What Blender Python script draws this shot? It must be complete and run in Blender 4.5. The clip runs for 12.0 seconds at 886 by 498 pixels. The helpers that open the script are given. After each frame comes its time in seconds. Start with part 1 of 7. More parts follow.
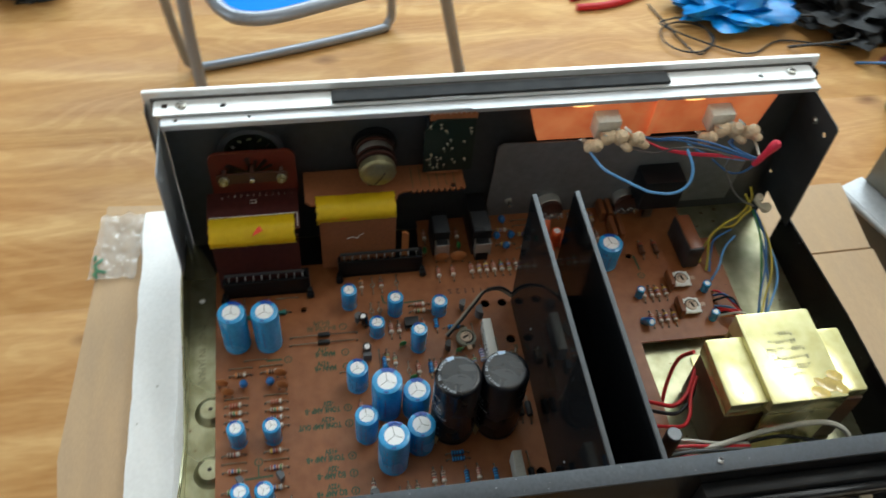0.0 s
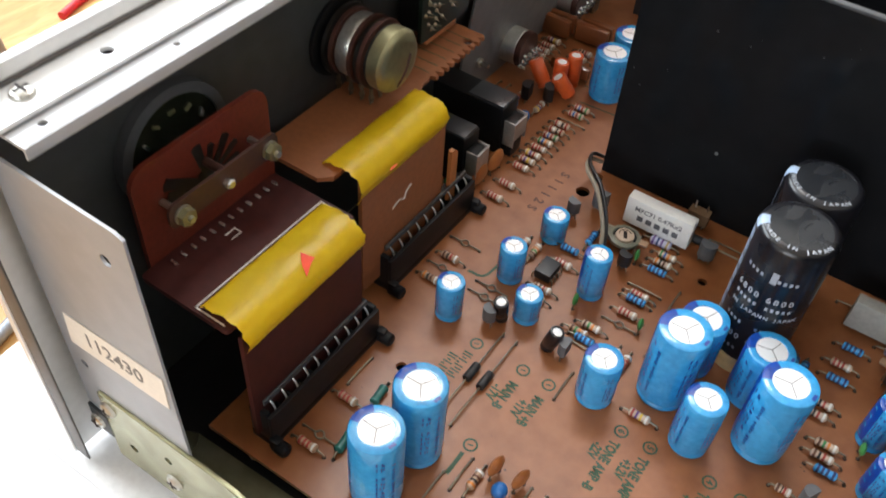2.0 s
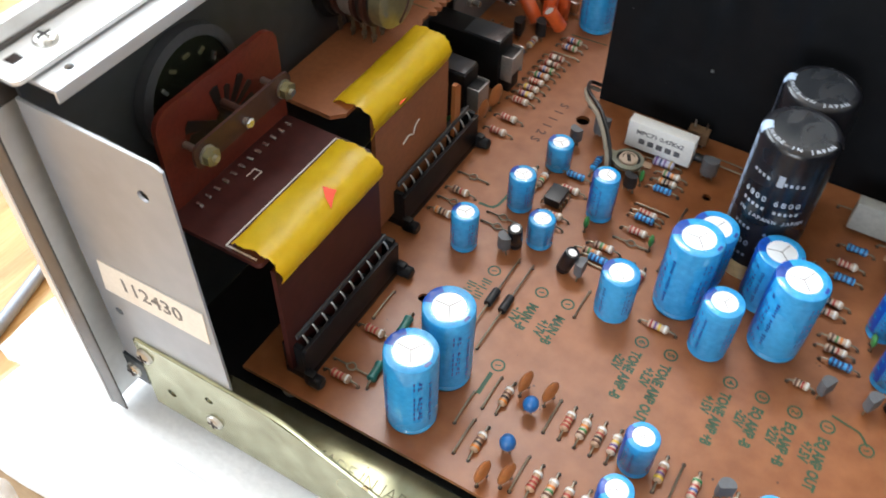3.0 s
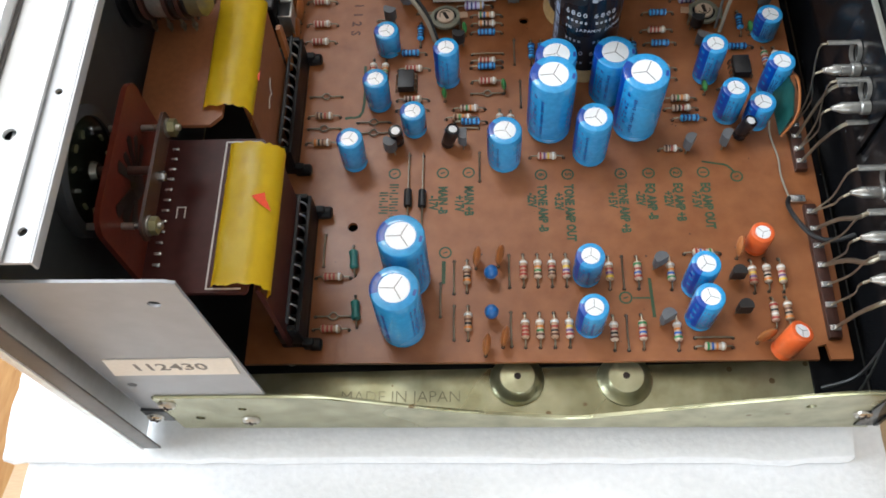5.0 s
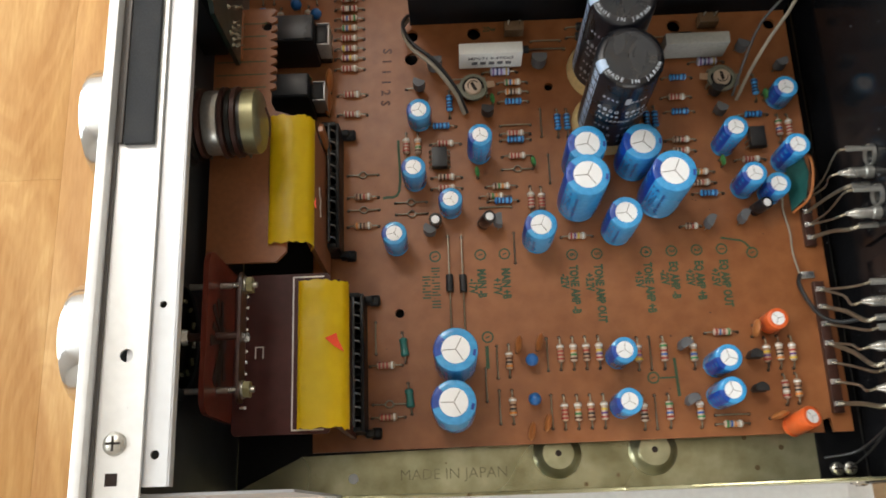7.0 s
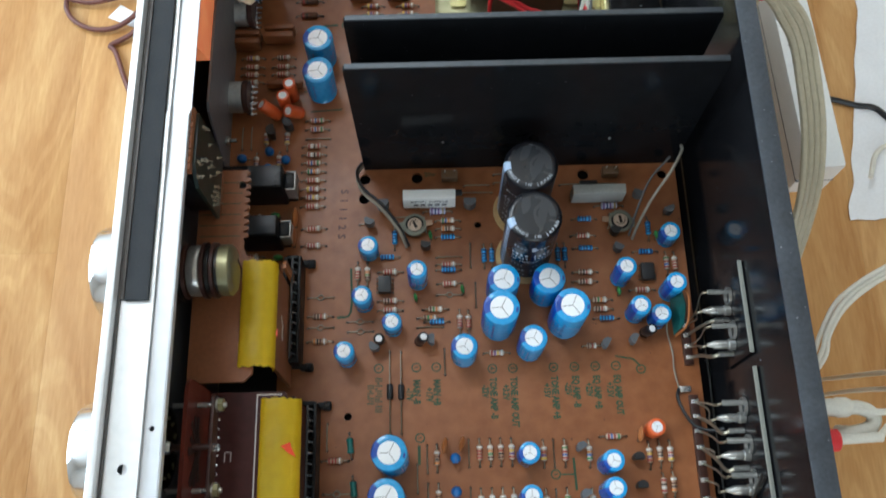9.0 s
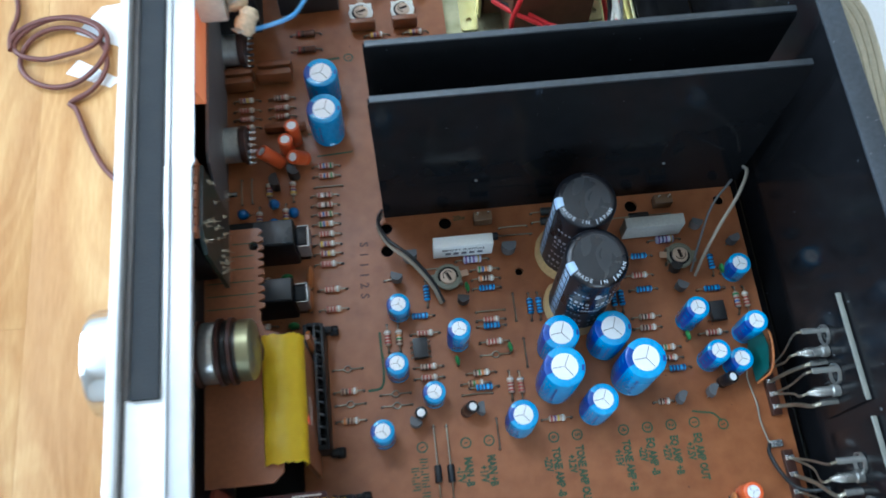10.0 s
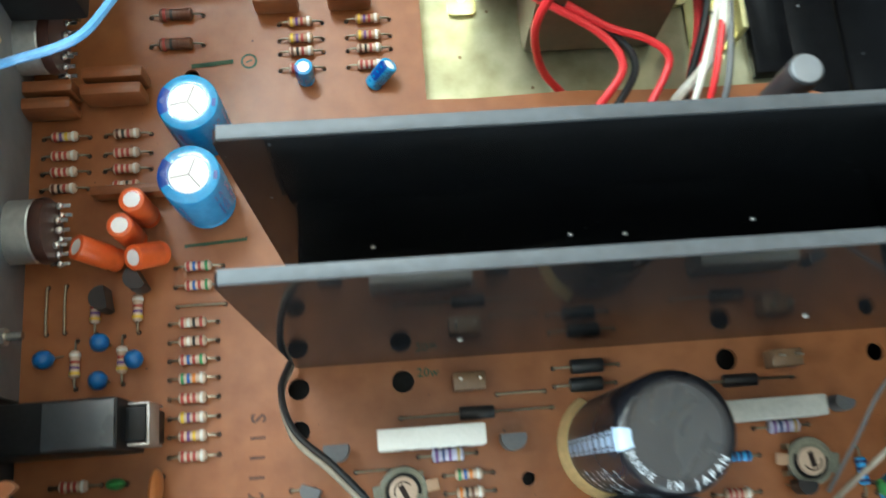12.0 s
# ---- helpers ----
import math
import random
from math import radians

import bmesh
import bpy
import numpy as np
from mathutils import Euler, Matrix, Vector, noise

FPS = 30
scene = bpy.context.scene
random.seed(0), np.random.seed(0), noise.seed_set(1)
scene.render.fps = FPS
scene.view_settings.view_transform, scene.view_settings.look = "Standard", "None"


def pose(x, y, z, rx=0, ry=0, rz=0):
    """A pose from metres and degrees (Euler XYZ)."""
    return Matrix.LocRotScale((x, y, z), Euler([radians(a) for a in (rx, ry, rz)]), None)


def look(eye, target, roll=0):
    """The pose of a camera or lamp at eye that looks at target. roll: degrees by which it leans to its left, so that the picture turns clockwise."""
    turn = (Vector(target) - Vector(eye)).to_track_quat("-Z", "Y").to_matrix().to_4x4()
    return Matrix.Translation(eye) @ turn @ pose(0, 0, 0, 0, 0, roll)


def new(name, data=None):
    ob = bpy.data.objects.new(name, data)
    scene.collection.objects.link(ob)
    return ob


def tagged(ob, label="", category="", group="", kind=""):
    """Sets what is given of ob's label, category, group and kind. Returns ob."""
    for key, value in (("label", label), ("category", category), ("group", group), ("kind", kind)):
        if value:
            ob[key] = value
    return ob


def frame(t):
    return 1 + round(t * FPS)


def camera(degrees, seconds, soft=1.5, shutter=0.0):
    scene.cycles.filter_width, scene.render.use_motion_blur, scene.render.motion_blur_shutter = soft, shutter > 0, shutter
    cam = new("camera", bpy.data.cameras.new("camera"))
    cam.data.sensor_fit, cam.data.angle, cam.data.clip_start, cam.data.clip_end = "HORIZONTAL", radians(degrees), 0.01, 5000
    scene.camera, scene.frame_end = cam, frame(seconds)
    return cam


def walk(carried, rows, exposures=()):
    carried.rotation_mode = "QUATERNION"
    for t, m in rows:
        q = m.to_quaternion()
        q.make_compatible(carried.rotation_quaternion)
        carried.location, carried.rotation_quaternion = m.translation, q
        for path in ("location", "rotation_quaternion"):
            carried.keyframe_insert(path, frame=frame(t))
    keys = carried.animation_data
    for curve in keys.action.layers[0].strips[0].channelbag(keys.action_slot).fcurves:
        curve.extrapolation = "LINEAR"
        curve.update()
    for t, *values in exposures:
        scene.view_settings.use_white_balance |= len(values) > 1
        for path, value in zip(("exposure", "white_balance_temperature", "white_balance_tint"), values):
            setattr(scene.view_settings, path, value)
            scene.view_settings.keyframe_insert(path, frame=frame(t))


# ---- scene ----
cam = camera(53.7, 12.0, soft=1.7, shutter=0.5)
PATH = [
    (0, (0.3133, 0.0131, 0.4525), (0.1308, 0.0547, 0.2180), 5.39),
    (0.3, (0.3006, -0.0177, 0.4471), (0.1208, 0.0482, 0.2161), 6.20),
    (0.5, (0.2790, -0.0627, 0.4432), (0.1075, 0.0261, 0.2137), 6.29),
    (1, (0.1895, -0.1458, 0.4248), (0.0469, -0.0108, 0.1980), 1.30),
    (1.5, (0.1204, -0.1436, 0.3033), (-0.0032, 0.0211, 0.0852), 0.62),
    (2, (0.0966, -0.1402, 0.2371), (-0.0099, 0.0367, 0.0194), 4.73),
    (2.5, (0.0973, -0.1548, 0.2308), (-0.0058, 0.0221, 0.0115), 4.29),
    (2.7, (0.0974, -0.1564, 0.2268), (-0.0063, 0.0187, 0.0065), 3.49),
    (4.3, (0.0540, -0.1620, 0.2933), (0.0222, -0.0150, 0.0337), -8.44),
    (4.5, (0.0488, -0.1595, 0.2846), (0.0254, -0.0177, 0.0213), -7.90),
    (5, (0.0498, -0.1540, 0.2839), (0.0346, -0.0181, 0.0169), -6.37),
    (5.5, (0.0612, -0.1264, 0.2830), (0.0410, -0.0120, 0.0064), -8.26),
    (6, (0.0456, -0.1105, 0.2903), (0.0279, -0.0127, 0.0072), -9.73),
    (6.5, (0.0175, -0.0830, 0.3151), (0.0100, 0.0059, 0.0286), -6.86),
    (6.7, (0.0182, -0.0764, 0.3253), (0.0148, 0.0115, 0.0385), -4.56),
    (8.3, (0.0458, -0.0875, 0.4188), (0.0434, -0.0025, 0.1311), -2.42),
    (8.5, (0.0484, -0.0809, 0.4264), (0.0457, 0.0081, 0.1399), -2.69),
    (9, (0.0447, -0.0670, 0.4228), (0.0468, 0.0341, 0.1403), -0.29),
    (9.5, (0.0364, -0.0571, 0.4162), (0.0418, 0.0517, 0.1367), -0.89),
    (10, (0.0135, -0.0390, 0.3718), (0.0280, 0.0735, 0.0941), 1.38),
    (10.5, (0.0219, -0.0149, 0.3038), (0.0457, 0.1025, 0.0288), 7.33),
    (11, (0.0400, 0.0348, 0.2646), (0.0471, 0.1362, -0.0177), 2.91),
    (11.5, (0.0518, 0.0670, 0.2570), (0.0571, 0.1569, -0.0292), 0.85),
    (12, (0.0345, 0.0983, 0.2336), (0.0519, 0.1748, -0.0560), 8.79),
]
walk(cam, [(t, look(eye, target, roll)) for t, eye, target, roll in PATH], [
    (0.0, -0.85, 6100, 3), (0.5, -0.6, 5800, 5), (1.0, -0.85, 5950, 10), (1.5, -0.68, 5850, 13), (2.0, 0.1, 6350, 12), (2.5, 0.38, 6250, 10), (4.5, -0.12, 6000, 10), (5.0, -0.2, 6100, 10), (5.5, -0.17, 6200, 10),
    (6.5, -0.45, 6850, 11), (8.5, -0.5, 6250, 7), (9.0, -0.45, 5650, 4), (9.5, -0.35, 5200, 2), (10.0, -0.22, 4950, 1), (10.5, 0.05, 5150, -1), (11.0, 0.85, 6100, -5), (11.5, 1.0, 5850, -5), (12.0, 0.8, 5750, -5)])

# ---- light ----
world = bpy.data.worlds.new("room_air")
scene.world = world
world.use_nodes = True
world.node_tree.nodes["Background"].inputs[0].default_value = (0.8, 0.9, 1.0, 1)
world.node_tree.nodes["Background"].inputs[1].default_value = 0.3


def area_lamp(name, eye, target, sx, sy, watts, rgb):
    data = bpy.data.lights.new(name, "AREA")
    data.shape, data.size, data.size_y, data.energy, data.color = "RECTANGLE", sx, sy, watts, rgb
    ob = new(name, data)
    ob.matrix_basis = look(eye, target)
    return ob


# Overhead fill lamp, added without a seen source.
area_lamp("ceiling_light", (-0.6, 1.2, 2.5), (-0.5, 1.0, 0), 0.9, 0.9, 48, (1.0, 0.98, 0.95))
area_lamp("window_light", (-2.49, 0.75, 1.45), (0.0, 0.75, 1.45), 3.36, 1.86, 215, (0.90, 0.97, 1.0))
# Fill from the south side, added with no window seen there.
area_lamp("side_window_light", (0.2, -2.61, 0.7), (0.2, 0.0, 0.7), 1.16, 0.96, 26, (0.92, 0.97, 1.0))

# ---- materials ----
S = 0.001


def mat(name, rgb, rough=0.5, metal=0.0, var=0.15, scale=900.0, bump=0.0, coat=0.0, rgb2=None, spec=0.5, emit=0.0, stretch=None):
    m = bpy.data.materials.new(name)
    m.use_nodes = True
    nt = m.node_tree
    b = nt.nodes["Principled BSDF"]
    b.inputs["Metallic"].default_value = metal
    b.inputs["Coat Weight"].default_value = coat
    b.inputs["Coat Roughness"].default_value = 0.08
    b.inputs["Specular IOR Level"].default_value = spec
    tc = nt.nodes.new("ShaderNodeTexCoord")
    info = nt.nodes.new("ShaderNodeObjectInfo")
    shift = nt.nodes.new("ShaderNodeMath")
    shift.operation = "MULTIPLY"
    shift.inputs[1].default_value = 3.0
    nt.links.new(info.outputs["Random"], shift.inputs[0])
    add = nt.nodes.new("ShaderNodeVectorMath")
    nt.links.new(tc.outputs["Object"], add.inputs[0])
    nt.links.new(shift.outputs[0], add.inputs[1])
    vec = add.outputs[0]
    if stretch:
        st = nt.nodes.new("ShaderNodeVectorMath")
        st.operation = "MULTIPLY"
        st.inputs[1].default_value = stretch
        nt.links.new(vec, st.inputs[0])
        vec = st.outputs[0]
    fine, broad = nt.nodes.new("ShaderNodeTexNoise"), nt.nodes.new("ShaderNodeTexNoise")
    fine.inputs["Scale"].default_value, broad.inputs["Scale"].default_value = scale, scale / 14
    fine.inputs["Detail"].default_value, broad.inputs["Detail"].default_value = 4, 3
    for n in (fine, broad):
        nt.links.new(vec, n.inputs["Vector"])
    mid = nt.nodes.new("ShaderNodeMath")
    mid.operation = "MULTIPLY_ADD"
    mid.inputs[1].default_value = 0.5
    half = nt.nodes.new("ShaderNodeMath")
    half.operation = "MULTIPLY"
    half.inputs[1].default_value = 0.5
    nt.links.new(broad.outputs["Fac"], half.inputs[0])
    nt.links.new(fine.outputs["Fac"], mid.inputs[0])
    nt.links.new(half.outputs[0], mid.inputs[2])
    ramp = nt.nodes.new("ShaderNodeValToRGB")
    lo = [c * (1 - var) for c in rgb]
    hi = rgb2 or [min(1.0, c * (1 + var)) for c in rgb]
    ramp.color_ramp.elements[0].position, ramp.color_ramp.elements[1].position = 0.36, 0.64
    ramp.color_ramp.elements[0].color, ramp.color_ramp.elements[1].color = (*lo, 1), (*hi, 1)
    nt.links.new(mid.outputs[0], ramp.inputs[0])
    nt.links.new(ramp.outputs[0], b.inputs["Base Color"])
    mr = nt.nodes.new("ShaderNodeMapRange")
    mr.inputs["From Min"].default_value, mr.inputs["From Max"].default_value = 0.3, 0.7
    mr.inputs["To Min"].default_value, mr.inputs["To Max"].default_value = max(0.02, rough * 0.8), min(1, rough * 1.2)
    nt.links.new(broad.outputs["Fac"], mr.inputs["Value"])
    nt.links.new(mr.outputs[0], b.inputs["Roughness"])
    if bump:
        bp = nt.nodes.new("ShaderNodeBump")
        bp.inputs["Strength"].default_value, bp.inputs["Distance"].default_value = bump, 0.0004
        nt.links.new(mid.outputs[0], bp.inputs["Height"])
        nt.links.new(bp.outputs[0], b.inputs["Normal"])
    if emit:
        nt.links.new(ramp.outputs[0], b.inputs["Emission Color"])
        b.inputs["Emission Strength"].default_value = emit
    return m


def wood_floor():
    m = mat("oak_laminate", (0.60, 0.345, 0.130), 0.48, var=0.05, scale=150, rgb2=(0.69, 0.44, 0.19), stretch=(2.4, 0.3, 1), spec=0.3)
    nt = m.node_tree
    b = nt.nodes["Principled BSDF"]
    base = b.inputs["Base Color"].links[0].from_socket
    tc = nt.nodes.new("ShaderNodeTexCoord")
    info = nt.nodes.new("ShaderNodeObjectInfo")
    off = nt.nodes.new("ShaderNodeVectorMath")
    off.operation = "MULTIPLY_ADD"
    off.inputs[1].default_value = (1, 1, 1)
    nt.links.new(tc.outputs["Object"], off.inputs[0])
    nt.links.new(info.outputs["Location"], off.inputs[2])
    st = nt.nodes.new("ShaderNodeVectorMath")
    st.operation = "MULTIPLY"
    st.inputs[1].default_value = (1.0, 0.22, 1)
    nt.links.new(off.outputs[0], st.inputs[0])
    # flame grain: contour lines of a slow noise drawn out along the plank
    rings = []
    for scale, turns, dark in ((2.6, 52.0, (0.84, 0.76, 0.66, 1)), (5.5, 38.0, (0.93, 0.89, 0.84, 1)), (9.0, 95.0, (0.92, 0.88, 0.83, 1))):
        slow = nt.nodes.new("ShaderNodeTexNoise")
        slow.inputs["Scale"].default_value, slow.inputs["Detail"].default_value = scale, 2.5
        slow.inputs["Roughness"].default_value, slow.inputs["Distortion"].default_value = 0.35, 0.5
        nt.links.new(st.outputs[0], slow.inputs["Vector"])
        mul = nt.nodes.new("ShaderNodeMath")
        mul.operation = "MULTIPLY"
        mul.inputs[1].default_value = turns
        nt.links.new(slow.outputs["Fac"], mul.inputs[0])
        sine = nt.nodes.new("ShaderNodeMath")
        sine.operation = "SINE"
        nt.links.new(mul.outputs[0], sine.inputs[0])
        ramp = nt.nodes.new("ShaderNodeValToRGB")
        ramp.color_ramp.elements[0].position, ramp.color_ramp.elements[1].position = 0.0, 0.75
        ramp.color_ramp.elements[0].color, ramp.color_ramp.elements[1].color = dark, (1, 1, 1, 1)
        nt.links.new(sine.outputs[0], ramp.inputs[0])
        rings.append(ramp)
    knot = nt.nodes.new("ShaderNodeTexVoronoi")
    knot.inputs["Scale"].default_value = 4.2
    kst = nt.nodes.new("ShaderNodeVectorMath")
    kst.operation = "MULTIPLY"
    kst.inputs[1].default_value = (1.6, 0.8, 1)
    nt.links.new(off.outputs[0], kst.inputs[0])
    nt.links.new(kst.outputs[0], knot.inputs["Vector"])
    kr = nt.nodes.new("ShaderNodeValToRGB")
    kr.color_ramp.elements[0].position, kr.color_ramp.elements[1].position = 0.02, 0.1
    kr.color_ramp.elements[0].color, kr.color_ramp.elements[1].color = (0.42, 0.32, 0.24, 1), (1, 1, 1, 1)
    nt.links.new(knot.outputs["Distance"], kr.inputs[0])
    last = base
    for r in (*rings, kr):
        mx = nt.nodes.new("ShaderNodeMix")
        mx.data_type, mx.blend_type = "RGBA", "MULTIPLY"
        mx.inputs["Factor"].default_value = 1.0
        nt.links.new(last, mx.inputs["A"])
        nt.links.new(r.outputs[0], mx.inputs["B"])
        last = mx.outputs["Result"]
    nt.links.new(last, b.inputs["Base Color"])
    return m


M = {}


def defmat(key, *a, **k):
    M[key] = mat(key, *a, **k)


M["wood"] = wood_floor()
defmat("pcb", (0.275, 0.092, 0.029), 0.38, var=0.14, scale=150, bump=0.05, rgb2=(0.345, 0.128, 0.046), spec=0.5)
defmat("pcb_orange", (0.27, 0.098, 0.038), 0.45, var=0.14, scale=500, bump=0.08)
defmat("pcb_red", (0.115, 0.020, 0.011), 0.38, var=0.2, scale=700, bump=0.05, spec=0.3)
defmat("pcb_plum", (0.056, 0.014, 0.012), 0.45, var=0.2, scale=300, bump=0.05, spec=0.22)
defmat("pcb_green", (0.007, 0.018, 0.013), 0.35, var=0.3, scale=900, bump=0.3)
defmat("silk_green", (0.036, 0.082, 0.040), 0.6, var=0.2, scale=2500)
defmat("silk_white", (0.7, 0.66, 0.62), 0.6, var=0.1)
defmat("silk_dark", (0.10, 0.04, 0.022), 0.6, var=0.2)
defmat("blue_sleeve", (0.032, 0.32, 0.71), 0.25, var=0.12, scale=500, coat=0.6, rgb2=(0.06, 0.41, 0.80))
defmat("blue_stripe", (0.001, 0.055, 0.36), 0.34, var=0.15, scale=500, coat=0.15)
defmat("blue_print", (0.008, 0.05, 0.30), 0.35, var=0.1)
defmat("can_top", (0.92, 0.93, 0.95), 0.45, metal=0.12, var=0.04, scale=2000, bump=0.1)
defmat("vent_score", (0.26, 0.25, 0.25), 0.5, metal=0.4)
defmat("orange_sleeve", (0.74, 0.125, 0.028), 0.33, var=0.1, scale=500, coat=0.3)
defmat("black_sleeve", (0.009, 0.009, 0.012), 0.28, var=0.3, scale=500, coat=0.15)
defmat("grey_cap_top", (0.021, 0.023, 0.027), 0.26, var=0.15, scale=1500, spec=0.7)
defmat("print_silver", (0.46, 0.50, 0.56), 0.4, metal=0.2, var=0.1)
defmat("wax_cream", (0.66, 0.47, 0.22), 0.5, var=0.15, scale=600, bump=0.2)
defmat("heatsink_black", (0.011, 0.0115, 0.013), 0.10, var=0.15, scale=120)
defmat("heatsink_edge", (0.058, 0.063, 0.07), 0.45, metal=0.2, var=0.2, scale=500)
defmat("rear_black", (0.007, 0.007, 0.008), 0.14, var=0.3, scale=150, spec=0.13)
defmat("rear_edge", (0.052, 0.058, 0.068), 0.5, metal=0.3, var=0.25, scale=700, bump=0.2)
defmat("gold_passivate", (0.36, 0.345, 0.19), 0.30, metal=0.8, var=0.3, scale=90, rgb2=(0.56, 0.55, 0.37))
defmat("emboss", (0.19, 0.18, 0.11), 0.4, metal=0.6, var=0.3, scale=500)
defmat("tin_dull", (0.47, 0.46, 0.43), 0.32, metal=0.8, var=0.2, scale=700)
defmat("bracket_grey", (0.19, 0.195, 0.205), 0.45, metal=0.35, var=0.15, scale=180)
defmat("tin_plate", (0.60, 0.60, 0.57), 0.34, metal=0.85, var=0.15, scale=500)
defmat("sub_panel_grey", (0.052, 0.057, 0.060), 0.42, metal=0.4, var=0.14, scale=180)
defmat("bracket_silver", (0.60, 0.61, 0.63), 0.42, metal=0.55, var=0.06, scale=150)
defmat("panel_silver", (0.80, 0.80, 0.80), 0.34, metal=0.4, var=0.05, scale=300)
# Panel's shaded end put into the colour; also the brown felt backing.
defmat("panel_shade_brown", (0.095, 0.085, 0.08), 0.45, metal=0.3, var=0.15, scale=300)
defmat("felt_black", (0.028, 0.030, 0.034), 0.8, var=0.3, scale=1800, bump=0.4)
defmat("knob_silver", (0.80, 0.82, 0.85), 0.14, metal=0.95, var=0.04, scale=300)
defmat("steel", (0.55, 0.54, 0.50), 0.3, metal=0.95, var=0.15, scale=900)
defmat("lead_tin", (0.27, 0.235, 0.175), 0.38, metal=0.85, var=0.3, scale=1500)
defmat("lead_hole", (0.02, 0.01, 0.008), 0.8, var=0.2)
defmat("solder", (0.72, 0.72, 0.72), 0.25, metal=0.9, var=0.1)
defmat("brass_cup", (0.34, 0.315, 0.18), 0.42, metal=0.85, var=0.15, scale=400)
defmat("bakelite", (0.05, 0.018, 0.012), 0.4, var=0.25, scale=600)
defmat("yellow_film", (0.96, 0.645, 0.008), 0.34, var=0.05, scale=260, bump=0.12, rgb2=(1.0, 0.71, 0.016))
defmat("red_ink", (0.82, 0.07, 0.02), 0.5, var=0.1)
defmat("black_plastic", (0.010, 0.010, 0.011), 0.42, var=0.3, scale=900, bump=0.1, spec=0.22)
defmat("switch_grey", (0.024, 0.026, 0.029), 0.4, var=0.15, scale=900)
defmat("ceramic_white", (0.84, 0.84, 0.81), 0.55, var=0.05, scale=900, bump=0.15)
defmat("lamp_block", (0.62, 0.58, 0.50), 0.4, var=0.12, scale=500, bump=0.1)
defmat("ink_grey", (0.12, 0.12, 0.13), 0.6)
defmat("label_ink", (0.20, 0.18, 0.16), 0.7, var=0.4, scale=700)
defmat("res_tan", (0.47, 0.30, 0.19), 0.4, var=0.1, scale=1500, coat=0.2)
defmat("res_ivory", (0.60, 0.46, 0.35), 0.4, var=0.08, scale=1500, coat=0.2)
defmat("res_blue", (0.05, 0.36, 0.78), 0.35, var=0.08, scale=1500, coat=0.3)
defmat("res_lavender", (0.50, 0.50, 0.66), 0.4, var=0.08, scale=1500, coat=0.2)
defmat("res_teal", (0.02, 0.16, 0.14), 0.4, var=0.15, scale=1500, coat=0.2)
defmat("res_brown", (0.13, 0.055, 0.03), 0.4, var=0.15, scale=1500, coat=0.2)
for key, rgb in (("red", (0.38, 0.045, 0.03)), ("brown", (0.12, 0.04, 0.02)), ("orange", (0.68, 0.22, 0.03)), ("yellow", (0.72, 0.48, 0.04)), ("gold", (0.40, 0.28, 0.09)),
                 ("violet", (0.14, 0.06, 0.24)), ("green", (0.05, 0.25, 0.08)), ("blue", (0.03, 0.12, 0.45)), ("grey", (0.25, 0.25, 0.26)), ("black", (0.015, 0.014, 0.014)), ("white", (0.78, 0.77, 0.74)), ("navy", (0.015, 0.04, 0.16))):
    defmat("band_" + key, rgb, 0.4, var=0.06)
defmat("disc_brown", (0.40, 0.14, 0.04), 0.4, var=0.12, scale=900, coat=0.3)
defmat("film_brown", (0.21, 0.068, 0.022), 0.35, var=0.12, scale=700, coat=0.4)
defmat("tantalum_blue", (0.015, 0.13, 0.40), 0.35, var=0.1, coat=0.3)
defmat("epoxy_black", (0.018, 0.018, 0.02), 0.45, var=0.2, scale=1200)
defmat("epoxy_grey", (0.115, 0.12, 0.13), 0.5, var=0.12, scale=1200)
defmat("mica_clear", (0.19, 0.115, 0.065), 0.2, var=0.12)
defmat("trimmer_base", (0.22, 0.22, 0.17), 0.4, var=0.2, scale=1200)
defmat("teal_film", (0.015, 0.085, 0.075), 0.35, var=0.25, scale=400, coat=0.3)
defmat("cloth_sleeve", (0.30, 0.26, 0.205), 0.75, var=0.2, scale=2200, bump=0.4)
defmat("wire_grey", (0.13, 0.13, 0.13), 0.5, var=0.15)
defmat("wire_black", (0.012, 0.012, 0.013), 0.45, var=0.2)
defmat("wire_red", (0.62, 0.025, 0.03), 0.4, var=0.1)
defmat("wire_pink", (0.68, 0.03, 0.07), 0.4, var=0.1)
defmat("wire_blue", (0.035, 0.13, 0.34), 0.4, var=0.1)
defmat("wire_sky", (0.12, 0.33, 0.66), 0.4, var=0.1)
defmat("wire_yellow", (0.50, 0.40, 0.04), 0.45, var=0.1)
defmat("wire_green", (0.06, 0.26, 0.07), 0.45, var=0.1)
defmat("wire_orange", (0.62, 0.20, 0.05), 0.45, var=0.1)
defmat("wire_white", (0.70, 0.67, 0.58), 0.5, var=0.08)
defmat("cable_beige", (0.46, 0.41, 0.29), 0.5, var=0.1, scale=300)
defmat("nylon_clip", (0.62, 0.56, 0.42), 0.45, var=0.1, scale=600)
defmat("lamp_rubber", (0.60, 0.45, 0.29), 0.5, var=0.3, scale=600, bump=0.15)
defmat("dial_orange", (0.95, 0.20, 0.06), 0.3, var=0.3, scale=60, rgb2=(1.0, 0.32, 0.12), emit=0.55)
defmat("lamp_glow", (1.0, 0.55, 0.16), 0.4, var=0.05, emit=4.0)
defmat("trafo_gold", (0.68, 0.62, 0.27), 0.26, metal=0.7, var=0.12, scale=140, rgb2=(0.84, 0.80, 0.45))
defmat("trafo_wrap", (0.13, 0.065, 0.035), 0.45, var=0.2, scale=200, bump=0.1)
defmat("foam_white", (0.93, 0.925, 0.93), 0.75, var=0.06, scale=420, bump=1.0, rgb2=(0.965, 0.96, 0.965))
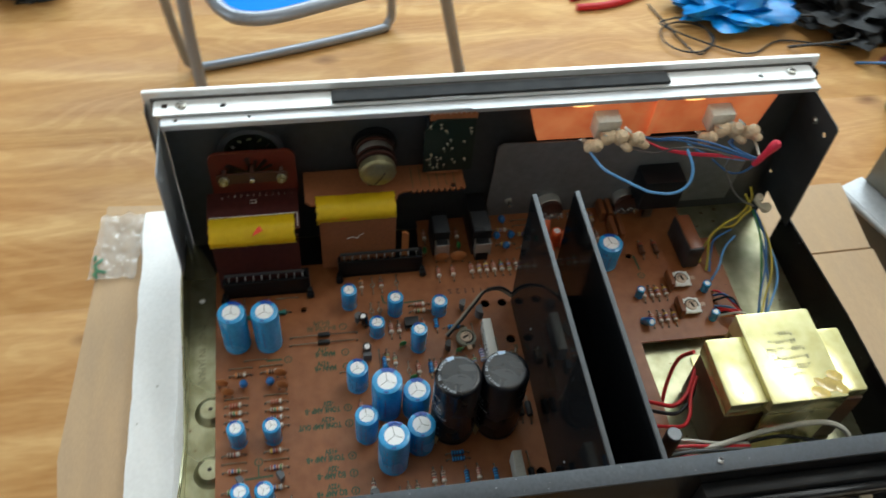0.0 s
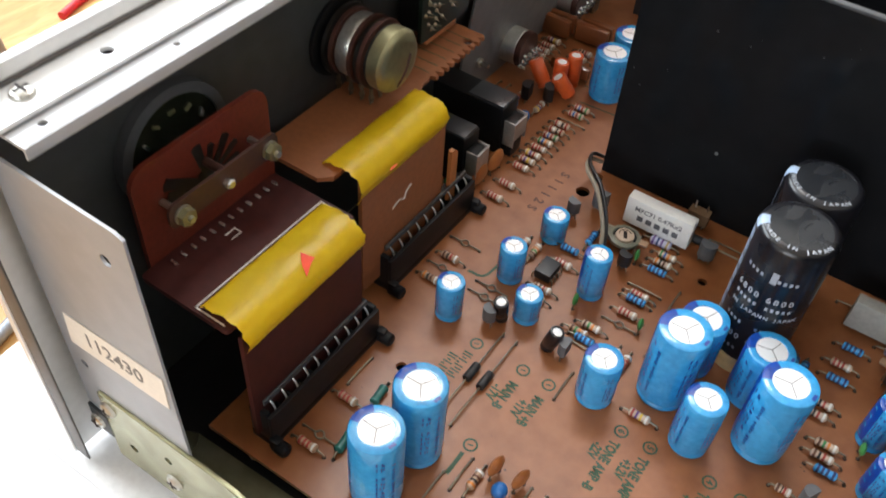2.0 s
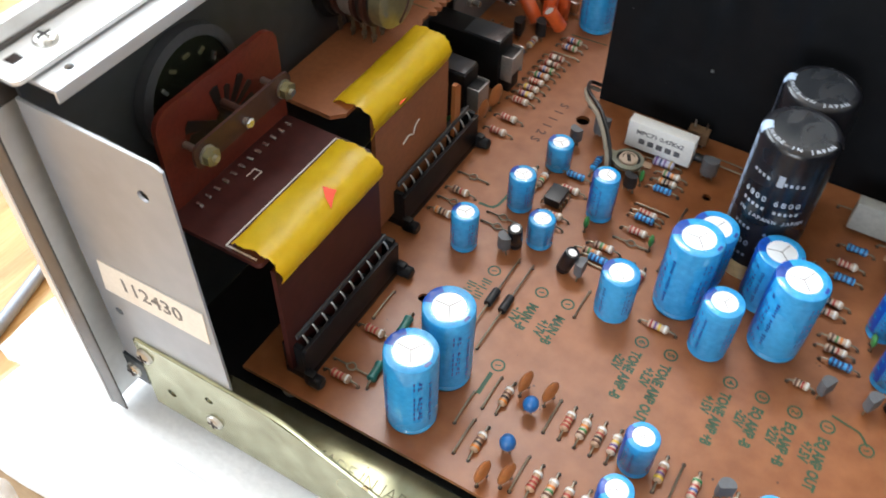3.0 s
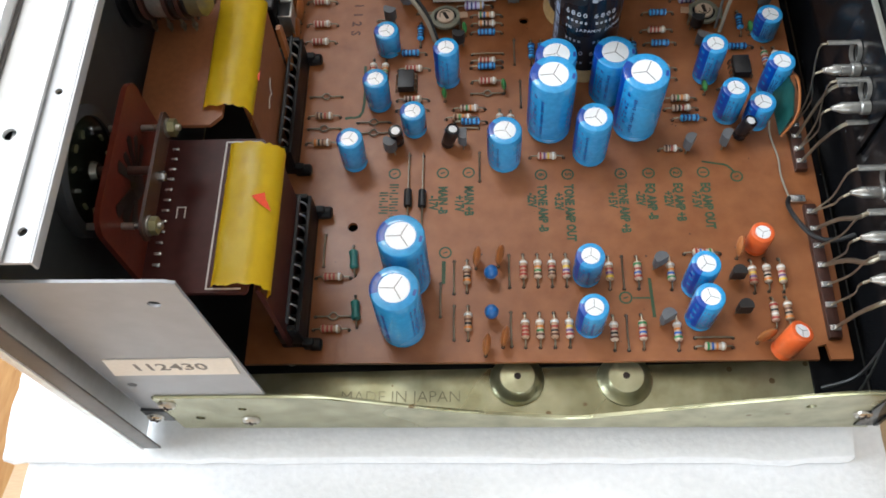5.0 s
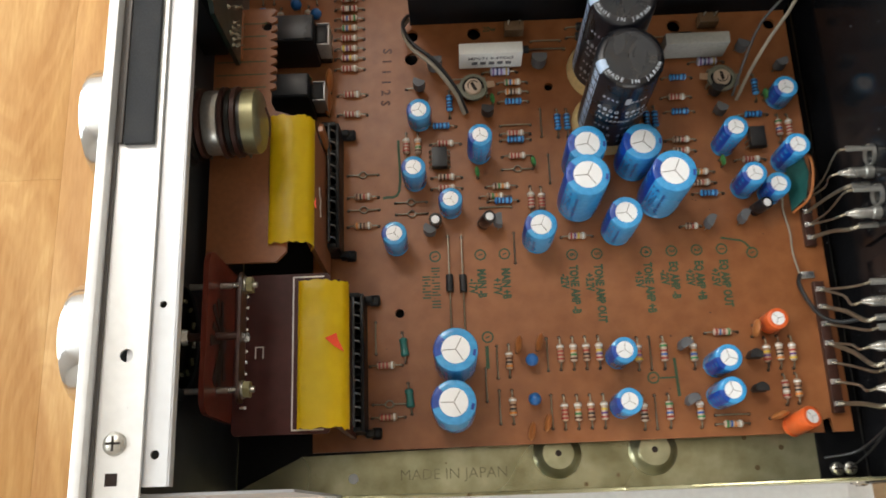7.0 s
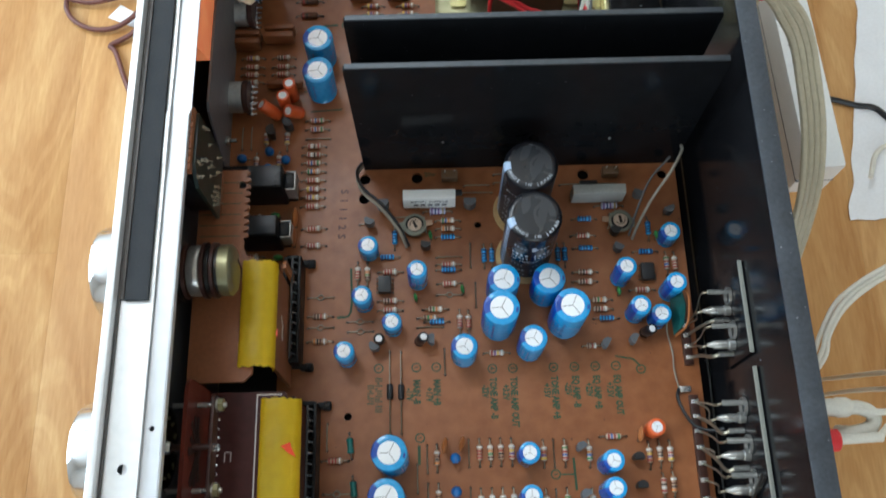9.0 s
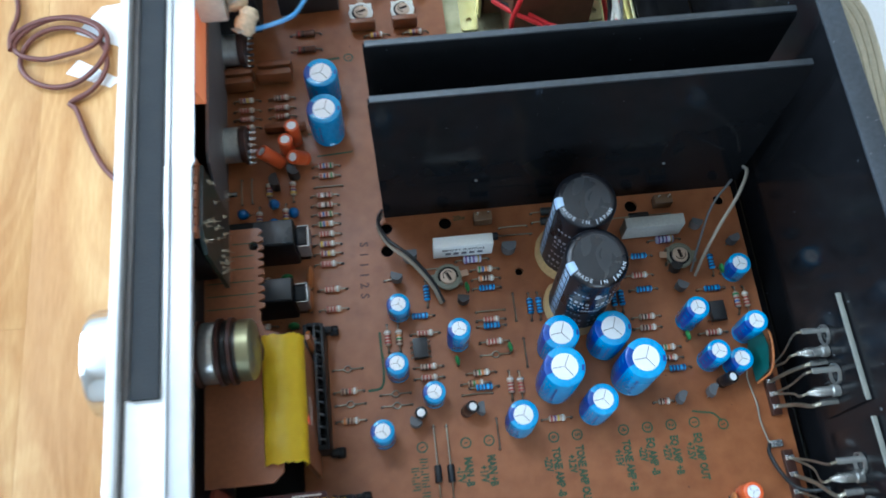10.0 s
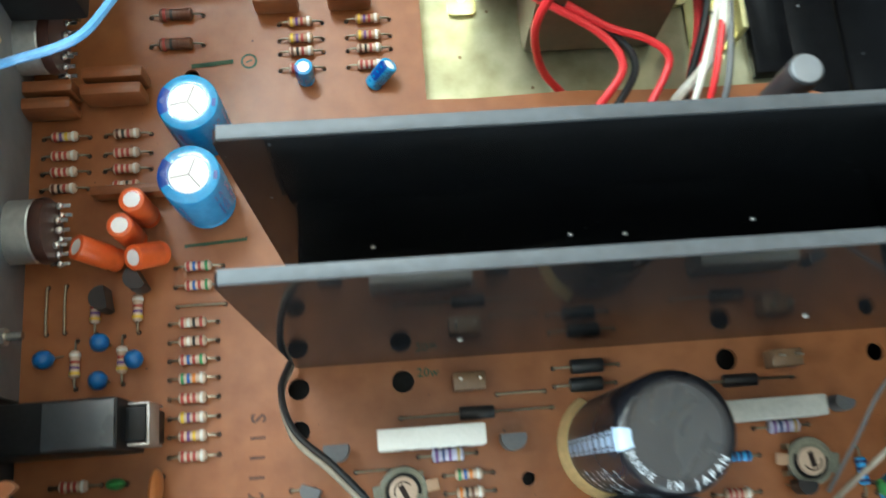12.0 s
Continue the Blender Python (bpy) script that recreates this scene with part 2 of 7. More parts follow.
defmat("cardboard", (0.52, 0.36, 0.215), 0.8, var=0.08, scale=260, bump=0.15, stretch=(1, 6, 1))
defmat("tape_clear", (0.72, 0.64, 0.54), 0.12, var=0.2, scale=330, bump=0.5, coat=0.4, rgb2=(0.90, 0.89, 0.87))
defmat("paper_white", (0.82, 0.82, 0.83), 0.7, var=0.04, scale=300)
defmat("label_paper", (0.80, 0.73, 0.64), 0.65, var=0.06, scale=900)
defmat("chair_tube", (0.27, 0.29, 0.33), 0.42, metal=0.6, var=0.08, scale=200)
defmat("chair_blue", (0.0, 0.25, 0.92), 0.65, var=0.04, scale=30, bump=0.1, spec=0.12)
defmat("case_edge", (0.52, 0.53, 0.55), 0.4, metal=0.3, var=0.1, scale=300)
defmat("case_silver", (0.20, 0.188, 0.152), 0.42, metal=0.3, var=0.07, scale=260, stretch=(1, 1, 8))
defmat("case_white", (0.80, 0.80, 0.79), 0.5, var=0.05, scale=300)
defmat("can_green", (0.03, 0.30, 0.10), 0.3, var=0.1, coat=0.3)
defmat("can_yellow", (0.75, 0.50, 0.04), 0.3, var=0.1, coat=0.3)
defmat("grip_red", (0.50, 0.012, 0.02), 0.4, var=0.1)
defmat("bag_blue", (0.004, 0.15, 0.55), 0.3, var=0.4, scale=60, bump=0.3, rgb2=(0.02, 0.30, 0.75))
defmat("cable_brown", (0.14, 0.05, 0.04), 0.5, var=0.15)
defmat("maroon_cloth", (0.10, 0.012, 0.025), 0.85, var=0.3, scale=120, bump=0.4)
defmat("strip_white", (0.80, 0.80, 0.78), 0.4, var=0.04)
defmat("wall_paint", (0.62, 0.61, 0.58), 0.8, var=0.03, scale=40)
# Same metal as bracket_silver; weaker light on the upright side is in the colour.
defmat("bracket_side_shaded", (0.36, 0.375, 0.40), 0.42, metal=0.5, var=0.07, scale=150)
defmat("print_green", (0.04, 0.16, 0.08), 0.4, var=0.3, scale=400)
defmat("switch_top", (0.045, 0.05, 0.058), 0.3, var=0.12, scale=900)
defmat("pin_dull", (0.42, 0.41, 0.39), 0.4, metal=0.7, var=0.2, scale=1500)
defmat("socket_edge", (0.06, 0.063, 0.067), 0.45, var=0.15, scale=900)
defmat("ring_grey", (0.055, 0.057, 0.062), 0.5, var=0.15, scale=700)
defmat("wafer_dark", (0.014, 0.017, 0.011), 0.22, var=0.4, scale=400)
defmat("trace_dark", (0.012, 0.010, 0.008), 0.35, var=0.4, scale=700, bump=0.1)
defmat("strip_edge", (0.24, 0.235, 0.20), 0.5, var=0.15, scale=900)
defmat("ceramic_dull", (0.42, 0.42, 0.39), 0.6, var=0.12, scale=700, bump=0.15)
defmat("varnish_amber", (0.62, 0.44, 0.10), 0.12, var=0.25, scale=300, bump=0.3, coat=0.6)
defmat("print_pale_blue", (0.38, 0.49, 0.66), 0.35, var=0.1)
defmat("rubber", (0.02, 0.02, 0.02), 0.7, var=0.2)


def dust(key, scale, size, rgb):
    """Scattered specks of dust or dirt over a material, thicker in some patches."""
    nt = M[key].node_tree
    b = nt.nodes["Principled BSDF"]
    base = b.inputs["Base Color"].links[0].from_socket
    tc, vor, patch = nt.nodes.new("ShaderNodeTexCoord"), nt.nodes.new("ShaderNodeTexVoronoi"), nt.nodes.new("ShaderNodeTexNoise")
    vor.inputs["Scale"].default_value, patch.inputs["Scale"].default_value = scale, scale / 6
    reach = nt.nodes.new("ShaderNodeMapRange")
    reach.inputs["From Min"].default_value, reach.inputs["From Max"].default_value = 0.35, 0.75
    reach.inputs["To Min"].default_value, reach.inputs["To Max"].default_value = 0.0, size
    less = nt.nodes.new("ShaderNodeMath")
    less.operation = "LESS_THAN"
    mx = nt.nodes.new("ShaderNodeMix")
    mx.data_type = "RGBA"
    mx.inputs["B"].default_value = (*rgb, 1)
    nt.links.new(tc.outputs["Object"], vor.inputs["Vector"])
    nt.links.new(tc.outputs["Object"], patch.inputs["Vector"])
    nt.links.new(patch.outputs["Fac"], reach.inputs["Value"])
    nt.links.new(vor.outputs["Distance"], less.inputs[0])
    nt.links.new(reach.outputs[0], less.inputs[1])
    nt.links.new(less.outputs[0], mx.inputs["Factor"])
    nt.links.new(base, mx.inputs["A"])
    nt.links.new(mx.outputs["Result"], b.inputs["Base Color"])


dust("heatsink_black", 190, 0.085, (0.10, 0.105, 0.11))
dust("rear_black", 120, 0.07, (0.18, 0.19, 0.2))
dust("rear_edge", 300, 0.12, (0.3, 0.31, 0.33))
dust("grey_cap_top", 420, 0.1, (0.2, 0.2, 0.21))
dust("pcb", 170, 0.09, (0.09, 0.035, 0.018))
dust("black_plastic", 500, 0.06, (0.06, 0.055, 0.05))
dust("gold_passivate", 110, 0.2, (0.20, 0.15, 0.08))
dust("trafo_gold", 120, 0.12, (0.30, 0.20, 0.07))
dust("panel_silver", 200, 0.06, (0.35, 0.33, 0.3))
dust("foam_white", 60, 0.08, (0.55, 0.53, 0.5))


def smudge(name, scale, lo, hi):
    """Finger marks: the gloss changes in soft patches."""
    nt = M[name].node_tree
    b = nt.nodes["Principled BSDF"]
    tc, noise, mr = nt.nodes.new("ShaderNodeTexCoord"), nt.nodes.new("ShaderNodeTexNoise"), nt.nodes.new("ShaderNodeMapRange")
    noise.inputs["Scale"].default_value, noise.inputs["Detail"].default_value, noise.inputs["Distortion"].default_value = scale, 5, 1.2
    mr.inputs["From Min"].default_value, mr.inputs["From Max"].default_value = 0.38, 0.66
    mr.inputs["To Min"].default_value, mr.inputs["To Max"].default_value = lo, hi
    nt.links.new(tc.outputs["Object"], noise.inputs["Vector"])
    nt.links.new(noise.outputs["Fac"], mr.inputs["Value"])
    nt.links.new(mr.outputs[0], b.inputs["Roughness"])


smudge("heatsink_black", 26, 0.04, 0.12)
smudge("rear_black", 20, 0.09, 0.24)
smudge("grey_cap_top", 70, 0.16, 0.4)
M["heatsink_black"].node_tree.nodes["Principled BSDF"].inputs["IOR"].default_value = 1.15
M["tape_clear"].node_tree.nodes["Principled BSDF"].inputs["Alpha"].default_value = 0.3

# ---- mesh tools; all sizes in millimetres ----


def finish(bm, name, material):
    bmesh.ops.recalc_face_normals(bm, faces=bm.faces)
    me = bpy.data.meshes.new(name)
    bm.to_mesh(me)
    bm.free()
    me.transform(Matrix.Diagonal((S, S, S, 1)))
    me.materials.append(M[material])
    me.polygons.foreach_set("use_smooth", [True] * len(me.polygons))
    me.set_sharp_from_angle(angle=radians(38))
    return me


def hang(name, me, parent, m=None, label=""):
    ob = new(name, me)
    ob.parent = parent
    if m is not None:
        ob.matrix_basis = m
    if label:
        tagged(ob, label)
    return ob


def part(name, bm, material, parent, label="", m=None):
    return hang(name, finish(bm, name, material), parent, m, label)


def at(x, y, z=0.0, rx=0, ry=0, rz=0):
    return pose(x * S, y * S, z * S, rx, ry, rz)


def thing(name, label, category, m=None, group="", kind=""):
    ob = new(name)
    ob.empty_display_size = 0.01
    if m is not None:
        ob.matrix_basis = m
    return tagged(ob, label, category, group, kind)


def box(x0, y0, z0, x1, y1, z1, bev=0.0):
    bm = bmesh.new()
    bmesh.ops.create_cube(bm, size=1, matrix=Matrix.Translation(((x0 + x1) / 2, (y0 + y1) / 2, (z0 + z1) / 2)) @ Matrix.Diagonal((x1 - x0, y1 - y0, z1 - z0, 1)))
    if bev:
        bmesh.ops.bevel(bm, geom=bm.edges[:], offset=bev, segments=2, affect="EDGES", profile=0.6)
    return bm


def lathe(profile, seg=24, axis="z", a0=0.0, a1=360.0):
    """Turns a profile of (radius, height) about an axis through the origin."""
    bm = bmesh.new()
    full = abs(a1 - a0) >= 359.9
    n = seg if full else seg + 1
    rings = []
    for r, h in profile:
        if r < 1e-6:
            rings.append([bm.verts.new((0, 0, h))])
            continue
        ring = []
        for k in range(n):
            a = radians(a0 + (a1 - a0) * k / seg)
            ring.append(bm.verts.new((r * math.cos(a), r * math.sin(a), h)))
        rings.append(ring)
    for p, q in zip(rings, rings[1:]):
        m = seg if full else seg
        for k in range(m):
            j = (k + 1) % n
            if len(p) == 1 and len(q) == 1:
                continue
            if len(p) == 1:
                bm.faces.new((p[0], q[k], q[j]))
            elif len(q) == 1:
                bm.faces.new((p[k], q[0], p[j]))
            else:
                bm.faces.new((p[k], q[k], q[j], p[j]))
    if axis == "x":
        bmesh.ops.transform(bm, matrix=pose(0, 0, 0, 0, 90, 0), verts=bm.verts)
    elif axis == "y":
        bmesh.ops.transform(bm, matrix=pose(0, 0, 0, -90, 0, 0), verts=bm.verts)
    return bm


def shifted(bm, x, y, z, rx=0, ry=0, rz=0):
    bmesh.ops.transform(bm, matrix=pose(x, y, z, rx, ry, rz), verts=bm.verts)
    return bm


def joined(*bms):
    out = bmesh.new()
    for b in bms:
        me = bpy.data.meshes.new("join")
        b.to_mesh(me)
        b.free()
        out.from_mesh(me)
        bpy.data.meshes.remove(me)
    return out


def smooth_line(pts, n=6):
    if len(pts) < 3:
        return [Vector(p) for p in pts]
    p = [Vector(q) for q in pts]
    p = [2 * p[0] - p[1]] + p + [2 * p[-1] - p[-2]]
    out = []
    for a, b, c, d in zip(p, p[1:], p[2:], p[3:]):
        for k in range(n):
            t = k / n
            out.append(0.5 * (2 * b + (c - a) * t + (2 * a - 5 * b + 4 * c - d) * t * t + (3 * b - a - 3 * c + d) * t ** 3))
    out.append(p[-2])
    return out


def tube(pts, r, seg=8, n=6, flat=1.0):
    """A round wire along points; flat squeezes it."""
    line = smooth_line(pts, n)
    bm = bmesh.new()
    rings, up = [], Vector((0.13, 0.21, 0.97))
    for k, p in enumerate(line):
        d = (line[min(k + 1, len(line) - 1)] - line[max(k - 1, 0)]).normalized()
        side = d.cross(up)
        side = side.normalized() if side.length > 1e-4 else Vector((1, 0, 0))
        up = side.cross(d).normalized()
        rings.append([bm.verts.new(p + r * (math.cos(2 * math.pi * j / seg) * side + flat * math.sin(2 * math.pi * j / seg) * up)) for j in range(seg)])
    for a, b in zip(rings, rings[1:]):
        for j in range(seg):
            bm.faces.new((a[j], a[(j + 1) % seg], b[(j + 1) % seg], b[j]))
    bm.faces.new(rings[0])
    bm.faces.new(rings[-1])
    return bm


def plate(outline, t0, t1, holes=(), axis="z", hseg=14):
    """A sheet cut to an outline, with round holes (u, v, r), between two heights along an axis."""
    bm = bmesh.new()
    loops = [list(outline)] + [[(u + r * math.cos(2 * math.pi * k / hseg), v + r * math.sin(2 * math.pi * k / hseg)) for k in range(hseg)] for u, v, r in holes]
    edges, low, high = [], [], []
    for t, store in ((t0, low), (t1, high)):
        es = []
        for loop in loops:
            vs = [bm.verts.new((u, v, t)) for u, v in loop]
            es += [bm.edges.new((vs[k], vs[(k + 1) % len(vs)])) for k in range(len(vs))]
            store.append(vs)
        bmesh.ops.triangle_fill(bm, use_beauty=True, use_dissolve=False, edges=es)
    for a, b in zip(low, high):
        for k in range(len(a)):
            j = (k + 1) % len(a)
            bm.faces.new((a[k], a[j], b[j], b[k]))
    if axis == "x":
        turn = Matrix(((0, 0, 1, 0), (1, 0, 0, 0), (0, 1, 0, 0), (0, 0, 0, 1)))
        bmesh.ops.transform(bm, matrix=turn, verts=bm.verts)
    elif axis == "y":
        turn = Matrix(((1, 0, 0, 0), (0, 0, 1, 0), (0, 1, 0, 0), (0, 0, 0, 1)))
        bmesh.ops.transform(bm, matrix=turn, verts=bm.verts)
    return bm


def rounded(x0, y0, x1, y1, r, n=5):
    pts = []
    for cx, cy, a in ((x1 - r, y1 - r, 0), (x0 + r, y1 - r, 90), (x0 + r, y0 + r, 180), (x1 - r, y0 + r, 270)):
        pts += [(cx + r * math.cos(radians(a + 90 * k / n)), cy + r * math.sin(radians(a + 90 * k / n))) for k in range(n + 1)]
    return pts


def letters(text, size, extrude=0.02, align="LEFT", weight=0.018):
    data = bpy.data.curves.new("marking", "FONT")
    data.body, data.size, data.extrude, data.align_x, data.align_y = text, size, extrude, align, "CENTER"
    data.resolution_u, data.offset = 2, weight * size
    ob = bpy.data.objects.new("marking", data)
    scene.collection.objects.link(ob)
    me = bpy.data.meshes.new_from_object(ob.evaluated_get(bpy.context.evaluated_depsgraph_get()))
    bpy.data.objects.remove(ob)
    bm = bmesh.new()
    bm.from_mesh(me)
    bpy.data.meshes.remove(me)
    return bm

# ---- the room ----
FLOOR = -500.0


def build_room():
    floor = tagged(new("floor"), "light oak laminate plank floor with knots and grain", "floor", kind="structure")
    part("subfloor", box(-2570, -2650, FLOOR - 30, 2640, 2650, FLOOR - 8), "cardboard", floor)
    meshes = {}
    rnd = random.Random(4)
    for k in range(17):
        y = -2650.0
        length = 400 + 900 * rnd.random()
        while y < 2650:
            length = round(min(length, 2650 - y), -1)
            if length not in meshes:
                meshes[length] = finish(box(-149.9, 0.1, -8, 149.9, length - 0.1, 0, 0.1), "plank", "wood")
            hang("plank", meshes[length], floor, at(-2330 + 300 * k, y, FLOOR))
            y += length
            length = rnd.choice((1000, 1300, 1600))
    low = FLOOR - 30
    walls = (("wall_west", joined(box(-2580, -2700, low, -2480, 2700, 500), box(-2580, -2700, 2400, -2480, 2700, 2550), box(-2580, -2700, 500, -2480, -950, 2400), box(-2580, 2450, 500, -2480, 2700, 2400))),
             ("wall_south", joined(box(-2480, -2700, low, 2600, -2600, 200), box(-2480, -2700, 1200, 2600, -2600, 2550), box(-2480, -2700, 200, -400, -2600, 1200), box(800, -2700, 200, 2600, -2600, 1200))),
             ("wall_east", box(2600, -2700, low, 2700, 2700, 2550)), ("wall_north", box(-2480, 2600, low, 2600, 2700, 2550)), ("ceiling", box(-2580, -2700, 2550, 2700, 2700, 2650)))
    for name, bm in walls:
        tagged(new(name, finish(bm, name, "wall_paint")), "plain off-white painted " + name.split("_")[0], name.split("_")[0], kind="structure")
    # Unseen frames, added where the area lamps stand in the walls.
    for name, m, w in (("window_1", at(-2530, 750, 1450, 0, 0, 90), 1700), ("window_2", at(200, -2650, 700), 600)):
        h = 950 if w > 1000 else 500
        win = tagged(new(name), "plain white window frame, unseen, added round an area lamp", "window", kind="structure")
        win.matrix_basis = m
        for x0, z0, x1, z1 in ((-w, -h, -w + 20, h), (w - 20, -h, w, h), (-w + 20, -h, w - 20, -h + 20), (-w + 20, h - 20, w - 20, h)):
            part("window_frame", box(x0, -30, z0, x1, 30, z1, 2), "strip_white", win)
    # Unseen lamp body, added on the ceiling to suit the overhead light.
    lamp = thing("added_ceiling_lamp", "unseen flat square white lamp body added on the ceiling", "lamp", at(-350, 950, 2550))
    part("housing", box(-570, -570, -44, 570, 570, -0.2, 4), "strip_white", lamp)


def build_support():
    b = thing("cardboard_box", "brown corrugated cardboard box with spread top flaps under the amplifier", "box", at(0, 0, 0))
    part("body", box(-95, -130, FLOOR, 228, 412, -51, 2), "cardboard", b)
    part("top_flap", plate([(-108, 130), (-110, 432), (-44, 426), (-38, 131)], -51, -47.5), "cardboard", b)
    part("top_flap", plate([(-36, 131), (-42, 427), (26, 425), (30, 410), (130, 412), (232, 408), (232, 131)], -51, -47), "cardboard", b)
    part("top_flap", plate([(-141, -139), (-138, -100), (-96, 129), (232, 129), (232, -132), (60, -152), (-74, -142)], -51, -47.2), "cardboard", b)
    part("side_flap", plate([(230, -51), (250, -72.2), (287, -72.2), (287, -75.6), (248, -75.6), (230, -55)], 168, 408, (), "y"), "cardboard", b, "side flap folded outwards")
    bm = bmesh.new()
    bmesh.ops.create_grid(bm, x_segments=34, y_segments=22, size=1)
    for v in bm.verts:
        u, w = v.co.x, v.co.y
        q = Vector((u * 2.2, w * 1.6, 3.1))
        edge = 1 + 0.09 * noise.noise(Vector((u * 3, w * 3, 9)))
        v.co = Vector((-101 + 29 * u * edge, -128 + 16 * w * edge - 2.5 * u, -44.6 + 2.2 * noise.noise(q * 1.7) + 1.6 * noise.noise(q * 4.2)))
    bmesh.ops.solidify(bm, geom=bm.faces[:], thickness=0.3)
    tape = part("packing_tape", bm, "tape_clear", b, "crumpled clear packing tape with green print")
    for x, y, l, a in ((-80, -141, 9, 20), (-86, -139, 6, -40), (-77, -137, 7, 70), (-89, -142, 5, 10), (-74, -141, 6, 35)):
        part("green_print", shifted(box(-l / 2, -1.2, 0, l / 2, 1.2, 0.5, 0.2), x, y, -43.2, 8, -6, a), "print_green", tape, "torn green print")
    def rough_slab(x0, y0, x1, y1, h, seed):
        bm = box(x0, y0, 0.1, x1, y1, h, 1.5)
        bmesh.ops.subdivide_edges(bm, edges=[e for e in bm.edges if e.calc_length() > 10], cuts=30, use_grid_fill=True)
        for v in bm.verts:
            if v.co.z > 1:
                q = v.co * 0.05 + Vector((seed, 0, 0))
                v.co += Vector((1.6 * noise.noise(q) + 0.7 * noise.noise(q * 5), 1.6 * noise.noise(q + Vector((7, 3, 1))) + 0.7 * noise.noise(q * 5 + Vector((1, 5, 2))), 0.5 * noise.noise(q * 3)))
        return bm

    f = thing("foam_sheet", "white expanded foam sheet lying on the cardboard", "foam sheet", at(0, 0, -47))
    part("slab", rough_slab(-121, -109, 191, 40, 13.4, 3), "foam_white", f)
    f = thing("foam_sheet", "smaller white foam sheet lying on the larger one under the amplifier", "foam sheet", at(0, 0, -33.2))
    part("slab", rough_slab(-127, -80, 176, 34, 8.4, 5), "foam_white", f)
    f = thing("foam_sheet", "white expanded foam block hidden under the amplifier", "foam sheet", at(0, 0, -47))
    part("slab", box(-60, 200, 0.2, 150, 318, 22.8, 2.5), "foam_white", f)


# ---- the amplifier's case ----


def screw(parent, x, y, z, r=2.6, axis="z", sign=1, name="screw", material="steel"):
    bm = lathe([(0, 1.5), (r * 0.55, 1.45), (r * 0.9, 0.9), (r, 0.2), (r, -0.3)], 16)
    slot = joined(box(-r * 0.62, -0.32, 1.0, r * 0.62, 0.32, 1.62), box(-0.32, -r * 0.62, 1.0, 0.32, r * 0.62, 1.62))
    turn = {"z": (0, 0, 0), "y": (-90 * sign, 0, 0), "x": (0, 90 * sign, 0)}[axis]
    ob = part(name, bm, material, parent, "", at(x, y, z, *turn))
    me = finish(slot, "cross_slot", "lead_hole")
    hang("cross_slot", me, ob)
    return ob


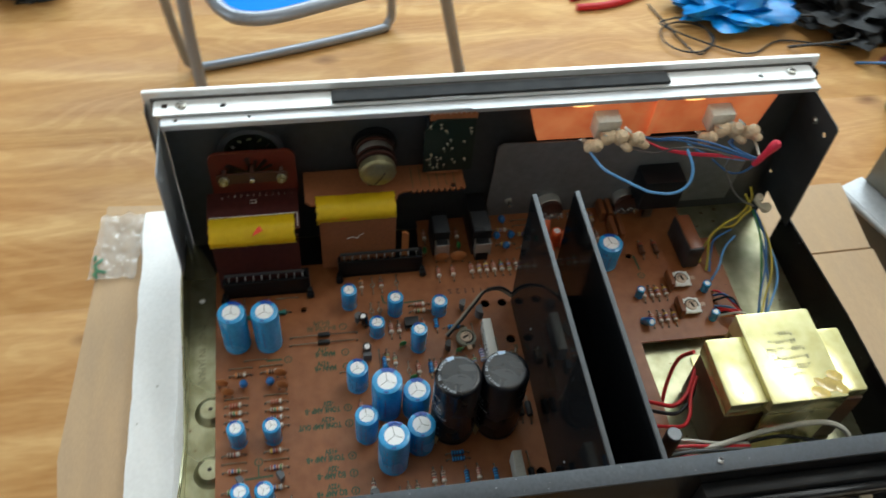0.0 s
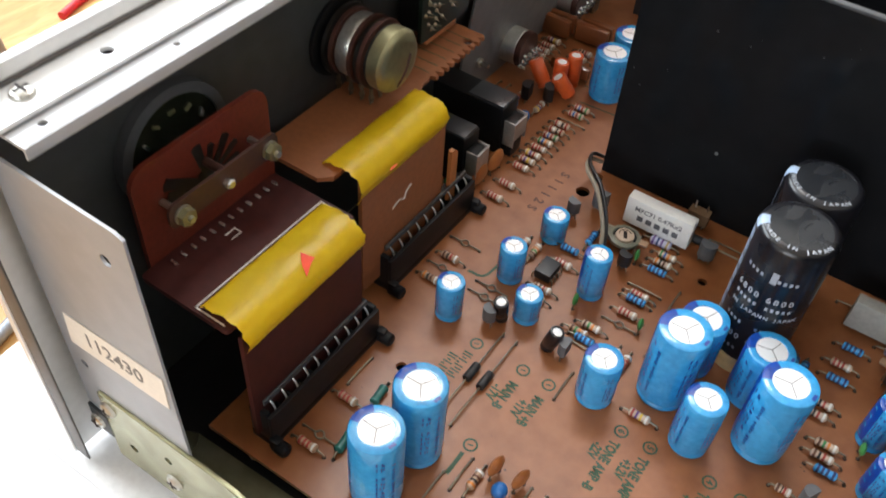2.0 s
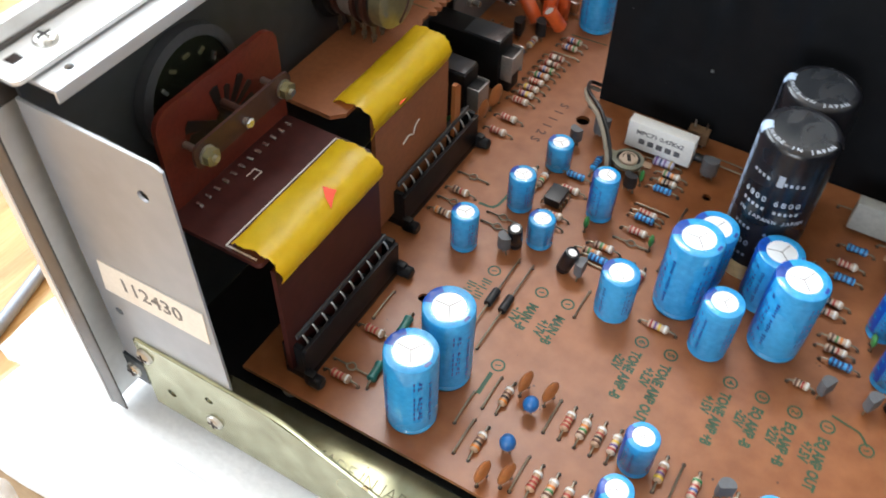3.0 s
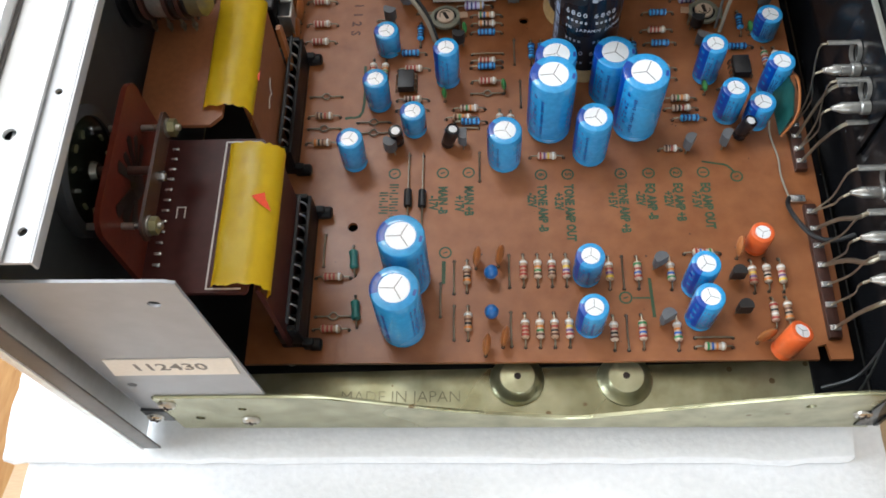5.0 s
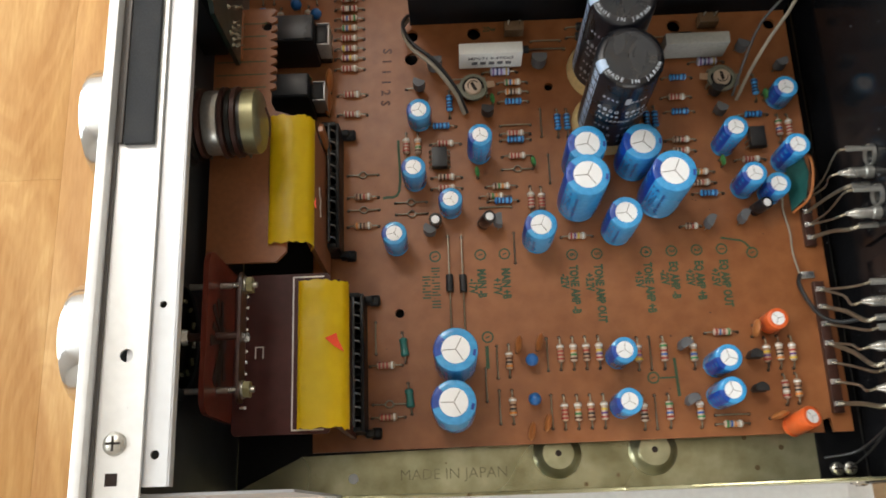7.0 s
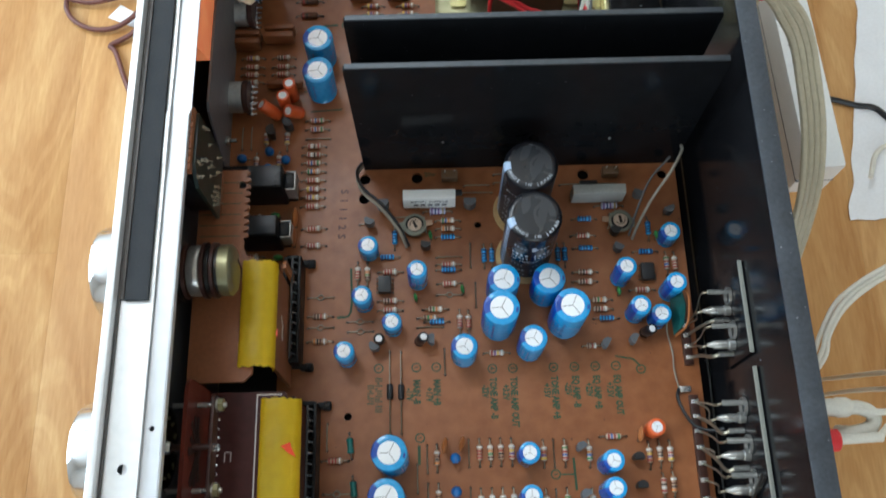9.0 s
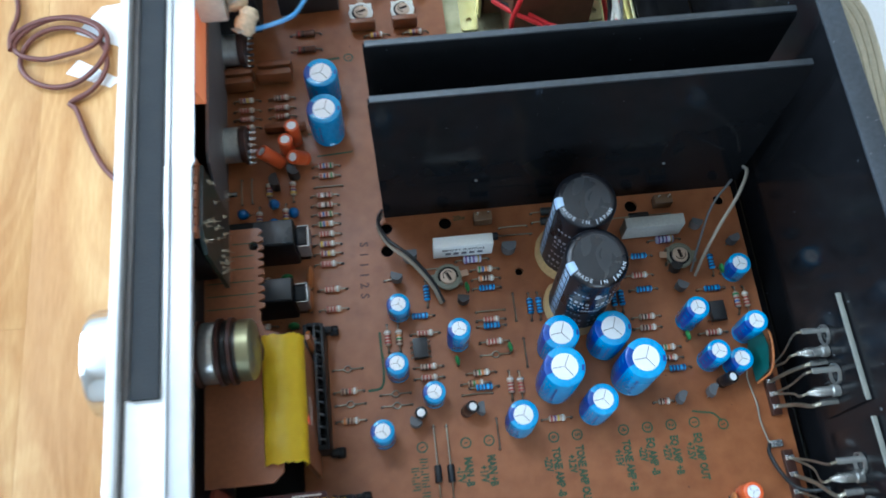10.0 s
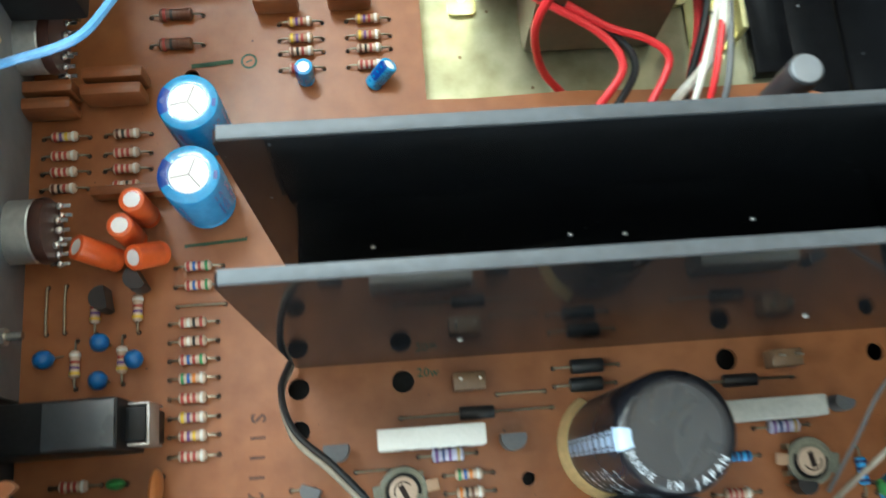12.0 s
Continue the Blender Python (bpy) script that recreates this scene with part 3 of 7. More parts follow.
def build_chassis():
    c = thing("amplifier_chassis", "steel amplifier chassis with passivated bottom tray, grey sub-panel and black rear", "chassis")
    part("bottom_plate", plate([(-66.8, -70), (178, -70), (178, 323), (-66.8, 323)], -10, -9.02, [(-20, -63, 2)]), "gold_passivate", c, "yellow passivated steel bottom plate")
    part("side_wall", plate([(-58, -16), (178, -16), (178, 19), (160, 19.5), (124, 9), (79, -6), (40, 2), (10, 13), (-9, 18.5), (-58, 18.5)], -71.2, -70.1, [(-48.5, -3.5, 1.7), (-31.5, 6.5, 1.5), (152, 8, 1.6)], "y"), "gold_passivate", c)
    part("side_lip", tube([(-57, -70.6, 18.6), (-9, -70.6, 18.7), (10, -70.6, 13.2), (40, -70.6, 2.2), (79, -70.6, -5.8), (124, -70.6, 9.2), (160, -70.6, 19.6), (177, -70.6, 19.1)], 0.7, 6, 5), "gold_passivate", c)
    part("side_wall", plate([(-30, -16), (178, -16), (178, 32), (60, 30), (-30, 22)], 323.1, 324.2, (), "y"), "rear_black", c)
    for x in (59.6, 96.7):
        part("foot_boss", lathe([(9.6, -0.2), (9.3, 0.7), (7.9, 1.5), (7.2, 3.0), (5.9, 4.2), (1.1, 4.5), (1.0, 3.2), (0, 3.2)], 30), "gold_passivate", c, "pressed round foot boss", at(x, -56.4, -9))
        part("boss_hole", lathe([(1.3, 0), (1.2, 0.25), (0, 0.25)], 14), "lead_hole", c, "", at(x, -56.4, -4.7))
    part("marking", letters("MADE IN JAPAN", 5.9, 0.05, "LEFT", -0.012), "emboss", c, "embossed words made in japan", at(-2, -62.5, -8.9))
    # Added sheet standing in for shade: board holes and gaps stay black.
    part("insulating_sheet", plate([(-65, -66), (-40, -54), (160, -50), (168, 126), (160, 196), (44, 198), (-40, 262), (-65, 262)], -8.9, -8.5), "black_plastic", c, "black sheet added under the board to keep its holes dark")
    for x, y in ((-40, -50), (150, -50), (-40, 300), (150, 300)):
        part("rubber_foot", lathe([(0, 0), (11, 0), (12.5, 2), (12.5, 14.2), (0, 14.2)], 24), "rubber", c, "black rubber foot", at(x, y, -24.1))
    # front sub-panel with its folded top edge
    sub = part("sub_panel", plate([(-69, -9), (323, -9), (323, 110), (-69, 110)], -66.6, -65.6, [(-22, 77, 17), (50, 75, 11)], "x"), "sub_panel_grey", c, "dark grey steel front sub-panel")
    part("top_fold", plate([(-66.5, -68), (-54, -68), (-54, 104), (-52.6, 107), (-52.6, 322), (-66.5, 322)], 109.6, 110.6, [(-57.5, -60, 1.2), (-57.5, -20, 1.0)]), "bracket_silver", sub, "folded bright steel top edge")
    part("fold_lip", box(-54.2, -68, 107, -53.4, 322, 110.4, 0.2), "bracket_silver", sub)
    for y0, y1, label in ((-70.4, -69.6, "brushed silver side bracket"), (322.3, 323.1, "dark grey side bracket with slanted corner")):
        b = part("side_bracket", plate([(-66, -9), (-54, -9), (-54, 17), (-21, 17), (-22.5, 103.4), (-25, 104.4), (-66, 105)], y0, y1, [(-31.4, 91.8, 1.8), (-60, 30, 1.5)], "y"), "bracket_side_shaded" if y0 < 0 else "sub_panel_grey", c, label)
        if y0 < 0:
            part("serial_label", plate([(-61.5, 39.5), (-23.5, 40.5), (-23, 54), (-60, 53)], -70.75, -70.45, (), "y"), "label_paper", b, "cream paper serial label")
            part("marking", letters("112430", 7.6, 0.05, "CENTER", 0.01), "label_ink", b, "faded grey stamped digits", at(-42.5, -70.8, 47, 90, 0, 0) @ pose(0, 0, 0, 0, 0, 1.5))
    for x, z in ((-31.5, -5.5), (-55, 12), (171, 0)):
        screw(c, x, -71.2, z, 3.0, "y", -1)
    part("corner_tab", plate([(-66, -6), (-58, -6), (-58, 4), (-66, 6)], -71.4, -70.5, (), "y"), "sub_panel_grey", c, "dark steel corner tab")
    screw(c, -63, -71.4, -1, 3.0, "y", -1)
    screw(c, -44, 322.2, 92, 2.4, "y", -1)
    # rear
    r = part("rear_panel", plate([(-72, -12), (325, -12), (325, 113.4), (-72, 113.4)], 178.6, 180, [(44, 40, 3), (31, 40, 3), (-7, 40, 3), (-23, 40, 3), (-38, 40, 3)], "x"), "rear_black", c, "glossy black rear panel")
    part("rear_fold", box(171.6, -72, 113.2, 180.2, 325, 114.4, 0.4), "rear_edge", r, "scuffed dark grey folded top edge")
    part("rear_bottom_fold", box(160, -69.5, -9.8, 178, 322, -8.2, 0.3), "rear_black", r)
    part("rear_side_fold", box(172, -71.9, -12, 178.8, -70.9, 113, 0.3), "rear_black", r)
    screw(r, 175.6, 173, 114.5, 1.5, "z", 1, "screw", "solder")
    screw(c, 166, -66, -7, 2.6)
    screw(c, 171, -66, -7, 2.6)
    return c


def build_front_panel():
    p = thing("front_panel", "brushed aluminium amplifier front panel with folded top rail", "front panel")
    part("face_plate", box(-76.5, -78, -22, -73.5, 328, 117.5, 0.5), "panel_silver", p)
    rail = part("top_rail", plate(rounded(-72.6, -72, -60.4, 322, 2.0), 111.2, 112.4, [(-66.5, -56.4, 1.2), (-66, -34, 1.8), (-66.5, 308, 1.2), (-64.5, 287, 1.7)]), "panel_silver", p, "bright folded top rail with screw holes")
    part("rail_wall", box(-73.4, -74, 100, -72.4, 324, 113.4), "panel_shade_brown", p)
    part("slot", box(-69.3, -67.6, 112.2, -66.2, -64.4, 112.6, 0.05), "lead_hole", rail)
    part("felt_strip", box(-70.4, 26.5, 112.5, -61.9, 228, 114.6, 0.3), "felt_black", p, "black felt strip on the rail")
    part("felt_backing", box(-72.2, 27, 112.5, -70.9, 227.5, 114.0, 0.2), "panel_shade_brown", p, "worn brown backing beside the felt")
    part("rail_tab", plate([(-62.0, 84), (-60.3, 79), (-60.3, 108), (-62.0, 103)], 112.5, 113.1), "bracket_silver", p, "small tab locking the felt")
    screw(rail, -67.4, -57, 112.5, 3.1)
    screw(rail, -67, 308, 112.5, 3.1)
    # Same aluminium as the face plate, darkened as its shaded end.
    part("return_edge", box(-73.4, -77.6, -20, -66.8, -76.9, 110, 0.3), "panel_shade_brown", p)
    part("return_edge", box(-73.4, 326.9, -20, -66.8, 327.6, 110, 0.3), "panel_shade_brown", p)
    return p


def build_knobs():
    prof = [(0, 0), (19.2, 0), (19.6, 1.0), (19.6, 5), (18.9, 5.5), (18.9, 15.6), (18.3, 17.2), (16.8, 18.0), (16.2, 17.5), (0, 17.5)]
    for y in (50.4, -23):
        k = thing("control_knob", "large bright aluminium control knob on the front panel", "knob", at(-76.6, y, 75), "front knobs")
        part("body", lathe(prof, 48), "knob_silver", k, "", pose(0, 0, 0, 0, -90, 0))
        ring = joined(*[shifted(box(19.3, -0.4, 1.2, 20.0, 0.4, 4.8), 0, 0, 0, 0, 0, 9 * j) for j in range(40)])
        part("knurl", ring, "knob_silver", k, "", pose(0, 0, 0, 0, -90, 0))


# ---- circuit boards ----
HOLES = []


def build_main_board():
    b = thing("circuit_board", "brown phenolic main circuit board with green printed legend", "circuit board")
    out = [(-34.5, -53.3), (160.6, -52.6), (160.6, -48.0), (163.6, -47.2), (164.4, -52.6), (171.8, -52.6), (171.8, 128.2), (166, 200), (150, 204.6), (120, 204.2), (90, 205.4), (60, 204.6), (47.2, 205), (47.2, 277), (-30, 278), (-30, 262), (-64.8, 262), (-64.8, 79), (-35, 77)]
    holes = [(0, 0, 1.9), (66.1, 97.1, 1.8), (35.2, 124.4, 3.0), (7.7, 124.3, 2.9), (7.4, 113.2, 2.9), (122.9, 124.2, 3.0), (164.6, 123.4, 2.6), (-20, 216, 2.2)]
    part("board", plate(out, -1.6, 0, holes), "pcb", b)
    for x, y in ((-20, -48), (160, 40), (-50, 150), (30, 255), (90, 195), (150, -30)):
        part("standoff", lathe([(3.2, -9.1), (3.2, -1.6), (0, -1.6)], 12), "tin_plate", b, "", at(x, y, 0))
    # voltage legend, columns read from the rear of the set
    def legend(x, y, text, size=3.5):
        bm = joined_scale(letters(text, size, 0.015, "LEFT", 0.05), 0.93, 1.32, 1)
        part("legend", bm, "silk_green", b, "green printed legend", at(x, y, 0.03, 0, 0, -90))

    def ring(x, y, digit=""):
        part("legend_ring", lathe([(2.4, 0.02), (2.4, 0.05), (1.75, 0.05), (1.75, 0.02)], 24), "silk_green", b, "", at(x, y, 0))
        if digit:
            part("legend", letters(digit, 3.2, 0.015, "CENTER", 0.03), "silk_green", b, "green printed digit", at(x, y, 0.03, 0, 0, -90))
        else:
            part("legend_mark", box(-0.9, -0.25, 0.02, 0.9, 0.25, 0.05), "silk_green", b, "", at(x, y, 0, 0, 0, 20))

    for x, a, c in ((70.4, "TONE AMP -B", "-22V"), (80.4, "TONE AMP OUT", "+3.2V"), (100.3, "TONE AMP +B", "+15V"), (110.6, "EQ AMP -B", "-22V"), (120.8, "EQ AMP +B", "+22V"), (130.9, "EQ AMP OUT", "+7.5V")):
        ring(x, 21.5, {70.4: "6", 80.4: "5", 100.3: "4", 110.6: "3", 120.8: "2", 130.9: "1"}[x])
        legend(x, 17, a)
        legend(x - 3.9, 13.5, c, 3.3)
    for x, a, c in ((33.2, "MAIN -B", "-17V"), (43, "MAIN +B", "+17V")):
        ring(x, 23)
        legend(x, 17, a)
        legend(x - 3.6, 13, c, 3.4)
    ring(14.8, 23)
    for x, y0, n in ((14.8, 17.5, 7), (11.0, 14, 4)):
        for k in range(n):
            part("legend_bar", joined(box(-1.7, -0.95, 0.02, 1.7, -0.35, 0.045), box(-1.7 + 0.9 * (k % 2), 0.2, 0.02, 1.7 - 1.1 * (k % 3), 0.85, 0.045)), "silk_green", b, "", at(x, y0 - 2.5 * k, 0))
    ring(34.5, -11)
    part("legend_bar", box(-0.7, -4.5, 0.02, 0.7, 4.5, 0.045), "silk_green", b, "", at(34, -19, 0))
    ring(98, -29.5)
    for pts, r in (([(100.5, -29.5, 0.02), (107, -29.5, 0.02)], 0.5), ([(107, -22, 0.02), (107.5, -37, 0.02)], 0.8), ([(131, 26.5, 0.02), (136, 25.5, 0.02), (140, 24.5, 0.02), (143, 21, 0.02)], 0.7),
                   ([(-26, 178, 0.02), (-12, 178, 0.02)], 0.7), ([(-22, 165.5, 0.02), (-5, 166.5, 0.02)], 0.7), ([(-20, 219.5, 0.02), (-8, 220.5, 0.02)], 1.1), ([(1, 75, 0.02), (1, 52, 0.02), (-6, 49, 0.02)], 0.7)):
        part("legend_bar", tube(pts, r, 6, 4, 0.06), "silk_green", b)
    ring(-3.5, 220)
    ring(143, 19.5)
    for k, ch in enumerate("S1112S"):
        part("legend", letters(ch, 5.4, 0.015, "CENTER", 0.028), "silk_dark", b, "dark stamped code", at(-3.2 - 0.25 * k, 117.5 - 5.0 * k, 0.03, 0, 0, -90))
    part("legend", letters("20w", 3.4, 0.015), "silk_green", b, "green printed legend", at(39, 126.3, 0.03))
    return b


def build_small_boards():
    # rotary switch board with hinge-like bridge to its socket
    p = thing("switch_board", "dark plum selector board with red-brown upright and yellow film bridge", "circuit board")
    part("deck", plate(rounded(-52, -51, -20, 2.5, 1.5), 53.6, 55.2), "pcb_plum", p, "dark plum circuit board")
    part("outline_print", joined(box(-32.6, -50, 55.2, -32.1, 1.6, 55.26), box(-32.6, -50, 55.2, -22, -49.5, 55.26), box(-32.6, 1.1, 55.2, -22, 1.6, 55.26)), "silk_white", p, "fine white printed outline")
    up = part("upright", plate(rounded(-47, 48, 3, 88, 6), -53.6, -52, [(-27, 72, 1.2)], "x"), "pcb_red", p, "red-brown upright board with rounded corners")
    part("joint_pad", joined(*[box(-49.4, -42.5 + 3.7 * k, 55.15, -47.2, -41.6 + 3.7 * k, 55.9, 0.1) for k in range(12)]), "solder", p, "row of soldered pads")
    part("hook_print", joined(box(-44.9, -26, 55.2, -44.5, -22, 55.26), box(-44.9, -22.4, 55.2, -42, -22, 55.26), box(-42.4, -26, 55.2, -42, -22, 55.26)), "silk_white", p)
    for k, (a, r0, r1, w) in enumerate(((8, 4, 12.5, 1.3), (30, 3, 14, 1.2), (52, 3, 14.5, 1.5), (76, 3, 12, 1.2), (100, 3, 14, 1.7), (150, 4, 17, 1.9), (168, 3, 15, 2.2), (196, 4, 13, 2.0))):
        part("trace", shifted(plate([(r0, -0.5 * w), (r1 - 0.6, -w), (r1, 0), (r1 - 0.6, w), (r0, 0.5 * w)], -0.12, 0.12, (), "x"), -51.9, -22.5, 70, a), "trace_dark", up, "black copper trace")
    part("trace_hub", shifted(lathe([(0, 0.15), (4.6, 0.14), (4.8, 0)], 18, "x"), -51.95, -22.5, 70), "trace_dark", up, "black copper trace")
    part("drop_board", plate([(-49, 6), (1, 6), (1, 52), (-49, 52)], -18.6, -17, (), "x"), "pcb_plum", p, "upright board plugged into its socket")
    part("film_bridge", film_bridge(-30.5, -14.0, -49.6, -0.6, 56.9, 47), "yellow_film", p, "bright yellow insulating film bent over the edge")
    part("arrow_mark", shifted(plate([(-3.4, 1.4), (0.4, 3.2), (1.0, 1.0), (3.0, -3.0), (-0.4, -1.2)], 0, 0.12), -18.0, -22.0, 57.75, 0, 20, 0), "red_ink", p, "small red arrow mark")
    q = thing("switch_board", "orange-brown tone control board with notched edge and yellow film bridge", "circuit board")
    deck = [(-62, 6.5), (-38, 6.5), (-34.5, 10), (-34.5, 61), (-39.2, 62.5), (-41, 66), (-41, 70)]
    for k in range(9):
        y = 71 + 3.4 * k
        deck += [(-41.6, y), (-39.4, y + 0.8), (-39.4, y + 2.2), (-41.6, y + 3.0)]
    deck += [(-39.6, 103.2), (-41, 104.4), (-62, 104.4)]
    part("deck", plate(deck, 56.2, 57.8, [(-43, 97, 1.9)]), "pcb_orange", q, "orange-brown circuit board with notched edge")
    for k in range(6):
        part("printed_line", box(-61, 72 + 5.2 * k, 57.8, -43, 72.4 + 5.2 * k, 57.86), "silk_green", q, "fine green printed line")
    part("drop_board", plate([(14, 6), (60, 6), (60, 54), (55, 54), (55, 56), (14, 56)], -28.4, -26.8, (), "x"), "pcb_orange", q, "upright board plugged into its socket")
    part("curved_print", tube([(-26.75, 30, 33.6), (-26.75, 33.5, 35), (-26.75, 36.5, 33.6), (-26.75, 37.6, 36), (-26.75, 40.5, 37.6)], 0.3, 6, 4), "silk_white", q, "white printed squiggle")
    part("tab", plate([(64, 12), (68, 12), (68, 34), (66, 36), (64, 36)], -27.4, -25.8, (), "x"), "disc_brown", q)
    part("film_bridge", film_bridge(-40.8, -25.8, 12.6, 60.0, 58.6, 47), "yellow_film", q, "bright yellow insulating film bent over the edge")
    part("arrow_mark", plate([(-26.0, 28), (-25.2, 30.5), (-25.1, 26)], 54.0, 54.2), "red_ink", q)
    # upright solder-side board
    g = thing("push_switch_board", "dark green upright board covered in solder joints", "circuit board")
    part("board", plate([(79, 62), (109, 62), (109, 103.5), (86, 104.2), (79, 96)], -53, -51.4, (), "x"), "pcb_green", g)
    part("brown_comb", joined(box(-54.4, 82, 103, -52.6, 110, 107), *[box(-54.6, 82 + 3.1 * k, 106.6, -52.4, 84 + 3.1 * k, 108, 0.2) for k in range(9)]), "pcb_orange", g, "orange comb edge of the switch bank")
    part("lower_edge", box(-53.4, 82, 60.4, -51, 101, 62, 0.2), "pcb_orange", g)
    rnd = random.Random(11)
    for k in range(28):
        y, z = 81 + 26.5 * rnd.random(), 65 + 36 * rnd.random()
        part("solder_joint", joined(shifted(lathe([(0.9, 0), (0.65, 0.5), (0.3, 1.0), (0, 1.05)], 8), -51.4, y, z, 0, 90, 0), shifted(box(0, -0.12, -0.12, 1.6 + 1.2 * rnd.random(), 0.12, 0.12), -51, y, z, 0, -20 + 40 * rnd.random(), -30 + 60 * rnd.random())), "lead_tin", g)
    part("switch_body", box(-64, 82, 64, -55, 106, 100, 0.8), "black_plastic", g)
    part("switch_button", box(-64.5, 92, 72, -56, 102, 78, 0.5), "ceramic_white", g)


def film_bridge(x0, x1, y0, y1, z, low):
    """A strip of film bent over an edge, with slightly wavy ends."""
    bm = bmesh.new()
    prof = [(x0, z - 1.0), (x0 + 0.4, z + 0.3), (x0 + 3.5, z + 0.9), ((x0 + x1) / 2, z + 1.2), (x1 - 4.0, z + 0.5), (x1 - 1.3, z - 1.4), (x1, z - 4.2), (x1 - 0.5, z - 7.0), (x1 - 2.3, low)]
    prof = [(p.x, p.y) for p in smooth_line([(u, v, 0) for u, v in prof], 3)]
    rnd, rows, n = random.Random(int(z * 7)), [], 40
    for k in range(n + 1):
        y = y0 + (y1 - y0) * k / n
        row = []
        for j, (x, h) in enumerate(prof):
            e = 0.5 * rnd.uniform(-1, 1) if k in (0, n) else 0
            row.append(bm.verts.new((x, y + e, h + 0.35 * noise.noise(Vector((k * 0.12, j * 0.15, z))) + 0.12 * noise.noise(Vector((k * 0.55, j * 0.3, z + 5))) + 0.02 * rnd.uniform(-1, 1))))
        rows.append(row)
    for a, b in zip(rows, rows[1:]):
        for j in range(len(prof) - 1):
            bm.faces.new((a[j], a[j + 1], b[j + 1], b[j]))
    res = bmesh.ops.solidify(bm, geom=bm.faces[:], thickness=0.35)
    return bm


def build_sockets():
    for x, y0, y1 in ((-17.4, -47.3, 5.1), (-26.7, 23.6, 77.1)):
        s = thing("edge_socket", "black plastic edge socket with a row of dull pins", "connector", at(x, y0, 0), "edge sockets")
        L = y1 - y0
        part("base", box(-4.2, 0, 0, 4.4, L, 3, 0.3), "black_plastic", s)
        part("back_wall", box(-4.2, 0.1, 2.9, -2.4, L - 0.1, 15, 0.3), "black_plastic", s)
        part("front_wall", box(3.0, 0.1, 2.9, 4.4, L - 0.1, 15.3, 0.3), "black_plastic", s)
        part("clamp_strip", box(0.5, 1.5, 18.0, 1.3, L - 2.5, 20.2, 0.2), "socket_edge", s, "grey strip clamped on the plugged board")
        for y in (0, L - 1.8):
            part("end_wall", box(-2.5, y, 2.9, 3.1, y + 1.8, 16.4, 0.3), "black_plastic", s)
        for k in range(10):
            y = 4.0 + (L - 8.0) * k / 9
            part("pin", tube([(0.8, y, 17.9), (1.5, y, 17.5), (2.3, y, 16.4), (2.8, y, 14.9), (2.8, y, 12)], 0.34, 6, 3), "pin_dull", s, "dull tinned spring pin")
            if k:
                ym = 4.0 + (L - 8.0) * (k - 0.5) / 9
                part("rib", box(0.5, ym - 0.4, 2.9, 3.1, ym + 0.4, 13.6), "black_plastic", s)
        for y in (0.2, L - 0.2):
            part("locking_foot", joined(box(3.5, y - 1.5, 0, 7.4, y + 1.5, 6.0, 1.0), shifted(lathe([(2.3, 0), (2.3, 3.0), (1.7, 3.6), (0, 3.6)], 12), 6.2, y, 2.6, 0, 90, 0)), "black_plastic", s)


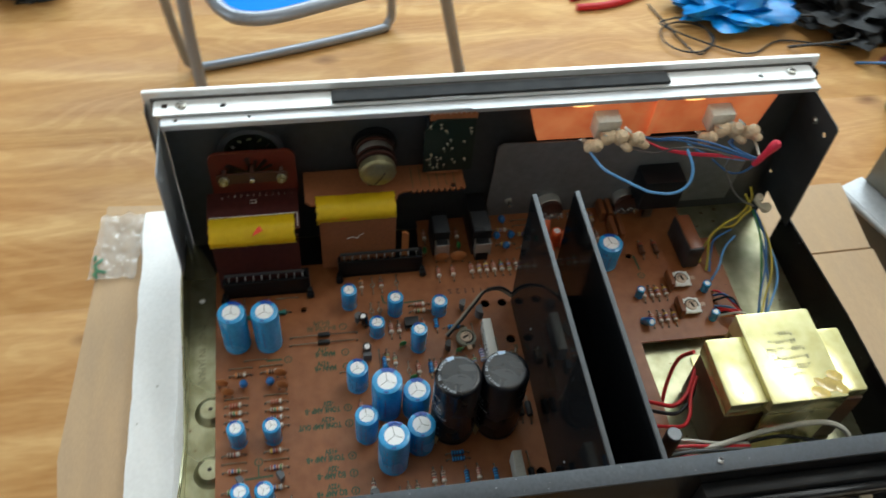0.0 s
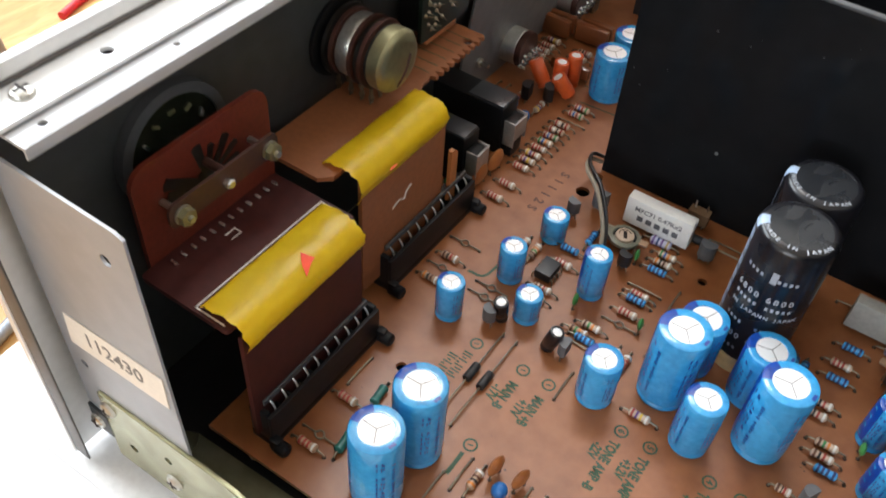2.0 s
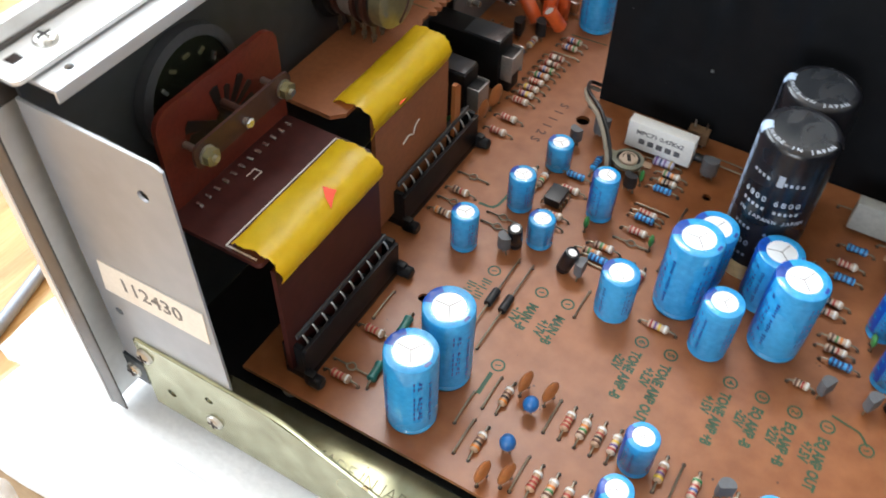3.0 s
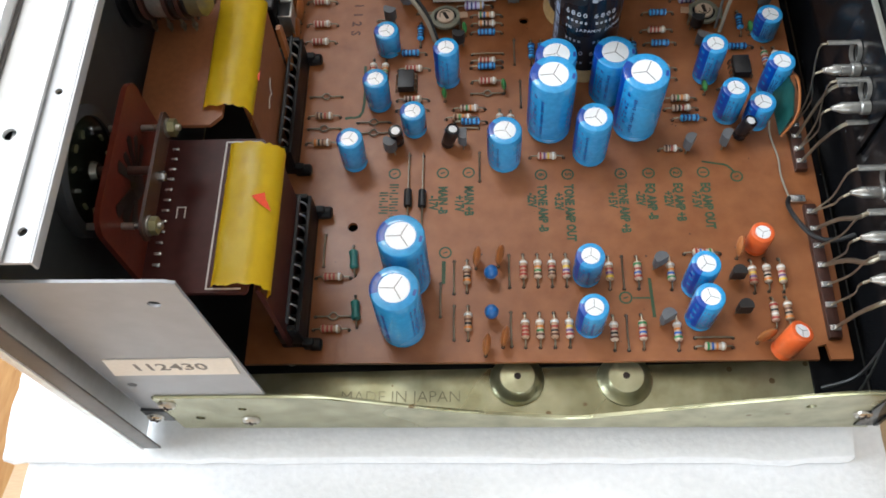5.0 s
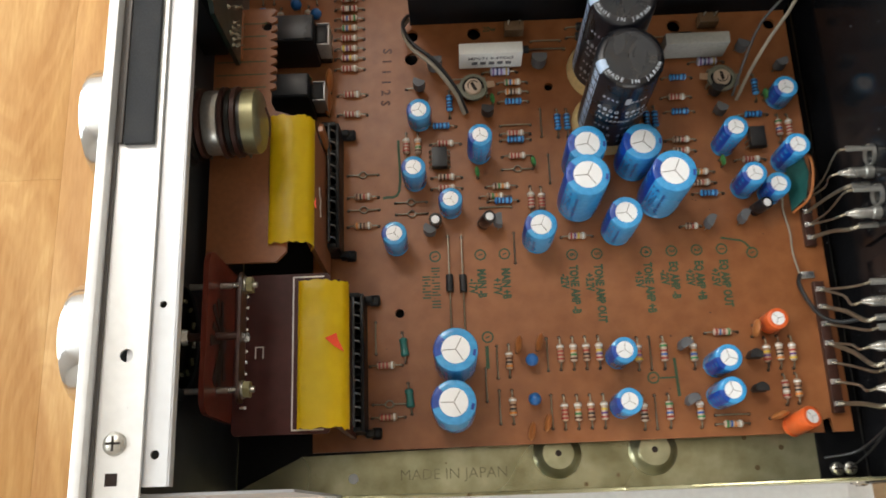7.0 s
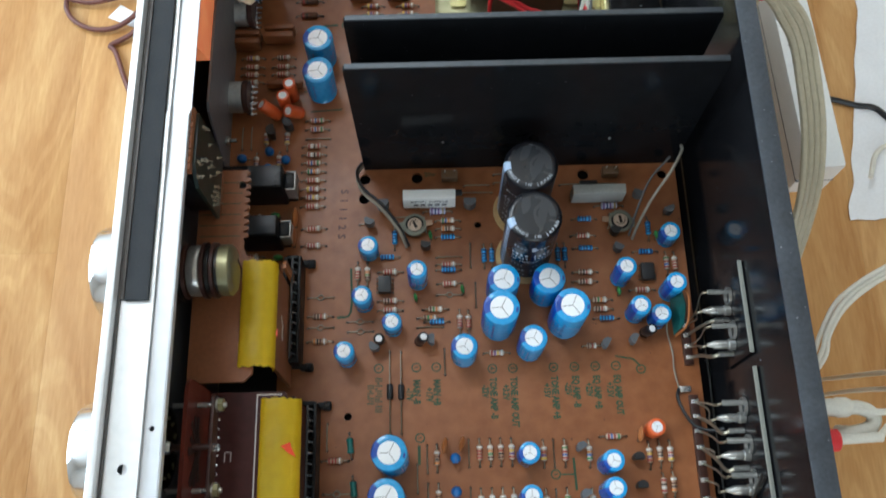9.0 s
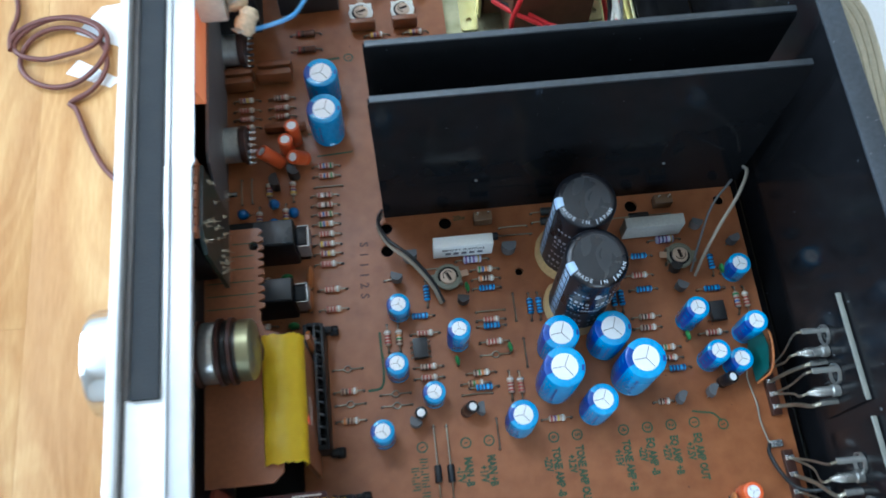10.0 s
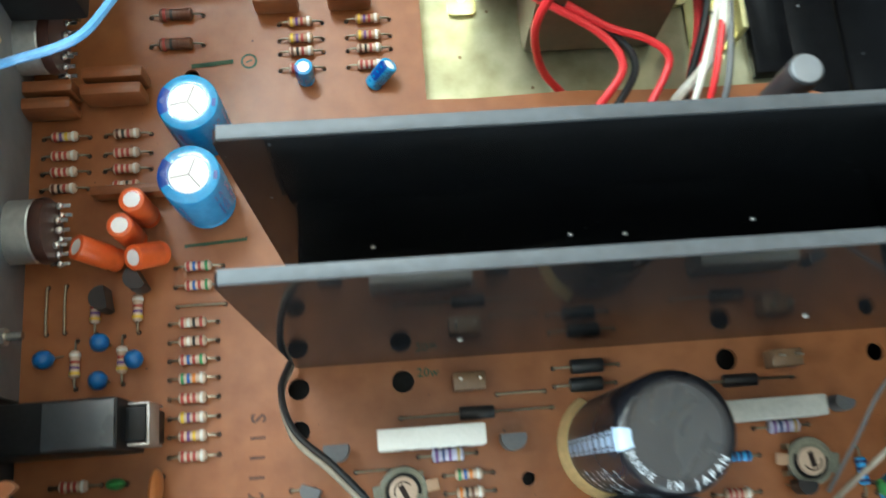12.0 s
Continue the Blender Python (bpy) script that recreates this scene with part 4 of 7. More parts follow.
def build_rotary():
    r = thing("rotary_switch", "wafer rotary switch with steel posts behind the front panel", "rotary switch", at(-65.5, -22.5, 77))
    part("wafer_ring", lathe([(19, 0), (19, 3.4), (16, 3.8), (16, 0)], 40, "x"), "ring_grey", r, "dull grey wafer rim")
    part("wafer", lathe([(0, 1.5), (15.8, 1.5), (15.8, 3.0), (6, 3.4), (0, 3.4)], 36, "x"), "wafer_dark", r, "glossy black wafer")
    part("hub", lathe([(0, 3.3), (3.0, 3.3), (2.4, 5.2), (0, 5.6)], 20, "x"), "steel", r)
    part("spindle", lathe([(0, 5.0), (1.3, 5.0), (1.3, 21), (0, 21)], 12, "x"), "bakelite", r)
    for k in range(12):
        a = radians(30 * k)
        part("contact", shifted(box(3.0, -0.5, -1.2, 3.8, 0.5, 1.2, 0.2), 0, 11.5 * math.cos(a), 11.5 * math.sin(a), -30 * k), "solder" if k % 4 == 1 else "brass_cup", r)
    for y in (-16.2, 16.8):
        post = part("post", lathe([(0, 0), (1.0, 0), (1.0, 25), (0, 25)], 12, "x"), "steel", r, "", at(0, y, -3.2))
        part("hex_nut", lathe([(1.0, 21.8), (2.7, 21.8), (2.7, 23.8), (1.0, 23.8), (1.0, 21.8)], 6, "x"), "brass_cup", post, "brass hex nut")
        part("washer", lathe([(1.0, 21.15), (2.9, 21.15), (2.9, 21.7), (1.0, 21.7), (1.0, 21.15)], 18, "x"), "steel", post)
    part("clamp_bar", plate(rounded(-20.5, -6.5, 20.5, 1.5, 2.8), 20.2, 21.1, (), "x"), "bakelite", r, "dark clamping strip")
    part("spindle_end", lathe([(0, 20), (1.6, 20), (1.6, 22.8), (1.2, 23.2), (0, 23.2)], 6, "x"), "solder", r, "bright spindle end", at(0, 0, -3.4))
    p = thing("rotary_potentiometer", "ganged volume potentiometer with gold metal cover", "potentiometer", at(-65.5, 50.4, 75))
    part("backplate", lathe([(0, 0), (14, 0), (14, 1.3), (0, 1.3)], 32, "x"), "black_plastic", p)
    part("rear_cup", lathe([(0, 26.2), (7.0, 26.2), (9.6, 25.6), (10.8, 24.4), (10.8, 20.2), (0, 20.2)], 40, "x"), "brass_cup", p, "gold-coloured metal cover")
    for x, rr, m in ((13.2, 11.8, "bakelite"), (15.2, 11.0, "trace_dark"), (17.2, 11.8, "bakelite"), (18.9, 10.2, "trace_dark"), (3.4, 12.4, "trace_dark"), (5.6, 11.6, "bakelite")):
        part("wafer", lathe([(0, x), (rr, x), (rr, x + 1.4), (0, x + 1.4)], 36, "x"), m, p)
    part("front_cup", lathe([(0, 7.6), (10.6, 7.6), (10.8, 8.2), (10.8, 12.0), (10.4, 12.6), (0, 12.6)], 40, "x"), "tin_dull", p, "dull tinned front cover")
    for x in (4.2, 9.4, 14.0, 17.9):
        for k in range(3):
            part("terminal", joined(box(x, -6 + 5 * k, -16.6, x + 0.6, -4.4 + 5 * k, -10, 0.15), shifted(lathe([(0, -0.9), (0.9, -0.5), (1.1, 0.4), (0, 1.0)], 8), x + 0.3, -5.2 + 5 * k, -14.5)), "lead_tin", p, "dark soldered terminal")
    part("clip", tube([(26.4, -2, -8), (27.4, 1, -3), (27.0, 4, 2)], 0.4, 6), "bakelite", p)
    for y in (168, 221.5):
        q = thing("rotary_potentiometer", "small tone potentiometer with plain metal can on the sub-panel", "potentiometer", at(-65.5, y, 13), "tone potentiometers")
        part("can", lathe([(0, 0), (8.3, 0), (8.3, 9.4), (7.8, 10), (0, 10)], 32, "x"), "tin_plate", q)
        part("wafer", lathe([(0, 10), (8.4, 10), (8.8, 11), (8.4, 13), (0, 13)], 14, "x"), "bakelite", q)
        for k in range(8):
            part("terminal", joined(box(11.2, -8.4 + 2.2 * k, -4.6 + 1.4 * (k % 3), 16.4, -7.3 + 2.2 * k, -4.1 + 1.4 * (k % 3)), shifted(lathe([(0, 1.1), (0.8, 0.7), (1.1, 0), (0, 0)], 8), 13.6, -7.9 + 2.2 * k, -4.2 + 1.4 * (k % 3))), "solder", q)


def build_inner_plate():
    p = thing("lamp_bracket", "grey sheet-metal bracket behind the dial window", "bracket")
    bm = plate([(126, 0), (300, 0), (300, 72), (129, 77), (126, 74)], -0.5, 0.5, [(140, 17, 1.5)], "x")
    bmesh.ops.transform(bm, matrix=Matrix(((1, 0, 0.115, -64.9), (0, 1, 0, 0), (0, 0, 1, 0), (0, 0, 0, 1))), verts=bm.verts)
    part("sheet", bm, "bracket_grey", p, "")
    part("screw_stud", lathe([(0, 0), (1.1, 0), (1.1, 5.5), (0, 5.5)], 10, "x"), "steel", p, "", at(-62.4, 140.2, 17.2))
    part("screw_nut", lathe([(0, 0), (2.3, 0), (2.3, 1.6), (0, 1.6)], 6, "x"), "steel", p, "", at(-62.4, 140.2, 17.2))
    d = thing("dial_light_housing", "translucent orange dial housing glowing from the lamps inside", "dial light")
    part("diffuser", plate([(150, 78), (292, 77), (299, 108.5), (141, 109)], -63.4, -56.2, (), "x"), "dial_orange", d, "glowing orange plastic")
    part("fold", plate([(218, 79), (221, 79), (224, 108), (219, 108)], -53.7, -52.8, (), "x"), "dial_orange", d)
    for y in (174, 244):
        bm = joined_scale(lathe([(0, 1.2), (0.6, 1.1), (0.9, 0.7), (1.0, 0.0)], 24), 2.2, 9, 1)
        part("glow_spot", shifted(bm, -56.3, y, 106, 0, 90, 0), "lamp_glow", d, "bright lamp spot")
    for y in (189, 261):
        h = thing("lamp_holder", "white plastic dial lamp holder with beige rubber terminals", "lamp holder", at(-56, y, 91), "lamp holders")
        part("block", box(0, -7.5, -5, 11, 7.5, 9.5, 1.0), "lamp_block", h)
        for k, (dx, dy, dz) in enumerate(((16, 6, -2), (18, 13, 0), (16, -14, -5), (15, -5, -1))):
            lump = joined(lathe([(0, 0), (2.4, 0.3), (3.2, 2), (2.6, 4.6), (3.0, 6.2), (1.8, 8), (0, 8.2)], 12), shifted(lathe([(0, 0), (1.8, 0), (2.1, 4), (1.2, 5.6), (0, 5.8)], 10), 1.5, 0.6, 1.4, 0, 70, 30))
            part("terminal_boot", shifted(joined_scale(lump, 1.35, 1.35, 1.35), dx, dy, dz, 10 * k, 20 + 15 * k, 40 * k), "lamp_rubber", h, "beige rubber terminal boot")
            part("tag", shifted(box(-0.3, -1.2, 0, 0.3, 1.2, 6, 0.15), dx - 2.5, dy, dz + 4, 12 * k, -60, 50 * k), "steel", h)


def build_heatsinks():
    h = thing("heatsink", "tall glossy black channel heatsink with two upright plates on the board", "heatsink")
    part("base", box(9, 132.3, 0.2, 170, 153.7, 2.6, 0.4), "heatsink_black", h)
    for y in (131.0, 155.0):
        bm = plate([(7.4, 0.2), (172, 0.2), (172, 98.5), (170.5, 100.6), (8.6, 101.0), (7.2, 100.4), (6.5, 99)], y - 1.2, y + 1.2, (), "y")
        p = part("plate", bm, "heatsink_black", h)
        part("top_edge", box(7.4, y - 1.25, 100.4, 171, y + 1.25, 101.35, 0.15), "heatsink_edge", p, "worn bare metal top edge")
        for x, z in (((49, 31), (132, 31)) if y < 140 else ((30, 30), (78, 30), (92, 28), (122, 34))):
            part("screw_tip", lathe([(0, 0), (0.7, 0), (0.6, 0.5), (0, 0.6)], 10), "tin_dull", p, "", at(x, y - 1.2, z, 90, 0, 0))


def build_transformer():
    t = thing("power_transformer", "gold-cased mains transformer with brown wound core on the chassis floor", "transformer")
    part("core", box(68, 246, -9, 119, 284, 38, 1.5), "trafo_wrap", t, "dark brown laminated core")
    part("winding", box(77.6, 222, -8.4, 118.4, 303, 38, 2.2), "trafo_wrap", t, "brown varnished winding")
    part("clamp_cover", box(64.5, 243, 36, 122, 287, 50, 1.4), "trafo_gold", t, "pale gold steel clamp cover")
    for x in (65, 119.6):
        part("clamp_leg", box(x, 244, -8.9, x + 2, 286, 36.2, 0.4), "trafo_gold", t)
    part("bell_cover", box(77, 221.5, 34, 119, 243.4, 47, 1.6), "trafo_gold", t, "gold end cover")
    part("bell_cover", box(76, 286.6, 32, 117, 303, 45, 1.6), "trafo_gold", t, "gold end cover")
    rnd = random.Random(9)
    for k, (x, y0, n) in enumerate(((80, 262, 5), (85, 256, 8), (90, 253, 11), (95.5, 255, 10), (101, 258, 8), (106, 262, 4))):
        marks = []
        for j in range(n):
            y = y0 + 2.1 * j
            marks.append(box(x - 1.6, y - 0.7, 50.0, x + 1.4 * rnd.random(), y - 0.3, 50.06))
            marks.append(box(x - 1.6 + 2.4 * rnd.random(), y - 0.7, 50.0, x - 1.1 + 2.4 * rnd.random() + 0.6, y + 0.7, 50.06))
        part("stamped_row", joined(*marks), "emboss", t, "faint stamped characters")
    for x, y, r in ((114, 280, 4.5), (118, 272, 3.6), (109, 284, 3.2), (117, 284, 3.0), (112, 274, 2.4)):
        part("varnish_drip", shifted(joined_scale(lathe([(0, 0.5), (0.6, 0.4), (0.9, 0.15), (1, 0)], 14), 1.5 * r, r, 0.5), x, y, 50.0, 0, 0, 20 * r), "varnish_amber", t, "amber varnish drip")
    for x in (56, 121.8):
        part("mounting_lug", plate(rounded(x, 236, x + 9, 282, 2), -9, -7.4, [(x + 4.5, 242, 1.8), (x + 4.5, 276, 1.8)]), "trafo_gold", t)



# ---- components ----
CACHE = {}


def shared(key, builder, material):
    if (key, material) not in CACHE:
        CACHE[key, material] = finish(builder(), key[0] if isinstance(key, tuple) else key, material)
    return CACHE[key, material]


def res_body(L, r):
    h = L / 2
    return shifted(lathe([(0, -h), (r * 0.75, -h + 0.1), (r * 1.08, -h + 0.55), (r * 1.1, -h + 1.3), (r * 0.94, -h + 2.0), (r * 0.94, h - 2.0), (r * 1.1, h - 1.3), (r * 1.08, h - 0.55), (r * 0.75, h - 0.1), (0, h)], 14, "x"), 0, 0, 1.55)


def res_lead(L, pitch):
    h, p = L / 2, pitch / 2
    return tube([(h - 0.2, 0, 1.55), (h + 0.7, 0, 1.55), (p - 0.5, 0, 1.3), (p, 0, 0.6), (p, 0, -0.6)], 0.34, 6, 3)


SCHEMES = (("red", "red", "red", "white"), ("red", "violet", "yellow", "white"), ("yellow", "violet", "red", "white"), ("brown", "black", "red", "white"), ("brown", "green", "orange", "white"),
           ("red", "white", "black", "red"), ("red", "blue", "red", "green"), ("green", "blue", "orange", "white"), ("orange", "black", "brown", "white"))
NAMES = {"tan": "small tan carbon resistor with coloured bands", "ivory": "small ivory carbon resistor with coloured bands", "blue": "light blue metal film resistor with dark bands",
         "lavender": "pale lavender power resistor with dark bands", "teal": "small dark teal axial choke", "brown": "dark brown axial resistor with faint bands"}


def resistor(x, y, way="h", body="tan", scheme=0, pitch=12.7, L=7.2, r=1.3, lift=0.0, turn=0.0):
    t = thing("resistor", NAMES[body] + " on the board", "resistor", at(x, y, lift, 0, 0, turn + (90 if way == "v" else 0)), "resistors")
    hang("body", shared(("body", L, r), lambda: res_body(L, r), "res_" + body), t)
    bands = {"blue": ("navy",) * 4, "lavender": ("violet", "navy", "violet", "gold"), "teal": (), "brown": ("red", "black", "brown")}.get(body, SCHEMES[scheme % len(SCHEMES)])
    for k, c in enumerate(bands):
        f = (-0.34, -0.13, 0.07, 0.33)[k] * L
        rr = r * (1.13 if k in (0, 3) else 0.98)
        hang("band", shared(("band", rr), lambda: shifted(lathe([(rr * 0.9, -0.40), (rr, -0.38), (rr, 0.38), (rr * 0.9, 0.40)], 14, "x"), 0, 0, 1.55), "band_" + c), t, at(f, 0, 0))
    me = shared(("lead", L, pitch), lambda: res_lead(L, pitch), "lead_tin")
    hang("lead", me, t)
    hang("lead", me, t, at(0, 0, 0, 0, 0, 180))
    c, s = math.cos(radians(turn + (90 if way == "v" else 0))), math.sin(radians(turn + (90 if way == "v" else 0)))
    HOLES.extend(((x + c * pitch / 2, y + s * pitch / 2), (x - c * pitch / 2, y - s * pitch / 2)))


def jumper(x, y, way="h", pitch=12.7, loop=False):
    t = thing("jumper_wire", "thin tinned jumper wire lying on the board" + (" with a small loop" if loop else ""), "wire", at(x, y, 0, 0, 0, 90 if way == "v" else 0), "jumper wires")
    p = pitch / 2
    if loop:
        me = shared(("wire_loop", pitch), lambda: joined(tube([(-p, 0, -0.6), (-p, 0, 0.6), (-2, 0, 0.7), (-0.6, 1.2, 0.8), (0.8, 1.2, 0.8), (2, 0, 0.7), (p, 0, 0.6), (p, 0, -0.6)], 0.33, 6, 4), tube([(-2, 0, 0.7), (-0.6, -1.2, 0.8), (0.8, -1.2, 0.8), (2, 0, 0.7)], 0.33, 6, 4)), "lead_tin")
    else:
        me = shared(("wire", pitch), lambda: tube([(-p, 0, -0.6), (-p, 0, 0.5), (-p + 0.6, 0, 0.75), (0, 0.1, 0.8), (p - 0.6, 0, 0.75), (p, 0, 0.5), (p, 0, -0.6)], 0.36, 6, 4), "lead_tin")
    hang("wire", me, t)
    HOLES.extend(((x, y + p), (x, y - p)) if way == "v" else ((x + p, y), (x - p, y)))


def diode(x, y, way="v", pitch=12.7, L=7.0, r=1.5, material="epoxy_black", lift=0.0):
    t = thing("diode", "black axial diode on long tinned leads", "diode", at(x, y, lift, 0, 0, 90 if way == "v" else 0), "diodes")
    hang("body", shared(("diode_body", L, r), lambda: shifted(lathe([(0, -L / 2), (r * 0.9, -L / 2), (r, -L / 2 + 0.3), (r, L / 2 - 0.3), (r * 0.9, L / 2), (0, L / 2)], 14, "x"), 0, 0, 1.7), material), t)
    me = shared(("lead", L, pitch), lambda: res_lead(L, pitch), "lead_tin")
    hang("lead", me, t)
    hang("lead", me, t, at(0, 0, 0, 0, 0, 180))
    p = pitch / 2
    HOLES.extend(((x, y + p), (x, y - p)) if way == "v" else ((x + p, y), (x - p, y)))


def can_sleeve(r, h):
    e = min(0.9, r * 0.16)
    return lathe([(0, 0.1), (r * 0.9, 0.1), (r * 0.97, 0.5), (r * 0.97, 1.2), (r * 0.90, 1.9), (r * 0.90, 2.4), (r, 3.1), (r, h - e), (r - 0.3 * e, h - 0.3 * e), (r - e, h), (r * 0.65, h), (r * 0.63, h - 0.35), (r * 0.63, h - 0.6)], 36)


def can_stripe(r, h, span):
    e = min(0.9, r * 0.16)
    o = 0.06
    return lathe([(r + o, 3.2), (r + o, h - e), (r - 0.3 * e + o, h - 0.3 * e + o), (r - e, h + o), (r * 0.652, h + o), (r * 0.652, h - 0.2)], 10, "z", -span / 2, span / 2)


def can_marks(r, h, rows, span):
    """Print bars on the stripe and beside it, where the small lettering stands."""
    out = []
    for a, z, w, t in rows:
        bm = lathe([(r + 0.12, z), (r + 0.12, z + t)], 4, "z", a - w / 2, a + w / 2)
        out.append(bm)
    return joined(*out)


def vent(r, n):
    w = max(0.08, r * 0.018)
    return joined(*[shifted(box(0, -w, 0, r * 0.58, w, 0.05), 0, 0, 0, 0, 0, 360 * k / n + 14) for k in range(n)])


def electrolytic(x, y, d, h, colour="blue", face=175, tilt=(0, 0), z=0.0, group="blue electrolytic capacitors"):
    words = {"blue": "sky-blue electrolytic capacitor with dark stripe and bare top", "orange": "orange electrolytic capacitor with bare metal top", "black": "black electrolytic capacitor with bright top"}
    size = "large " if d >= 14 else "medium " if d >= 11 else "small "
    lean = ", leaning over" if max(abs(tilt[0]), abs(tilt[1])) > 12 else ""
    label = size + words[colour] + lean
    t = thing("electrolytic_capacitor", label, "capacitor", at(x, y, z, tilt[0], tilt[1], 0) @ pose(0, 0, 0, 0, 0, face), group)
    r = d / 2
    sleeve = hang("sleeve", shared(("sleeve", d, h), lambda: can_sleeve(r, h), colour + "_sleeve"), t)
    top = hang("top", shared(("top", d), lambda: lathe([(r * 0.645, -0.75), (r * 0.645, -0.22), (r * 0.55, -0.16), (0, -0.16)], 32), "can_top"), t, at(0, 0, h))
    if d > 7:
        hang("vent_score", shared(("vent_score", d), lambda: vent(r, 3), "vent_score"), top, at(0, 0, -0.15))
    if colour == "blue":
        span = 62
        st = hang("stripe", shared(("stripe", d, h), lambda: can_stripe(r, h, span), "blue_stripe"), t)
        rows = [(0, h * f, 20, h * 0.055) for f in (0.2, 0.42, 0.64, 0.86)]
        hang("stripe_print", shared(("stripe_print", d, h), lambda: can_marks(r, h, rows, span), "blue_sleeve"), st)
        rows2 = []
        for a, w, f0, f1, n, fill in ((47, 24, 0.16, 0.9, 9, 0.72), (74, 9, 0.2, 0.86, 17, 0.6), (-50, 22, 0.18, 0.86, 8, 0.7), (150, 20, 0.2, 0.88, 9, 0.7), (178, 8, 0.2, 0.8, 16, 0.6), (-76, 8, 0.3, 0.84, 14, 0.6)):
            for k in range(n):
                if (k * 7 + int(a)) % 6:
                    z, t = h * (f0 + (f1 - f0) * k / n), h * fill * (f1 - f0) / n
                    if w > 12:
                        rows2 += [(a - 0.36 * w, z, 0.16 * w, t), (a + 0.1 * w * (k % 3), z, 0.14 * w, t), (a + 0.36 * w, z + 0.3 * t * (k % 2), 0.18 * w, 0.6 * t)]
                    else:
                        rows2.append((a + 0.8 * ((k * 3) % 3), z, w * (0.55 + 0.15 * ((k * 5) % 4)), t))
        hang("body_print", shared(("body_print", d, h), lambda: can_marks(r, h, rows2, span), "blue_print"), sleeve)
        if d >= 14:
            hang("rim_print", shared(("rim_print", d), lambda: joined(shifted(box(-r * 0.07, -r * 0.09, 0, r * 0.07, r * 0.09, 0.04), r * 0.83, 0, 0), shifted(box(-r * 0.06, -r * 0.14, 0, r * 0.06, r * 0.14, 0.04), -r * 0.85, 0, 0)), "blue_print"), top, at(0, 0, 0.07, 0, 0, 0))


def ring_text(parent, text, radius, z, size, start, step, material, name="marking"):
    """Letters that stand round a can's top, feet towards the rim."""
    for k, ch in enumerate(text):
        if ch != " ":
            a = start + step * k
            bm = letters(ch, size, 0.03, "CENTER")
            part(name, bm, material, parent, "", at(radius * math.cos(radians(a)), radius * math.sin(radians(a)), z, 0, 0, a + 90))


def side_text(parent, text, r, a, z, size, material):
    step = math.degrees(size * 0.72 / r)
    for k, ch in enumerate(text):
        if ch != " ":
            b = a + step * k
            part("marking", letters(ch, size, 0.04, "CENTER"), material, parent, "", at((r + 0.08) * math.cos(radians(b)), (r + 0.08) * math.sin(radians(b)), z, 0, 0, b + 90) @ pose(0, 0, 0, 90, 0, 0))


def big_capacitor(x, y, spin):
    t = thing("filter_capacitor", "large black power supply capacitor with silver print, waxed at its foot", "capacitor", at(x, y, 0, 0, 0, spin), "filter capacitors")
    r, h = 12.6, 57.5
    sl = part("sleeve", lathe([(0, 0.1), (r * 0.95, 0.1), (r * 0.97, 1.6), (r * 0.92, 2.6), (r * 0.92, 3.4), (r, 4.4), (r, h - 2.4), (r - 0.35, h - 1.2), (r - 1.1, h - 0.35), (r - 2.1, h), (r - 3.0, h), (r - 3.2, h - 0.3)], 44), "black_sleeve", t)
    part("top", lathe([(r - 3.05, h - 0.5), (r - 3.05, h - 0.12), (0, h - 0.1)], 40), "grey_cap_top", t, "dull grey top disc")
    part("wax_ring", lathe([(r + 0.1, 5), (r + 1.0, 3.4), (r + 1.6, 1.2), (r + 2.0, 0)], 26, "z", 120, 300), "wax_cream", t, "cream wax bead at the foot")
    band = joined(*[lathe([(r + 0.08, h - 9.2 - 6.2 * k), (r + 0.08, h - 3.9 - 6.2 * k)], 5, "z", 174, 192) for k in range(8)], lathe([(r + 0.06, h - 2.4), (r - 0.29, h - 1.16), (r - 1.05, h - 0.28), (r - 2.1, h + 0.06), (r - 3.2, h + 0.06)], 8, "z", 172, 194))
    part("stripe", band, "print_pale_blue", sl, "pale blue polarity stripe of boxes")
    part("stripe_frame", joined(*[lathe([(r + 0.13, h - 8.6 - 6.2 * k), (r + 0.13, h - 8.2 - 6.2 * k)], 5, "z", 175, 191) for k in range(8)], *[lathe([(r + 0.13, h - 9 - 6.2 * k), (r + 0.13, h - 4.2 - 6.2 * k)], 2, "z", a, a + 1.6) for k in range(8) for a in (176.4, 188)]), "black_sleeve", sl)
    for a, z in ((252, 43), (80, 40)):
        part("panel_print", lathe([(r + 0.08, z), (r + 0.08, z + 4.6)], 5, "z", a, a + 9), "print_silver", sl)
    ring_text(t, "MADE IN JAPAN", r - 2.0, h + 0.04, 2.2, 202, 10.2, "print_silver")
    for a in (212, 262):
        side_text(sl, "6800", r, a, 36, 3.2, "print_silver")
        side_text(sl, "IN JAPAN", r, a, 28, 2.1, "print_silver")
        side_text(sl, "6800", r, a, 15, 3.2, "print_silver")
        for z, n in ((44, 4), (31.5, 5), (21, 4), (9, 5)):
            part("print_bar", joined(*[lathe([(r + 0.09, z), (r + 0.09, z + 1.3)], 2, "z", a + 8 * k, a + 4.2 + 8 * k) for k in range(n)]), "print_silver", sl)


